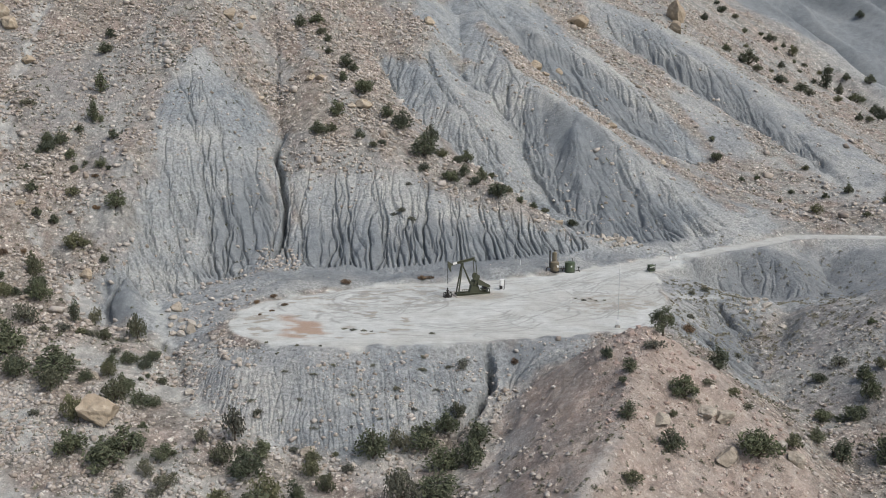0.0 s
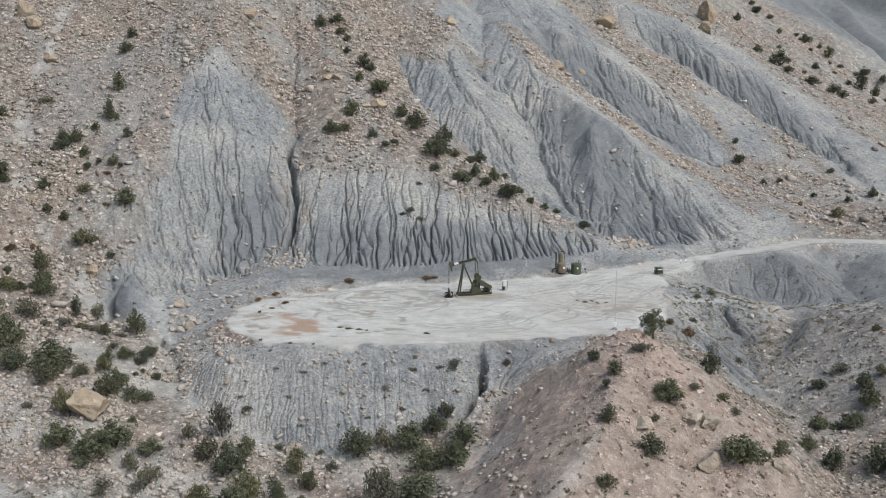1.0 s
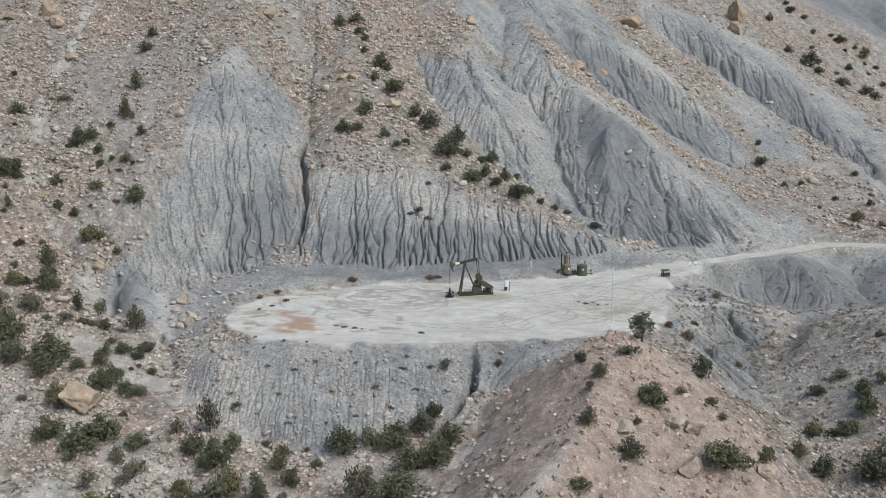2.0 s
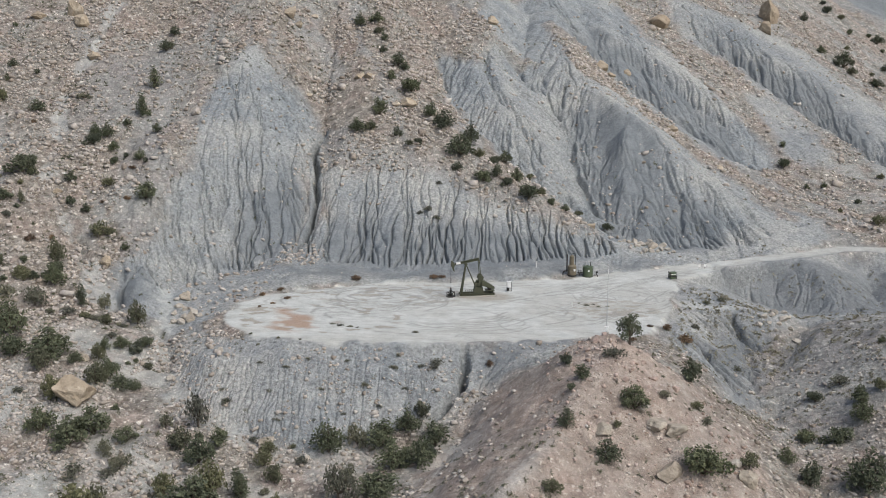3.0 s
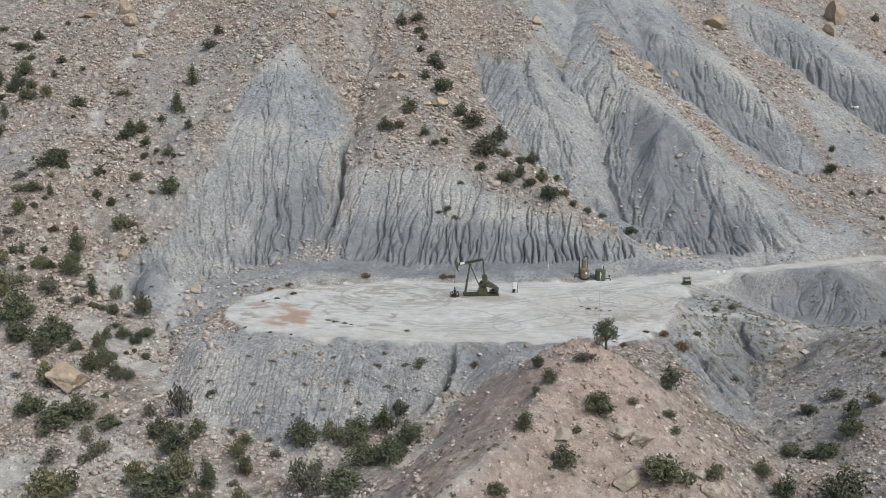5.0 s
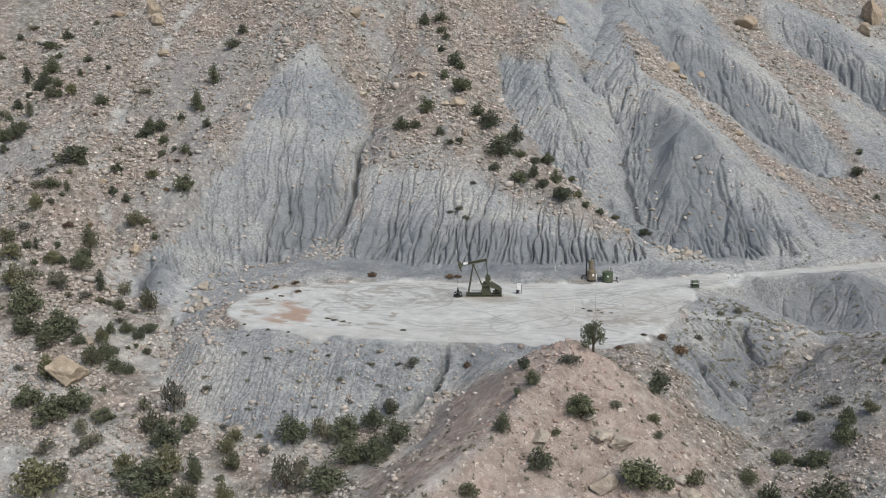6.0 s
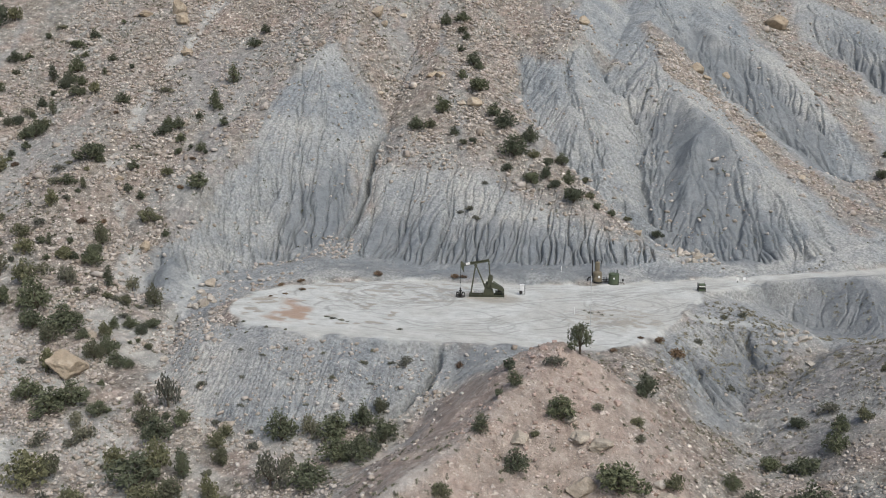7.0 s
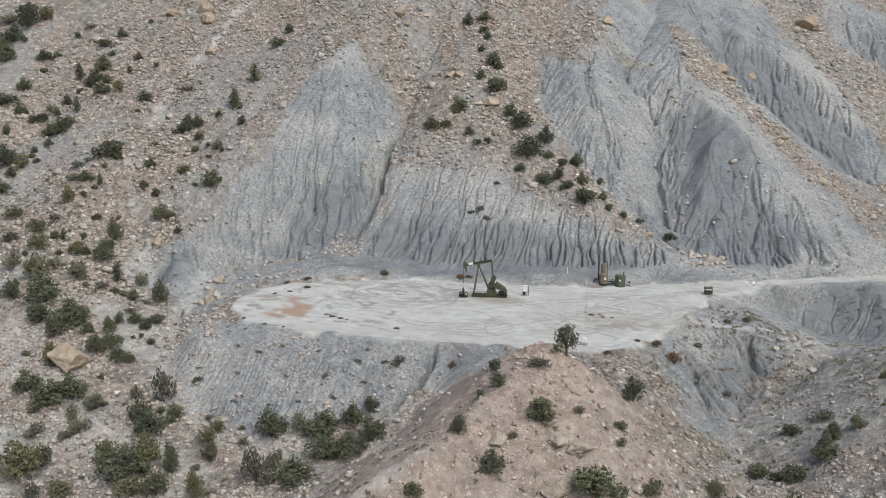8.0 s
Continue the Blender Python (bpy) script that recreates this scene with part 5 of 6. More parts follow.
grove("sage", [
    (-32.7, 114.0, 0.9), (-27.4, 116.1, 0.9), (-14.3, 119.2, 0.9), (-9.9, 115.8, 1.1), (-28.6, 106.6, 1.2, 1.7), (-26.8, 113.0, 0.7), (-5.5, 130.5, 2.1, 2.4), (-5.3,
    118.9, 3.0, 3.3), (-4.9, 123.0, 1.7, 1.7), (-11.5, 126.1, 1.2), (-18.5, 128.6, 0.9), (-23.8, 133.8, 1.1), (-14.1, 119.5, 1.0)])
# dry brown shrubs
grove("rust", [
    (-84.0, 200.2, 1.0), (-93.6, 181.0, 1.2), (-85.8, 175.1, 0.9), (-68.4, 167.7, 1.5), (-62.1, 181.5, 0.8), (-66.2, 170.8, 1.0), (-58.2, 183.0, 1.1), (-60.6, 191.4, 1.1)])
# red hill and the draw beyond it
plants(("juniper", "olive", "sage"), [
    (20.4, 131.9, 1.5), (22.6, 127.3, 2.0, 2.2), (26.2, 131.4, 2.5), (21.3, 124.9, 1.1), (21.1, 119.0, 2.1, 2.9), (28.8, 124.9, 3.1), (25.9, 117.0, 2.9), (26.7, 121.1,
    1.2), (32.2, 128.0, 1.4), (36.0, 137.5, 3.1), (36.2, 130.8, 1.7), (37.3, 127.7, 1.6), (36.4, 119.7, 5.2), (41.8, 123.8, 2.4), (56.9, 151.6, 2.3), (53.4, 149.3, 2.4),
    (50.8, 139.5, 3.0), (54.7, 138.8, 3.8), (58.4, 146.0, 2.4), (61.0, 147.0, 2.1), (57.9, 142.1, 2.8), (47.3, 131.3, 2.2), (49.7, 128.7, 3.3), (56.1, 127.7, 5.0), (63.5,
    157.6, 1.2), (20.1, 109.2, 2.4)])
# bushy spur
plants(("juniper", "juniper", "olive"), [
    (-32.0, 254.2, 2.1), (-28.3, 255.1, 2.6), (-27.0, 251.2, 2.1), (-25.3, 249.0, 1.8), (-24.7, 244.1, 1.3), (-20.7, 240.4, 2.7), (-19.0, 239.2, 1.7), (-20.8, 233.6,
    1.7), (-16.2, 231.0, 4.0), (-21.0, 222.0, 3.0), (-24.2, 215.5, 2.9), (-21.9, 217.1, 2.0), (-11.2, 225.4, 2.3), (-8.3, 223.4, 3.4), (-3.8, 214.7, 4.8), (-2.5, 221.2,
    2.9), (-16.2, 215.3, 1.6), (-13.5, 212.8, 1.5), (-11.7, 213.5, 1.5), (-3.6, 210.0, 1.7), (-0.1, 216.1, 2.0), (2.8, 215.3, 2.0), (4.6, 219.0, 2.2), (1.5, 208.6, 2.8),
    (4.1, 209.5, 1.9), (7.5, 213.0, 2.2), (9.7, 218.1, 1.6), (6.1, 208.2, 1.9), (10.4, 205.2, 3.8), (12.5, 209.4, 1.5)], growth=1.35)
plants(("juniper", "juniper", "olive"), [
    (14.6, 206.5, 1.3), (17.2, 206.9, 1.3), (19.7, 209.5, 1.3), (25.0, 210.2, 1.9)], growth=1.35)
# eastern slopes
grove("juniper", [
    (91.0, 370.1, 2.7), (81.4, 353.3, 2.0), (82.5, 328.8, 2.2), (105.1, 363.8, 3.5, 2.9), (116.1, 360.9, 1.5), (95.8, 318.4, 3.4, 1.9), (117.1, 341.8, 3.7, 5.3), (128.1,
    355.9, 2.3), (127.2, 327.6, 2.9), (117.4, 313.5, 1.7), (111.5, 357.4, 1.3), (113.1, 341.3, 1.8), (71.1, 248.3, 1.1), (83.3, 238.5, 1.2), (77.1, 242.3, 1.1), (90.2,
    375.1, 1.6), (96.1, 360.2, 1.3), (88.1, 323.6, 4.1, 4.5), (103.4, 367.5, 1.6), (103.4, 343.5, 2.0), (103.3, 322.7, 3.5, 2.6), (123.9, 360.4, 2.7), (127.5, 345.2, 4.9,
    3.2), (127.7, 323.6, 3.6, 3.0), (111.5, 369.2, 1.4), (105.8, 358.7, 1.3), (63.8, 256.8, 2.4, 2.1), (89.4, 241.2, 1.9), (67.3, 247.7, 1.1), (94.6, 232.6, 1.6)])
grove("olive", [
    (95.2, 369.4, 1.9), (92.7, 345.0, 1.5), (89.5, 319.6, 2.4), (113.4, 365.1, 2.3, 3.0), (98.3, 335.7, 1.4), (107.1, 326.6, 2.5), (123.4, 348.1, 2.3, 2.9), (116.3,
    328.2, 2.1), (120.4, 313.8, 2.1), (120.4, 358.7, 1.5), (110.0, 345.9, 1.3), (84.5, 256.6, 1.3), (78.4, 228.8, 2.3), (86.6, 222.4, 1.5), (71.7, 232.7, 1.0)])
grove("juniper", [(135.2, 354.1, 2.9), (136.7, 416, 4.4), (148.8, 384.2, 3), (162.1, 441.6, 3), (64.3, 264.6, 1.2)])
# thin scrub on the bank
for x, y, wide in (
    (-24.8, 135.9, 1.1), (-18.5, 135.9, 0.9), (-20.9, 139.7, 0.8), (-17.2, 139.1, 0.9), (-14.8, 141.6, 0.9), (-9.4, 142.4, 0.8), (-12.0, 137.4, 0.9), (-6.0, 138.3, 1.1),
    (-2.7, 144.1, 0.9), (-4.0, 136.1, 1.2), (-8.1, 134.2, 1.0), (-2.8, 141.1, 1.2), (-0.9, 139.2, 0.9), (0.8, 142.3, 1.1), (-16.4, 131.4, 1.0), (-20.7, 133.1, 0.9),
    (-11.8, 132.6, 0.9), (-5.9, 131.6, 1.0)):
    plant("sage", x, y, wide * 1.2).scale.z *= 0.5
plant("lone", 28.1, 136, 3.4, 3.6)
plant("rust", 36.5, 158.5, 2.5)
plant("rust", 34, 159.5, 1.5)
plant("sage", 2.8, 142.6, 2.2)
plant("rust", 9.8, 144.5, 1.6)

# ---- boulders ----


def boulder(x, y, wide, tall=None, mat=M_SANDSTONE, label="weathered tan sandstone boulder on the scree slope", sink=0.25):
    """An angular block: a ball cut by random planes, then roughened."""
    rs = random.Random(int(x * 57 + y * 313))
    wide, tall = wide * (1.1 if sink < 0.3 else 1.0), tall * 1.2 if tall else None
    bm = bmesh.new()
    bmesh.ops.create_icosphere(bm, subdivisions=4 if wide > 1.9 else 3, radius=0.62)
    cuts = []
    for _ in range(14):
        d = Vector((rs.uniform(-1, 1), rs.uniform(-1, 1), rs.uniform(-0.8, 1))).normalized()
        cuts.append((d, rs.uniform(0.31, 0.46)))
    for v in bm.verts:
        for d, far in cuts:
            over = v.co.dot(d) - far
            if over > 0:
                v.co -= d * over
        v.co += v.co.normalized() * (0.045 * noise.noise(v.co * 4 + Vector((x, y, 0))) + 0.035 * noise.noise(v.co * 11 + Vector((y, x, 0))))
    up = tall if tall else wide * rs.uniform(0.55, 0.85)
    bmesh.ops.scale(bm, vec=(wide, wide * rs.uniform(0.7, 1.0), up), verts=bm.verts)
    ob = part("boulder", bm, mat)
    ob.matrix_world = pose(x, y, float(height(x, y)) + up * (0.42 - sink), rs.uniform(-14, 14), rs.uniform(-14, 14), rs.uniform(0, 360))
    return tagged(ob, label, "boulder", "boulders on the hillside")


for row in ((-83.4, 226.7, 3.1), (-100.7, 236.4, 3), (-93.8, 240.3, 3.5, 4.1), (-90.6, 236.3, 3.7), (-70.1, 181.3, 2.1), (-43.1, 130.1, 4.6, 3.4), (-37.1, 227.7, 1.4), (-47.3, 249.8, 3.9), (-44.8, 247.9, 1.8),
            (-42.8, 254.8, 1.6), (-27.7, 232.8, 2.4), (-25.3, 232.1, 1.9), (-16.4, 227.8, 3.3), (-18.5, 226.6, 1.6), (-3.4, 269, 2.5), (37.1, 310.5, 6.3), (22.7, 273.8, 3), (24.6, 272.6, 2.2), (69, 334.2, 5.8, 6.5), (66.6, 324.5, 4)):
    boulder(*row)
for row in ((39.1, 255, 2.1), (-55.5, 167.6, 2.1), (21.9, 207, 2.3), (48.2, 241.9, 1.7), (28.6, 277.4, 2)):
    boulder(*row)
for row in ((31.4, 203.7, 1.5), (33.4, 203.6, 1.8), (34.9, 202.5, 1.2), (31.9, 201.5, 1.3), (32.4, 204.4, 1.1), (30.6, 205.4, 0.9), (34.2, 201.6, 0.8), (33.9, 204.8, 0.9), (28.2, 204.4, 0.9), (29.4, 201.9, 0.7), (31.2, 200.6, 0.7), (27.4, 205.2, 0.8), (36.2, 201.4, 0.6), (32.9, 205.7, 1.5), (36, 203.2, 1.3), (30, 204.6, 1.6), (33, 201.8, 1.2), (30.6, 202.6, 1.1), (35.2, 204.4, 1.2), (37, 202.4, 0.9), (29, 203.2, 1)):
    boulder(*row, mat=M_PALESTONE, label="pale block in the rock heap above the road")
for row in ((-41.2, 164.5, 2), (-40.8, 161.1, 1.3), (-37.4, 158.6, 1.6), (-36.9, 156.2, 1.8), (-38.2, 155.8, 1.4), (-36.2, 157.7, 1.2), (-40.6, 158.5, 1.3), (-39.4, 160, 1.1), (-38.6, 157.4, 1.2), (-39.8, 156.4, 1.1)):
    boulder(*row, mat=M_PALESTONE, label="pale boulder in the heap at the pad's end")
for row in ((52.4, 173.9, 1.5), (50.7, 174, 1.1), (54, 169.2, 1.3), (48.6, 163.3, 1.3), (48.4, 171.4, 1.0), (51.8, 172.6, 0.9), (53.4, 172.4, 0.8), (50.2, 172.2, 0.8), (49.2, 174.8, 0.7), (52.8, 175.6, 0.9), (47.6, 172.8, 0.6), (51, 170.8, 0.7), (49, 170, 0.6), (53.6, 174.8, 0.7), (48.2, 175.8, 0.6), (50.4, 176.2, 0.8), (45.8, 154.1, 1), (-46.6, 140.6, 1.8), (-27.7, 142.7, 1.1), (-16.6, 141, 0.9), (-16.6, 128.5, 1.8), (-10.7, 141.2, 0.6),
            (-33.9, 140.2, 1.1), (-11.2, 126.6, 1), (51.4, 175.4, 1.2), (49.6, 173, 1.1)):
    boulder(*row, mat=M_PALESTONE, label="pale grey boulder lying on the shale bank")
for row in ((31.1, 123.6, 2.9), (25.4, 120.3, 2.1), (33.3, 124, 2.7), (32.7, 118.7, 3.4), (41.5, 121.4, 2.8), (40.3, 123.6, 1.5), (29.6, 125, 1.6)):
    boulder(*row, mat=M_PALESTONE, label="pale pinkish rock slab set in the red hill", sink=0.3)

for row in ((24, 134.6, 0.9), (23, 133.4, 0.8), (25, 135.8, 1.0), (26.2, 133.6, 0.6), (22.2, 134.4, 0.7), (21.4, 130.6, 0.9), (29.8, 133.6, 0.9), (31, 131.4, 1.1), (28.4, 131.6, 0.8), (33.6, 131.6, 1.3), (23.6, 129.4, 0.7),
            (27.6, 128.4, 0.9), (30.4, 128.6, 0.7)):
    boulder(*row, mat=M_REDSTONE, label="broken pinkish red rock on the hilltop", sink=0.35)

# ---- scree stones, too many to count ----


def scree(name, label, seed, count, x0, x1, y0, y1, small, large, shape, want, mat=M_SCREE, power=2.7):
    rs = np.random.RandomState(seed)
    x, y = rs.uniform(x0, x1, count * 4), rs.uniform(y0, y1, count * 4)
    shale, pale, red = ground_zones(x, y)
    clump = fractal(x, y, 7.0, 77, 3)
    keep = (rs.uniform(size=len(x)) < want(shale, red) * smooth(-1.0, 0.5, clump)) & (inside(PAD, x, y) > 0.6) & (beside(ROAD, x, y) > 3)
    x, y = x[keep][:count], y[keep][:count]
    size = 1.15 * small + 1.15 * (large - small) * rs.uniform(size=len(x)) ** power
    z = height(x, y) + size * 0.25
    ob = flock(name, rs, np.stack([x, y, z], -1), size, 0.7, mat, shape)
    return tagged(ob, label, "stones", kind="stuff")


def on_scree(shale, red):
    return np.clip(1.0 - 0.93 * shale - 1.25 * red, 0.0, 1)


def on_shale(shale, red):
    return np.clip(shale, 0, 1)


scree("scree_stones", "pale loose stones strewn over the western scree slope", 301, 15000, -118, -30, 140, 262, 0.10, 0.52, "box", on_scree)
scree("scree_stones", "pale loose stones on the low ground before the pad", 302, 8000, -62, 14, 100, 150, 0.08, 0.42, "box", on_scree)
scree("scree_stones", "pinkish loose stones over the red hill", 303, 3600, 6, 72, 100, 160, 0.06, 0.34, "box", on_scree)
scree("scree_stones", "tan loose stones on the bushy spur", 304, 7000, -36, 40, 200, 275, 0.10, 0.52, "box", on_scree)
scree("scree_stones", "tan loose stones on the eastern slopes", 305, 7500, 15, 130, 215, 360, 0.12, 0.55, "box", on_scree)
scree("talus_stones", "pale rubble heaped at the gully mouth", 322, 420, -32, -24.5, 181.5, 190, 0.07, 0.4, "box", lambda shale, red: np.ones_like(shale))
scree("scree_stones", "larger pale blocks lying about the western slope", 331, 200, -112, -32, 146, 258, 0.35, 1.0, "box", on_scree, power=2.2)
scree("scree_stones", "larger tan blocks on the spur and eastern slopes", 332, 160, -34, 112, 205, 330, 0.4, 1.1, "box", on_scree, power=2.2)
scree("hill_rubble", "pale pinkish rubble over the red hill", 333, 900, 18, 44, 104, 139, 0.05, 0.30, "box", lambda shale, red: np.clip(red - shale, 0, 1) ** 1.5, M_REDSTONE, 2.2)
scree("bank_stones", "pale stones scattered over the grey bank below the pad", 321, 700, -36, 22, 126, 150, 0.05, 0.26, "box", on_shale)
scree("bank_stones", "larger pale stones lying on the grey bank", 324, 60, -34, 20, 128, 149, 0.22, 0.6, "box", on_shale)
scree("bank_stones", "small stones scattered over the grey ribs", 323, 500, -54, 60, 160, 260, 0.05, 0.2, "box", on_shale)


def tufts(name, label, seed, count, x0, x1, y0, y1, mat):
    """Many small tufts of dry grass and scrub, past counting."""
    rs = np.random.RandomState(seed)
    x, y = rs.uniform(x0, x1, count * 3), rs.uniform(y0, y1, count * 3)
    shale, pale, red = ground_zones(x, y)
    keep = (rs.uniform(size=len(x)) < (1 - 0.8 * shale) * smooth(-0.6, 0.7, fractal(x, y, 9.0, 88, 3))) & (inside(PAD, x, y) > 1) & (beside(ROAD, x, y) > 3)
    x, y = x[keep][:count], y[keep][:count]
    wide = rs.uniform(0.12, 0.36, len(x))
    x, y, wide = np.repeat(x, 9), np.repeat(y, 9), np.repeat(wide, 9)
    x, y = x + rs.normal(0, 0.5, len(x)) * wide, y + rs.normal(0, 0.5, len(y)) * wide
    z = height(x, y) + rs.uniform(0.05, 0.8, len(x)) * wide
    ob = flock(name, rs, np.stack([x, y, z], -1), wide * 0.55, 0.9, mat, "spray")
    return tagged(ob, label, "scrub", kind="stuff")


tufts("dry_scrub", "small dry scrub tufts over the western slope", 401, 2000, -118, -32, 136, 262, M_OLIVE)
tufts("dry_scrub", "small dry scrub tufts on the low ground", 402, 900, -62, 70, 100, 152, M_SAGE)
tufts("dry_scrub", "small dry scrub tufts on the spur and ribs", 403, 900, -36, 110, 200, 340, M_OLIVE)
tufts("dry_scrub", "small dry scrub tufts in the eastern draw", 404, 2000, 34, 95, 140, 215, M_GRASS)
tufts("dry_grass", "dry yellowish grass clumps round the boulder heap in the draw", 405, 900, 36, 60, 158, 184, M_GRASS)

# ---- paint and steel ----


def paint_look(colour, wear, amount=0.35):
    def build(n, l, b):
        pos = n.new("ShaderNodeTexCoord").outputs["Object"]
        big = noise_node(n, l, 1.6, 5, 0.6, pos).outputs["Fac"]
        small = noise_node(n, l, 12.0, 4, 0.7, pos).outputs["Fac"]
        col = mix(n, l, ramp(n, l, big, (0.5, (0, 0, 0)), (0.75, (amount, amount, amount))), colour, wear)
        col = mix(n, l, 0.3, col, ramp(n, l, small, (0.3, (0.55, 0.55, 0.55)), (0.7, (1, 1, 1))), "MULTIPLY")
        l.new(col, b.inputs["Base Color"])
        bump(n, l, b, small, 0.15, 0.02)
    return build


M_OLIVEPAINT = material("olive_paint", paint_look((0.078, 0.084, 0.055), (0.14, 0.125, 0.09)), 0.55)
M_GREENPAINT = material("green_paint", paint_look((0.085, 0.112, 0.068), (0.15, 0.145, 0.10)), 0.5)
M_BROWNPAINT = material("brown_paint", paint_look((0.175, 0.150, 0.105), (0.12, 0.085, 0.055)), 0.6)
M_STEEL = material("dark_steel", paint_look((0.045, 0.043, 0.040), (0.10, 0.075, 0.055)), 0.5, 0.4)
M_GALV = material("galvanised_steel", paint_look((0.50, 0.51, 0.51), (0.38, 0.37, 0.35)), 0.55, 0.1)
M_WHITE = material("white_paint", paint_look((0.80, 0.80, 0.78), (0.6, 0.57, 0.52), 0.2), 0.5)
M_CONCRETE = material("concrete", paint_look((0.38, 0.36, 0.32), (0.30, 0.26, 0.21), 0.6), 0.9)


def block(bm, x0, x1, y0, y1, z0, z1, soft=0.015):
    """A box with eased edges."""
    made = bmesh.ops.create_cube(bm, size=1, matrix=Matrix.LocRotScale(((x0 + x1) / 2, (y0 + y1) / 2, (z0 + z1) / 2), None, (x1 - x0, y1 - y0, z1 - z0)))
    if soft:
        edges = {e for v in made["verts"] for e in v.link_edges}
        bmesh.ops.bevel(bm, geom=list(edges), offset=soft, segments=1, affect="EDGES")


def plate(bm, outline, y0, y1):
    """A flat piece: an outline of (x, z), thick from y0 to y1."""
    front = [bm.verts.new((x, y0, z)) for x, z in outline]
    back = [bm.verts.new((x, y1, z)) for x, z in outline]
    bm.faces.new(front), bm.faces.new(back[::-1])
    for k in range(len(outline)):
        j = (k + 1) % len(outline)
        bm.faces.new((front[j], front[k], back[k], back[j]))
    bmesh.ops.recalc_face_normals(bm, faces=bm.faces)


def made(fill):
    bm = bmesh.new()
    fill(bm)
    return bm


def pump_jack(m):
    jack = new("pump_jack")
    jack.matrix_world = m
    tagged(jack, "olive green oil pump jack on a concrete base", "pump jack")
    part("concrete_base", made(lambda b: block(b, 1.1, 7.3, -1.05, 1.05, -0.1, 0.16, 0.03)), M_CONCRETE, jack, "dusty grey concrete slab")
    for y in (-0.6, 0.6):
        def rail(b):
            block(b, 1.35, 6.95, y - 0.14, y + 0.14, 0.16, 0.20, 0)
            block(b, 1.35, 6.95, y - 0.03, y + 0.03, 0.20, 0.44, 0)
            block(b, 1.35, 6.95, y - 0.14, y + 0.14, 0.44, 0.48, 0)
        part("skid_rail", made(rail), M_OLIVEPAINT, jack)
    for x in (1.6, 3.1, 4.7, 6.6):
        part("cross_member", made(lambda b: block(b, x - 0.1, x + 0.1, -0.56, 0.56, 0.22, 0.45)), M_OLIVEPAINT, jack)
    top = 5.15
    for y in (-1, 1):
        part("post_leg", made(lambda b: rod(b, (1.65, y * 0.62, 0.48), (2.38, y * 0.17, top), 0.13, 0.11, 8)), M_OLIVEPAINT, jack)
        part("rear_leg", made(lambda b: rod(b, (3.95, y * 0.45, 1.55), (2.45, y * 0.14, top - 0.05), 0.09, 0.08, 8)), M_OLIVEPAINT, jack)
    for k in (0.25, 0.5, 0.75):
        z = 0.48 + (top - 0.48) * k
        x, w = 1.65 + 0.73 * k, 0.62 - 0.45 * k
        part("post_brace", made(lambda b: rod(b, (x, -w, z), (x, w, z), 0.05)), M_OLIVEPAINT, jack)
    part("saddle_bearing", made(lambda b: (block(b, 2.15, 2.65, -0.24, 0.24, top - 0.05, top + 0.12), rod(b, (2.4, -0.32, top + 0.18), (2.4, 0.32, top + 0.18), 0.13, 0.13, 12))), M_OLIVEPAINT, jack)
    pivot, tip = Vector((2.4, 0, top + 0.25)), Matrix.Rotation(radians(-11), 4, "Y")

    def on_beam(bm):
        bmesh.ops.transform(bm, matrix=Matrix.Translation(pivot) @ tip, verts=bm.verts)
        return bm
    beam = on_beam(made(lambda b: (block(b, -1.75, 2.15, -0.15, 0.15, -0.02, 0.03, 0), block(b, -1.75, 2.15, -0.03, 0.03, 0.03, 0.33, 0), block(b, -1.75, 2.15, -0.15, 0.15, 0.33, 0.38, 0))))
    walking = part("walking_beam", beam, M_OLIVEPAINT, jack)
    for x in (-1.2, -0.4, 0.5, 1.3):
        part("stiffener", on_beam(made(lambda b: block(b, x - 0.02, x + 0.02, -0.14, 0.14, 0.03, 0.33, 0))), M_OLIVEPAINT, walking)
    part("sign_plate", on_beam(made(lambda b: block(b, -1.55, -0.85, -0.20, -0.16, 0.08, 0.44, 0.005))), M_WHITE, jack, "plain white plate on the beam")

    def head(b):
        arc = [(-2.36 * math.cos(radians(a)), 2.36 * math.sin(radians(a)) + 0.1) for a in range(-30, 21, 5)]
        plate(b, arc + [(-1.86, 0.5), (-1.75, 0.1), (-2.0, -0.4)], -0.13, 0.13)
    part("horsehead", on_beam(made(head)), M_OLIVEPAINT, jack, "curved olive steel horsehead")
    for y in (-0.1, 0.1):
        part("bridle_cable", made(lambda b: rod(b, (0.02, y, top + 0.2), (0.0, y, 2.35), 0.022, 0.022, 6)), M_STEEL, jack, "thin steel cable")
    part("carrier_bar", made(lambda b: block(b, -0.07, 0.07, -0.2, 0.2, 2.22, 2.36)), M_STEEL, jack, "dark steel bar")
    part("polished_rod", made(lambda b: rod(b, (0, 0, 1.4), (0, 0, 2.5), 0.025, 0.025, 8)), M_GALV, jack, "bright steel rod")
    tail = pivot + tip @ Vector((2.1, 0, 0.0))
    part("equalizer", made(lambda b: (block(b, tail.x - 0.1, tail.x + 0.1, -0.75, 0.75, tail.z - 0.28, tail.z - 0.08), block(b, tail.x - 0.15, tail.x + 0.15, -0.15, 0.15, tail.z - 0.12, tail.z + 0.02))), M_OLIVEPAINT, jack)
    shaft = Vector((4.45, 0, 2.05))
    reach = Vector((0.28, 0, 0.96)).normalized()
    part("pedestal", made(lambda b: plate(b, [(3.6, 0.48), (5.3, 0.48), (5.0, 1.55), (3.85, 1.55)], -0.5, 0.5)), M_OLIVEPAINT, jack)
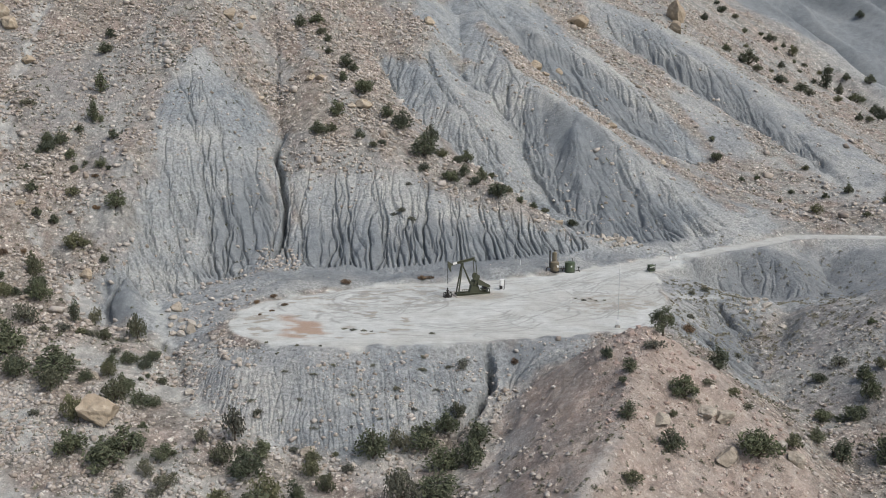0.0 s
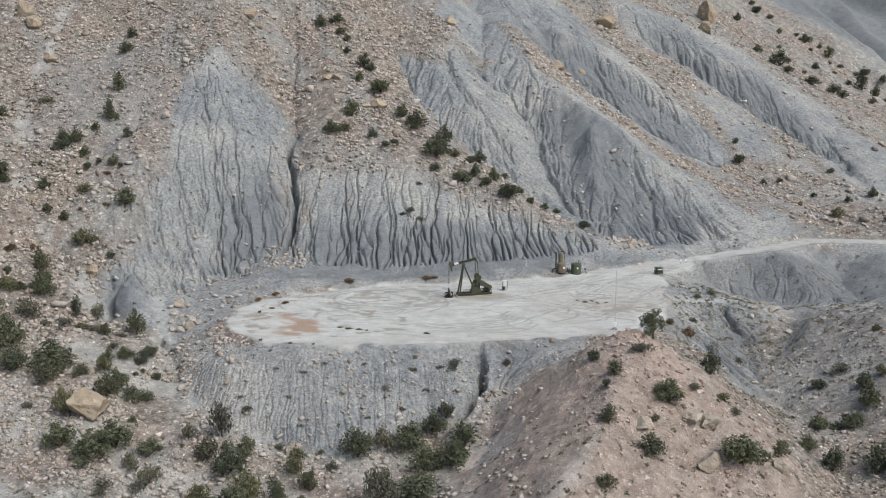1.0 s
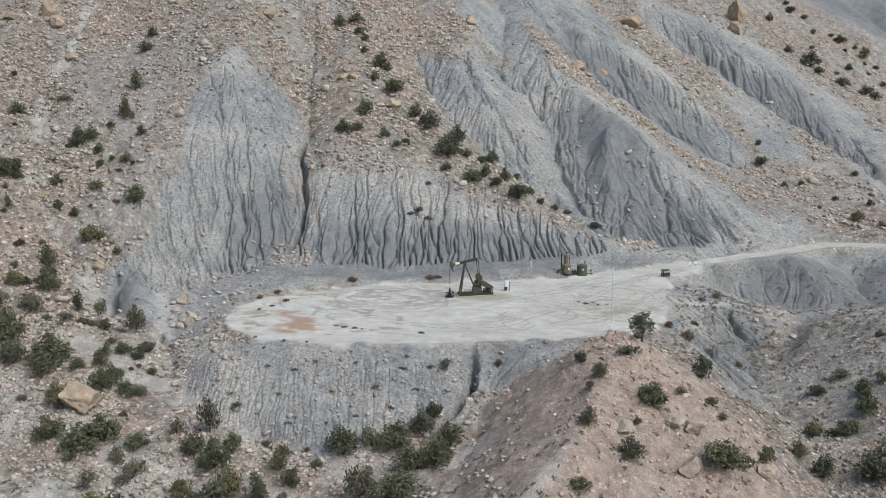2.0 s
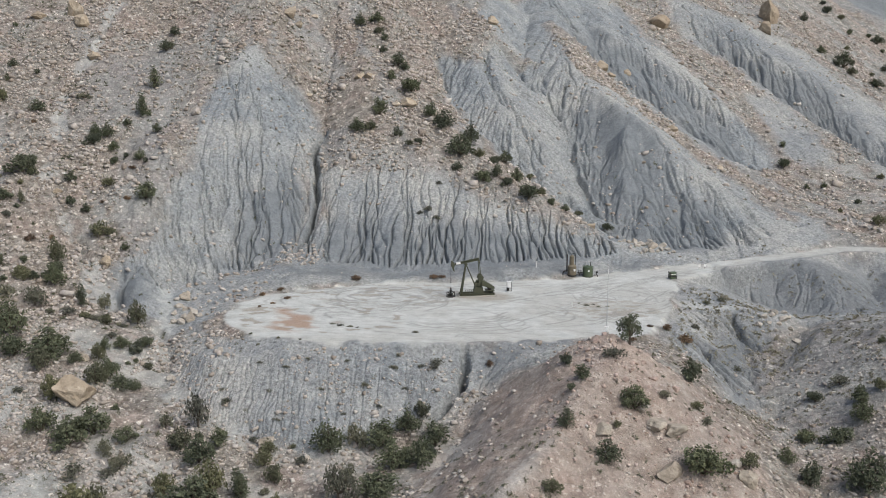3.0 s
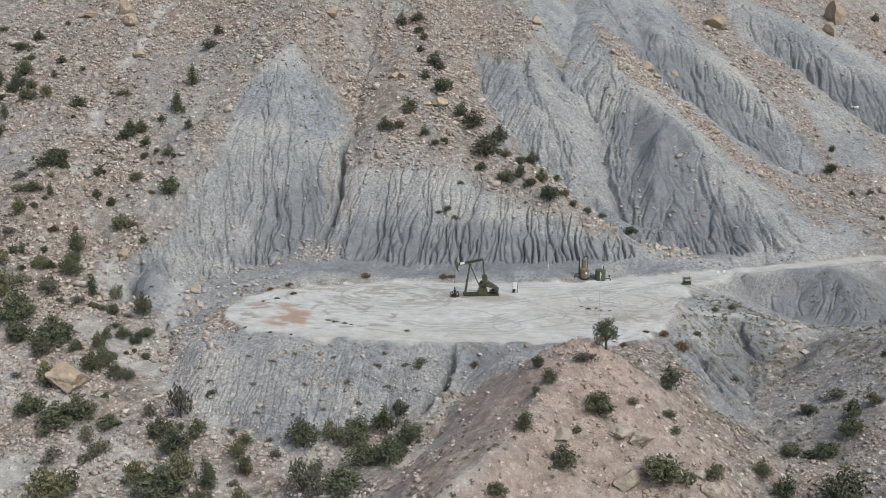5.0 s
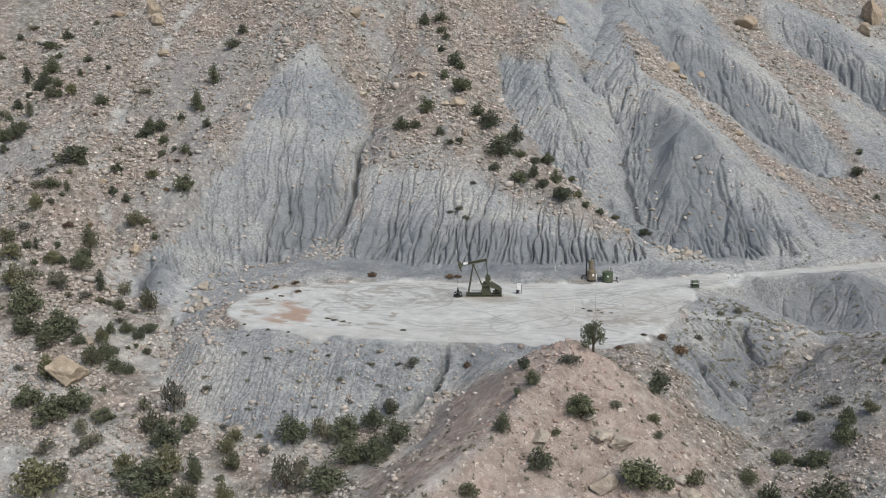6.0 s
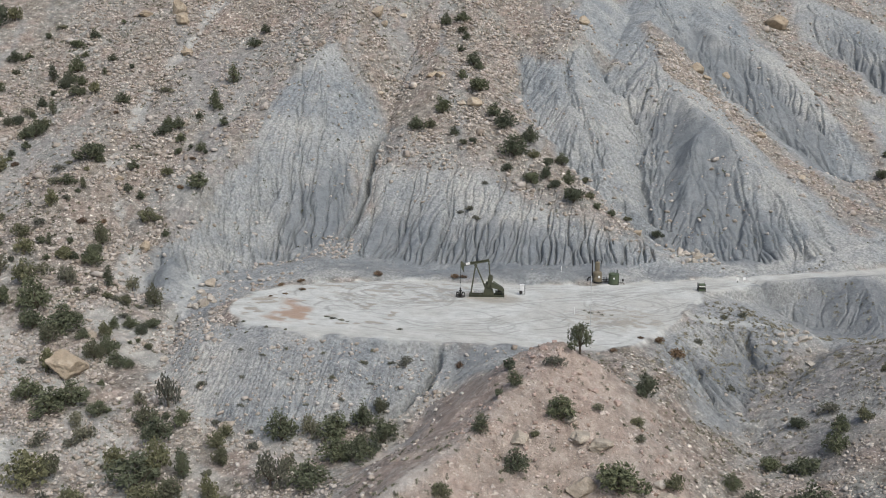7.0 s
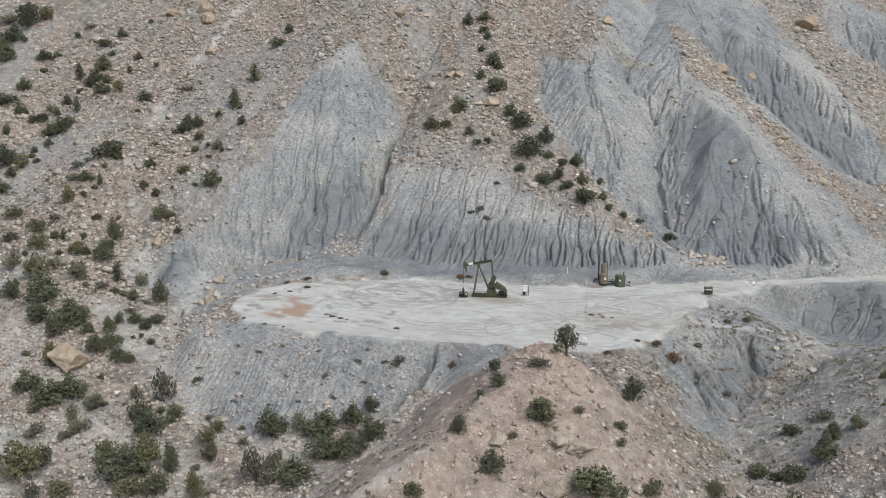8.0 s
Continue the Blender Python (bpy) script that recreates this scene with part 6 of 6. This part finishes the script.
    part("gear_reducer", made(lambda b: (block(b, 3.85, 5.05, -0.46, 0.46, 1.55, 2.15, 0.06), block(b, 4.0, 4.9, -0.42, 0.42, 2.15, 2.5, 0.12), rod(b, (4.45, -0.72, 2.05), (4.45, 0.72, 2.05), 0.12, 0.12, 12))), M_OLIVEPAINT, jack)
    for y in (-0.66, 0.66):
        pin = shaft + reach * 0.95
        side = reach.cross(Vector((0, 1, 0)))
        crank = part("crank", made(lambda b: plate(b, [((shaft + reach * a + side * c).x, (shaft + reach * a + side * c).z) for a, c in ((-0.25, -0.16), (1.45, -0.11), (1.45, 0.11), (-0.25, 0.16))], y - 0.07, y + 0.07)), M_OLIVEPAINT, jack)
        for c in (-1, 1):
            part("counterweight", made(lambda b: plate(b, [((shaft + reach * a + side * d * c).x, (shaft + reach * a + side * d * c).z) for a, d in ((0.55, 0.12), (1.4, 0.12), (1.4, 0.24), (1.25, 0.38), (0.75, 0.38), (0.55, 0.24))], y - 0.13, y + 0.13)), M_OLIVEPAINT, crank, "heavy olive cast weight")
        out = y * 1.12
        part("pitman_arm", made(lambda b: rod(b, (pin.x, out, pin.z), (tail.x, out, tail.z - 0.18), 0.065, 0.065, 8)), M_OLIVEPAINT, jack)
    part("belt_guard", made(lambda b: plate(b, [(4.75, 2.6), (5.2, 2.55), (6.9, 1.55), (6.9, 1.2), (6.4, 1.3), (4.9, 1.75)], -0.86, -0.62)), M_OLIVEPAINT, jack, "sloping sheet metal belt guard")
    part("guard_roof", made(lambda b: plate(b, [(5.15, 2.58), (6.78, 1.52), (6.78, 1.47), (5.15, 2.53)], -0.86, 0.5)), M_OLIVEPAINT, jack)
    part("motor", made(lambda b: (rod(b, (6.15, -0.5, 1.2), (6.15, 0.35, 1.2), 0.3, 0.3, 14), block(b, 6.0, 6.3, 0.0, 0.3, 1.45, 1.65))), M_STEEL, jack, "dark electric motor")
    for x in (5.6, 6.85):
        for y in (-0.55, 0.55):
            part("motor_leg", made(lambda b: block(b, x - 0.05, x + 0.05, y - 0.05, y + 0.05, 0.48, 0.92, 0)), M_OLIVEPAINT, jack)
    part("motor_deck", made(lambda b: block(b, 5.5, 6.95, -0.62, 0.62, 0.84, 0.92)), M_OLIVEPAINT, jack)
    for k in range(6):
        part("guard_post", made(lambda b: rod(b, (2.2 + 0.32 * k, -0.95, 0.16), (2.2 + 0.32 * k, -0.95, 1.25), 0.028)), M_OLIVEPAINT, jack)
    for z in (0.7, 1.22):
        part("guard_rail", made(lambda b: rod(b, (2.15, -0.95, z), (3.85, -0.95, z), 0.028)), M_OLIVEPAINT, jack)
    return jack


def wellhead(m):
    w = new("wellhead")
    w.matrix_world = m
    tagged(w, "dark steel wellhead with valves under the pump jack", "wellhead")
    part("casing_head", made(lambda b: (rod(b, (0, 0, -0.1), (0, 0, 0.45), 0.22, 0.22, 14), rod(b, (0, 0, 0.2), (0, 0, 0.28), 0.34, 0.34, 16), rod(b, (0, 0, 0.42), (0, 0, 0.52), 0.34, 0.34, 16))), M_STEEL, w)
    part("tubing_head", made(lambda b: (rod(b, (0, 0, 0.5), (0, 0, 1.05), 0.14, 0.14, 12), rod(b, (0, 0, 0.98), (0, 0, 1.06), 0.24, 0.24, 14))), M_STEEL, w)
    part("stuffing_box", made(lambda b: (rod(b, (0, 0, 1.05), (0, 0, 1.5), 0.1, 0.07, 12), rod(b, (0, 0, 1.3), (0, 0, 1.36), 0.15, 0.15, 12))), M_STEEL, w)
    for s, z in ((-1, 0.75), (1, 0.75), (-1, 0.34)):
        pipe = part("side_pipe", made(lambda b: (rod(b, (0, 0, z), (s * 0.62, 0, z), 0.06, 0.06, 8), rod(b, (s * 0.62, 0, z), (s * 0.62, 0, 0), 0.06, 0.06, 8))), M_STEEL, w)
        part("valve_wheel", made(lambda b: (rod(b, (s * 0.38, 0, z), (s * 0.38, -0.25, z), 0.03), rod(b, (s * 0.38, -0.25, z), (s * 0.38, -0.28, z), 0.14, 0.14, 14))), M_STEEL, pipe)
    part("cellar_rim", made(lambda b: rod(b, (0, 0, -0.1), (0, 0, 0.05), 0.75, 0.75, 20)), M_STEEL, w, "dark oil-stained rim")
    return w


def heater_treater(m):
    h = new("heater_treater")
    h.matrix_world = m
    tagged(h, "brown heater treater with a tall column and stack", "oil separator")
    part("drum", made(lambda b: (rod(b, (0, 0, 0.05), (0, 0, 1.62), 0.74, 0.74, 24), rod(b, (0, 0, 1.62), (0, 0, 1.85), 0.74, 0.45, 24))), M_BROWNPAINT, h)
    part("skirt", made(lambda b: rod(b, (0, 0, -0.05), (0, 0, 0.12), 0.8, 0.8, 24)), M_STEEL, h)
    part("column", made(lambda b: (rod(b, (-0.05, 0.1, 1.7), (-0.05, 0.1, 3.25), 0.40, 0.40, 18), rod(b, (-0.05, 0.1, 3.25), (-0.05, 0.1, 3.45), 0.40, 0.2, 18))), M_BROWNPAINT, h)
    part("stack", made(lambda b: (rod(b, (-0.85, 0.1, 0.6), (-0.85, 0.1, 3.5), 0.11, 0.11, 10), rod(b, (-0.85, 0.1, 3.5), (-0.85, 0.1, 3.66), 0.17, 0.05, 10))), M_STEEL, h, "dark exhaust stack")
    part("top_pipe", made(lambda b: (rod(b, (-0.05, 0.1, 3.4), (-0.05, 0.1, 3.75), 0.05), rod(b, (-0.05, 0.1, 3.7), (0.55, 0.1, 3.7), 0.05), rod(b, (0.55, 0.1, 3.7), (0.55, 0.1, 1.5), 0.05))), M_STEEL, h)
    part("inlet_bend", made(lambda b: [rod(b, (-1.1 - 0.45 * math.sin(radians(a)), -0.2, 0.35 + 0.45 * math.cos(radians(a))), (-1.1 - 0.45 * math.sin(radians(a + 22)), -0.2, 0.35 + 0.45 * math.cos(radians(a + 22))), 0.09, 0.09, 8) for a in range(0, 110, 22)] + [rod(b, (-0.6, -0.2, 0.8), (-1.12, -0.2, 0.8), 0.09, 0.09, 8), rod(b, (-1.54, -0.2, 0.3), (-1.54, -0.2, 0), 0.09, 0.09, 8)]), M_STEEL, h)
    part("gauge_box", made(lambda b: block(b, 0.2, 0.5, -0.82, -0.66, 0.85, 1.2)), M_WHITE, h, "small white gauge box")
    part("hatch", made(lambda b: rod(b, (-0.2, -0.7, 0.65), (-0.2, -0.82, 0.65), 0.28, 0.28, 16)), M_BROWNPAINT, h)
    return h


def green_tank(m):
    t = new("storage_tank")
    t.matrix_world = m
    tagged(t, "small round green steel tank with vents on top", "tank")
    part("shell", made(lambda b: rod(b, (0, 0, 0), (0, 0, 1.7), 0.86, 0.86, 28)), M_GREENPAINT, t)
    part("lid", made(lambda b: (rod(b, (0, 0, 1.7), (0, 0, 1.76), 0.9, 0.9, 28), rod(b, (0, 0, 1.76), (0, 0, 1.92), 0.86, 0.2, 28))), M_GREENPAINT, t)
    part("base_ring", made(lambda b: rod(b, (0, 0, -0.05), (0, 0, 0.08), 0.91, 0.91, 28)), M_STEEL, t)
    for x, y, top, mat in ((-0.35, 0.1, 2.55, M_GALV), (0.25, -0.1, 2.6, M_GALV), (0.5, 0.25, 2.3, M_STEEL)):
        part("vent_pipe", made(lambda b: (rod(b, (x, y, 1.75), (x, y, top), 0.06, 0.06, 8), rod(b, (x, y, top), (x, y, top + 0.08), 0.11, 0.04, 8))), mat, t)
    for s in (-0.2, 0.2):
        part("ladder_rail", made(lambda b: rod(b, (0.93, s - 0.2, 0), (0.93, s - 0.2, 2.5), 0.03)), M_GALV, t)
    for k in range(7):
        part("ladder_rung", made(lambda b: rod(b, (0.93, -0.4, 0.3 + 0.3 * k), (0.93, 0.0, 0.3 + 0.3 * k), 0.02)), M_GALV, t)
    part("label_plate", made(lambda b: block(b, -0.05, 0.2, -0.9, -0.85, 1.0, 1.25, 0)), M_WHITE, t, "small white plate")
    part("outlet", made(lambda b: (rod(b, (0.8, -0.3, 0.3), (1.7, -0.3, 0.3), 0.07, 0.07, 8), rod(b, (1.5, -0.3, 0.3), (1.5, -0.3, 0.75), 0.05), rod(b, (1.7, -0.3, 0.3), (1.7, -0.3, 0), 0.07, 0.07, 8), block(b, 1.35, 1.65, -0.42, -0.18, 0.7, 0.95))), M_STEEL, t)
    return t


def flow_line(m):
    f = new("flow_line")
    f.matrix_world = m
    tagged(f, "dark steel flow line between treater and tank", "pipe")
    for z in (0.22, 0.5):
        part("pipe", made(lambda b: rod(b, (0.78, -0.25, z), (1.86, -0.25, z), 0.06, 0.06, 8)), M_STEEL, f)
    for x in (1.1, 1.5):
        part("valve", made(lambda b: (block(b, x - 0.1, x + 0.1, -0.37, -0.13, 0.38, 0.62), rod(b, (x, -0.25, 0.6), (x, -0.25, 0.85), 0.03), rod(b, (x, -0.25, 0.85), (x, -0.25, 0.88), 0.12, 0.12, 12))), M_STEEL, f)
    part("pipe_support", made(lambda b: block(b, 1.25, 1.35, -0.4, -0.1, 0, 0.5)), M_STEEL, f)
    return f


def control_cabinet(m):
    c = new("control_cabinet")
    c.matrix_world = m
    tagged(c, "white electrical control cabinet on a dark stand", "control box")
    part("cabinet", made(lambda b: block(b, -0.32, 0.28, -0.2, 0.2, 0.72, 1.62, 0.02)), M_WHITE, c)
    part("roof", made(lambda b: block(b, -0.38, 0.34, -0.27, 0.27, 1.62, 1.68, 0.01)), M_WHITE, c)
    part("door_seam", made(lambda b: block(b, -0.26, 0.22, -0.212, -0.2, 0.78, 1.56, 0.004)), M_WHITE, c)
    part("lower_box", made(lambda b: block(b, -0.42, 0.0, -0.22, 0.18, 0.15, 0.68, 0.02)), M_STEEL, c, "dark transformer box")
    for x in (-0.3, 0.42):
        part("stand_post", made(lambda b: rod(b, (x, 0.22, -0.1), (x, 0.22, 1.5), 0.05)), M_STEEL, c)
    part("conduit", made(lambda b: rod(b, (0.15, -0.1, -0.05), (0.15, -0.1, 0.74), 0.04)), M_STEEL, c)
    return c


def chemical_skid(m):
    c = new("chemical_skid")
    c.matrix_world = m
    tagged(c, "small dark green chemical tank in a steel rack", "tank")
    part("body", made(lambda b: block(b, -0.5, 0.5, -0.38, 0.38, 0.55, 1.2, 0.05)), M_GREENPAINT, c)
    part("lower_tray", made(lambda b: block(b, -0.55, 0.55, -0.42, 0.42, 0.12, 0.42, 0.03)), M_GREENPAINT, c)
    for x in (-0.56, 0.56):
        for y in (-0.42, 0.42):
            part("rack_post", made(lambda b: rod(b, (x, y, -0.1), (x, y, 1.3), 0.045)), M_STEEL, c)
    part("band", made(lambda b: block(b, -0.52, 0.52, -0.41, -0.39, 0.8, 0.92, 0)), M_WHITE, c, "white stripe")
    part("deck", made(lambda b: block(b, -0.62, 0.62, -0.46, 0.46, 0.46, 0.51, 0)), M_STEEL, c)
    return c


def marker_board(m):
    c = new("marker_board")
    c.matrix_world = m
    tagged(c, "small white marker board on a post beside the road", "sign", "marker boards by the road")
    part("board", made(lambda b: block(b, -0.22, 0.22, -0.03, 0.0, 0.35, 0.85, 0.01)), M_WHITE, c)
    part("post", made(lambda b: rod(b, (0, 0.03, -0.15), (0, 0.03, 0.8), 0.03)), M_STEEL, c)
    return c


def marker_post(m):
    bm = made(lambda b: (rod(b, (0, 0, -0.2), (0, 0, 0.95), 0.05, 0.05, 8), rod(b, (0, 0, 0.95), (0, 0, 1.02), 0.05, 0.01, 8)))
    c = part("marker_post", bm, M_WHITE)
    c.matrix_world = m
    return tagged(c, "slim white marker post standing on the pad", "post", "marker posts on the pad")


def mast(m):
    c = new("antenna_mast")
    c.matrix_world = m
    tagged(c, "tall thin grey steel mast with a white tip", "mast")
    part("pole", made(lambda b: (rod(b, (0, 0, -0.2), (0, 0, 5.0), 0.045, 0.042, 8), rod(b, (0, 0, 5.0), (0, 0, 8.7), 0.034, 0.028, 8))), M_GALV, c)
    part("tip", made(lambda b: rod(b, (0, 0, 8.7), (0, 0, 9.5), 0.05, 0.045, 8)), M_WHITE, c, "white antenna tip")
    part("footing", made(lambda b: block(b, -0.35, 0.35, -0.35, 0.35, -0.1, 0.22, 0.03)), M_CONCRETE, c)
    part("meter_box", made(lambda b: block(b, -0.28, 0.28, -0.36, -0.08, 0.5, 1.15, 0.02)), M_WHITE, c, "white meter box")
    return c


def on_pad(x, y, turn=0.0):
    return pose(x, y, float(height(x, y)) + 0.01, 0, 0, turn)


pump_jack(on_pad(0.73, 170.7, 16.5))
wellhead(on_pad(0.73, 170.7, 16.5))
control_cabinet(on_pad(9.64, 174.95, 10))
heater_treater(on_pad(19.3, 186.2, 8))
green_tank(on_pad(21.95, 186.7, 8))
flow_line(on_pad(19.3, 186.2, 9))
chemical_skid(on_pad(36.15, 187.2, 20))
for x, y, turn in ((41.1, 194.6, 25), (42.1, 195.1, 30)):
    marker_board(on_pad(x, y, turn))
for x, y in ((20.0, 167.3), (13.3, 185.6)):
    marker_post(on_pad(x, y))
mast(on_pad(25.3, 154.2))

# low tufts on and round the pad
for x, y, wide in ((-12.9, 152.7, 1.1), (-14.2, 153.2, 0.8), (-11.3, 152.3, 0.9), (-10.2, 152, 0.6), (22.2, 168.5, 0.8), (21, 169.6, 0.6), (24, 168.2, 0.7), (23.2, 169.3, 0.6), (25.4, 168.4, 0.6), (-1.6, 151, 0.9)):
    plant("sage", x, y, wide * 1.1).scale.z *= 0.45
for x, y, wide in ((-16, 176.6, 1.8), (-3.5, 180, 1.6), (-2.2, 180.3, 1.2), (-26, 162.5, 0.8), (-24.5, 165.5, 1.2), (-27.5, 160.4, 0.7), (-29, 166.8, 1.3), (-26.8, 169.6, 1.4), (31.5, 158.6, 0.9), (29, 152.2, 1.2)):
    plant("rust", x, y, wide * 1.15).scale.z *= 0.6
for x, y, wide in ((-24.4, 146.6, 0.6), (-20, 145.4, 0.6), (-16.8, 145.2, 0.5), (-7.5, 199.4, 1.6), (-9, 198.2, 1.3), (-5.8, 197.6, 1.4), (-6.4, 205, 1.2), (38.5, 166, 1.3), (44, 158.5, 1.4), (41, 176.5, 1.2), (43.5, 178, 1.4)):
    plant("sage", x, y, wide)

# the models themselves are taken away once their copies stand
for models in KINDS.values():
    for model in models:
        for ob in (*model.children_recursive, model):
            bpy.data.objects.remove(ob)
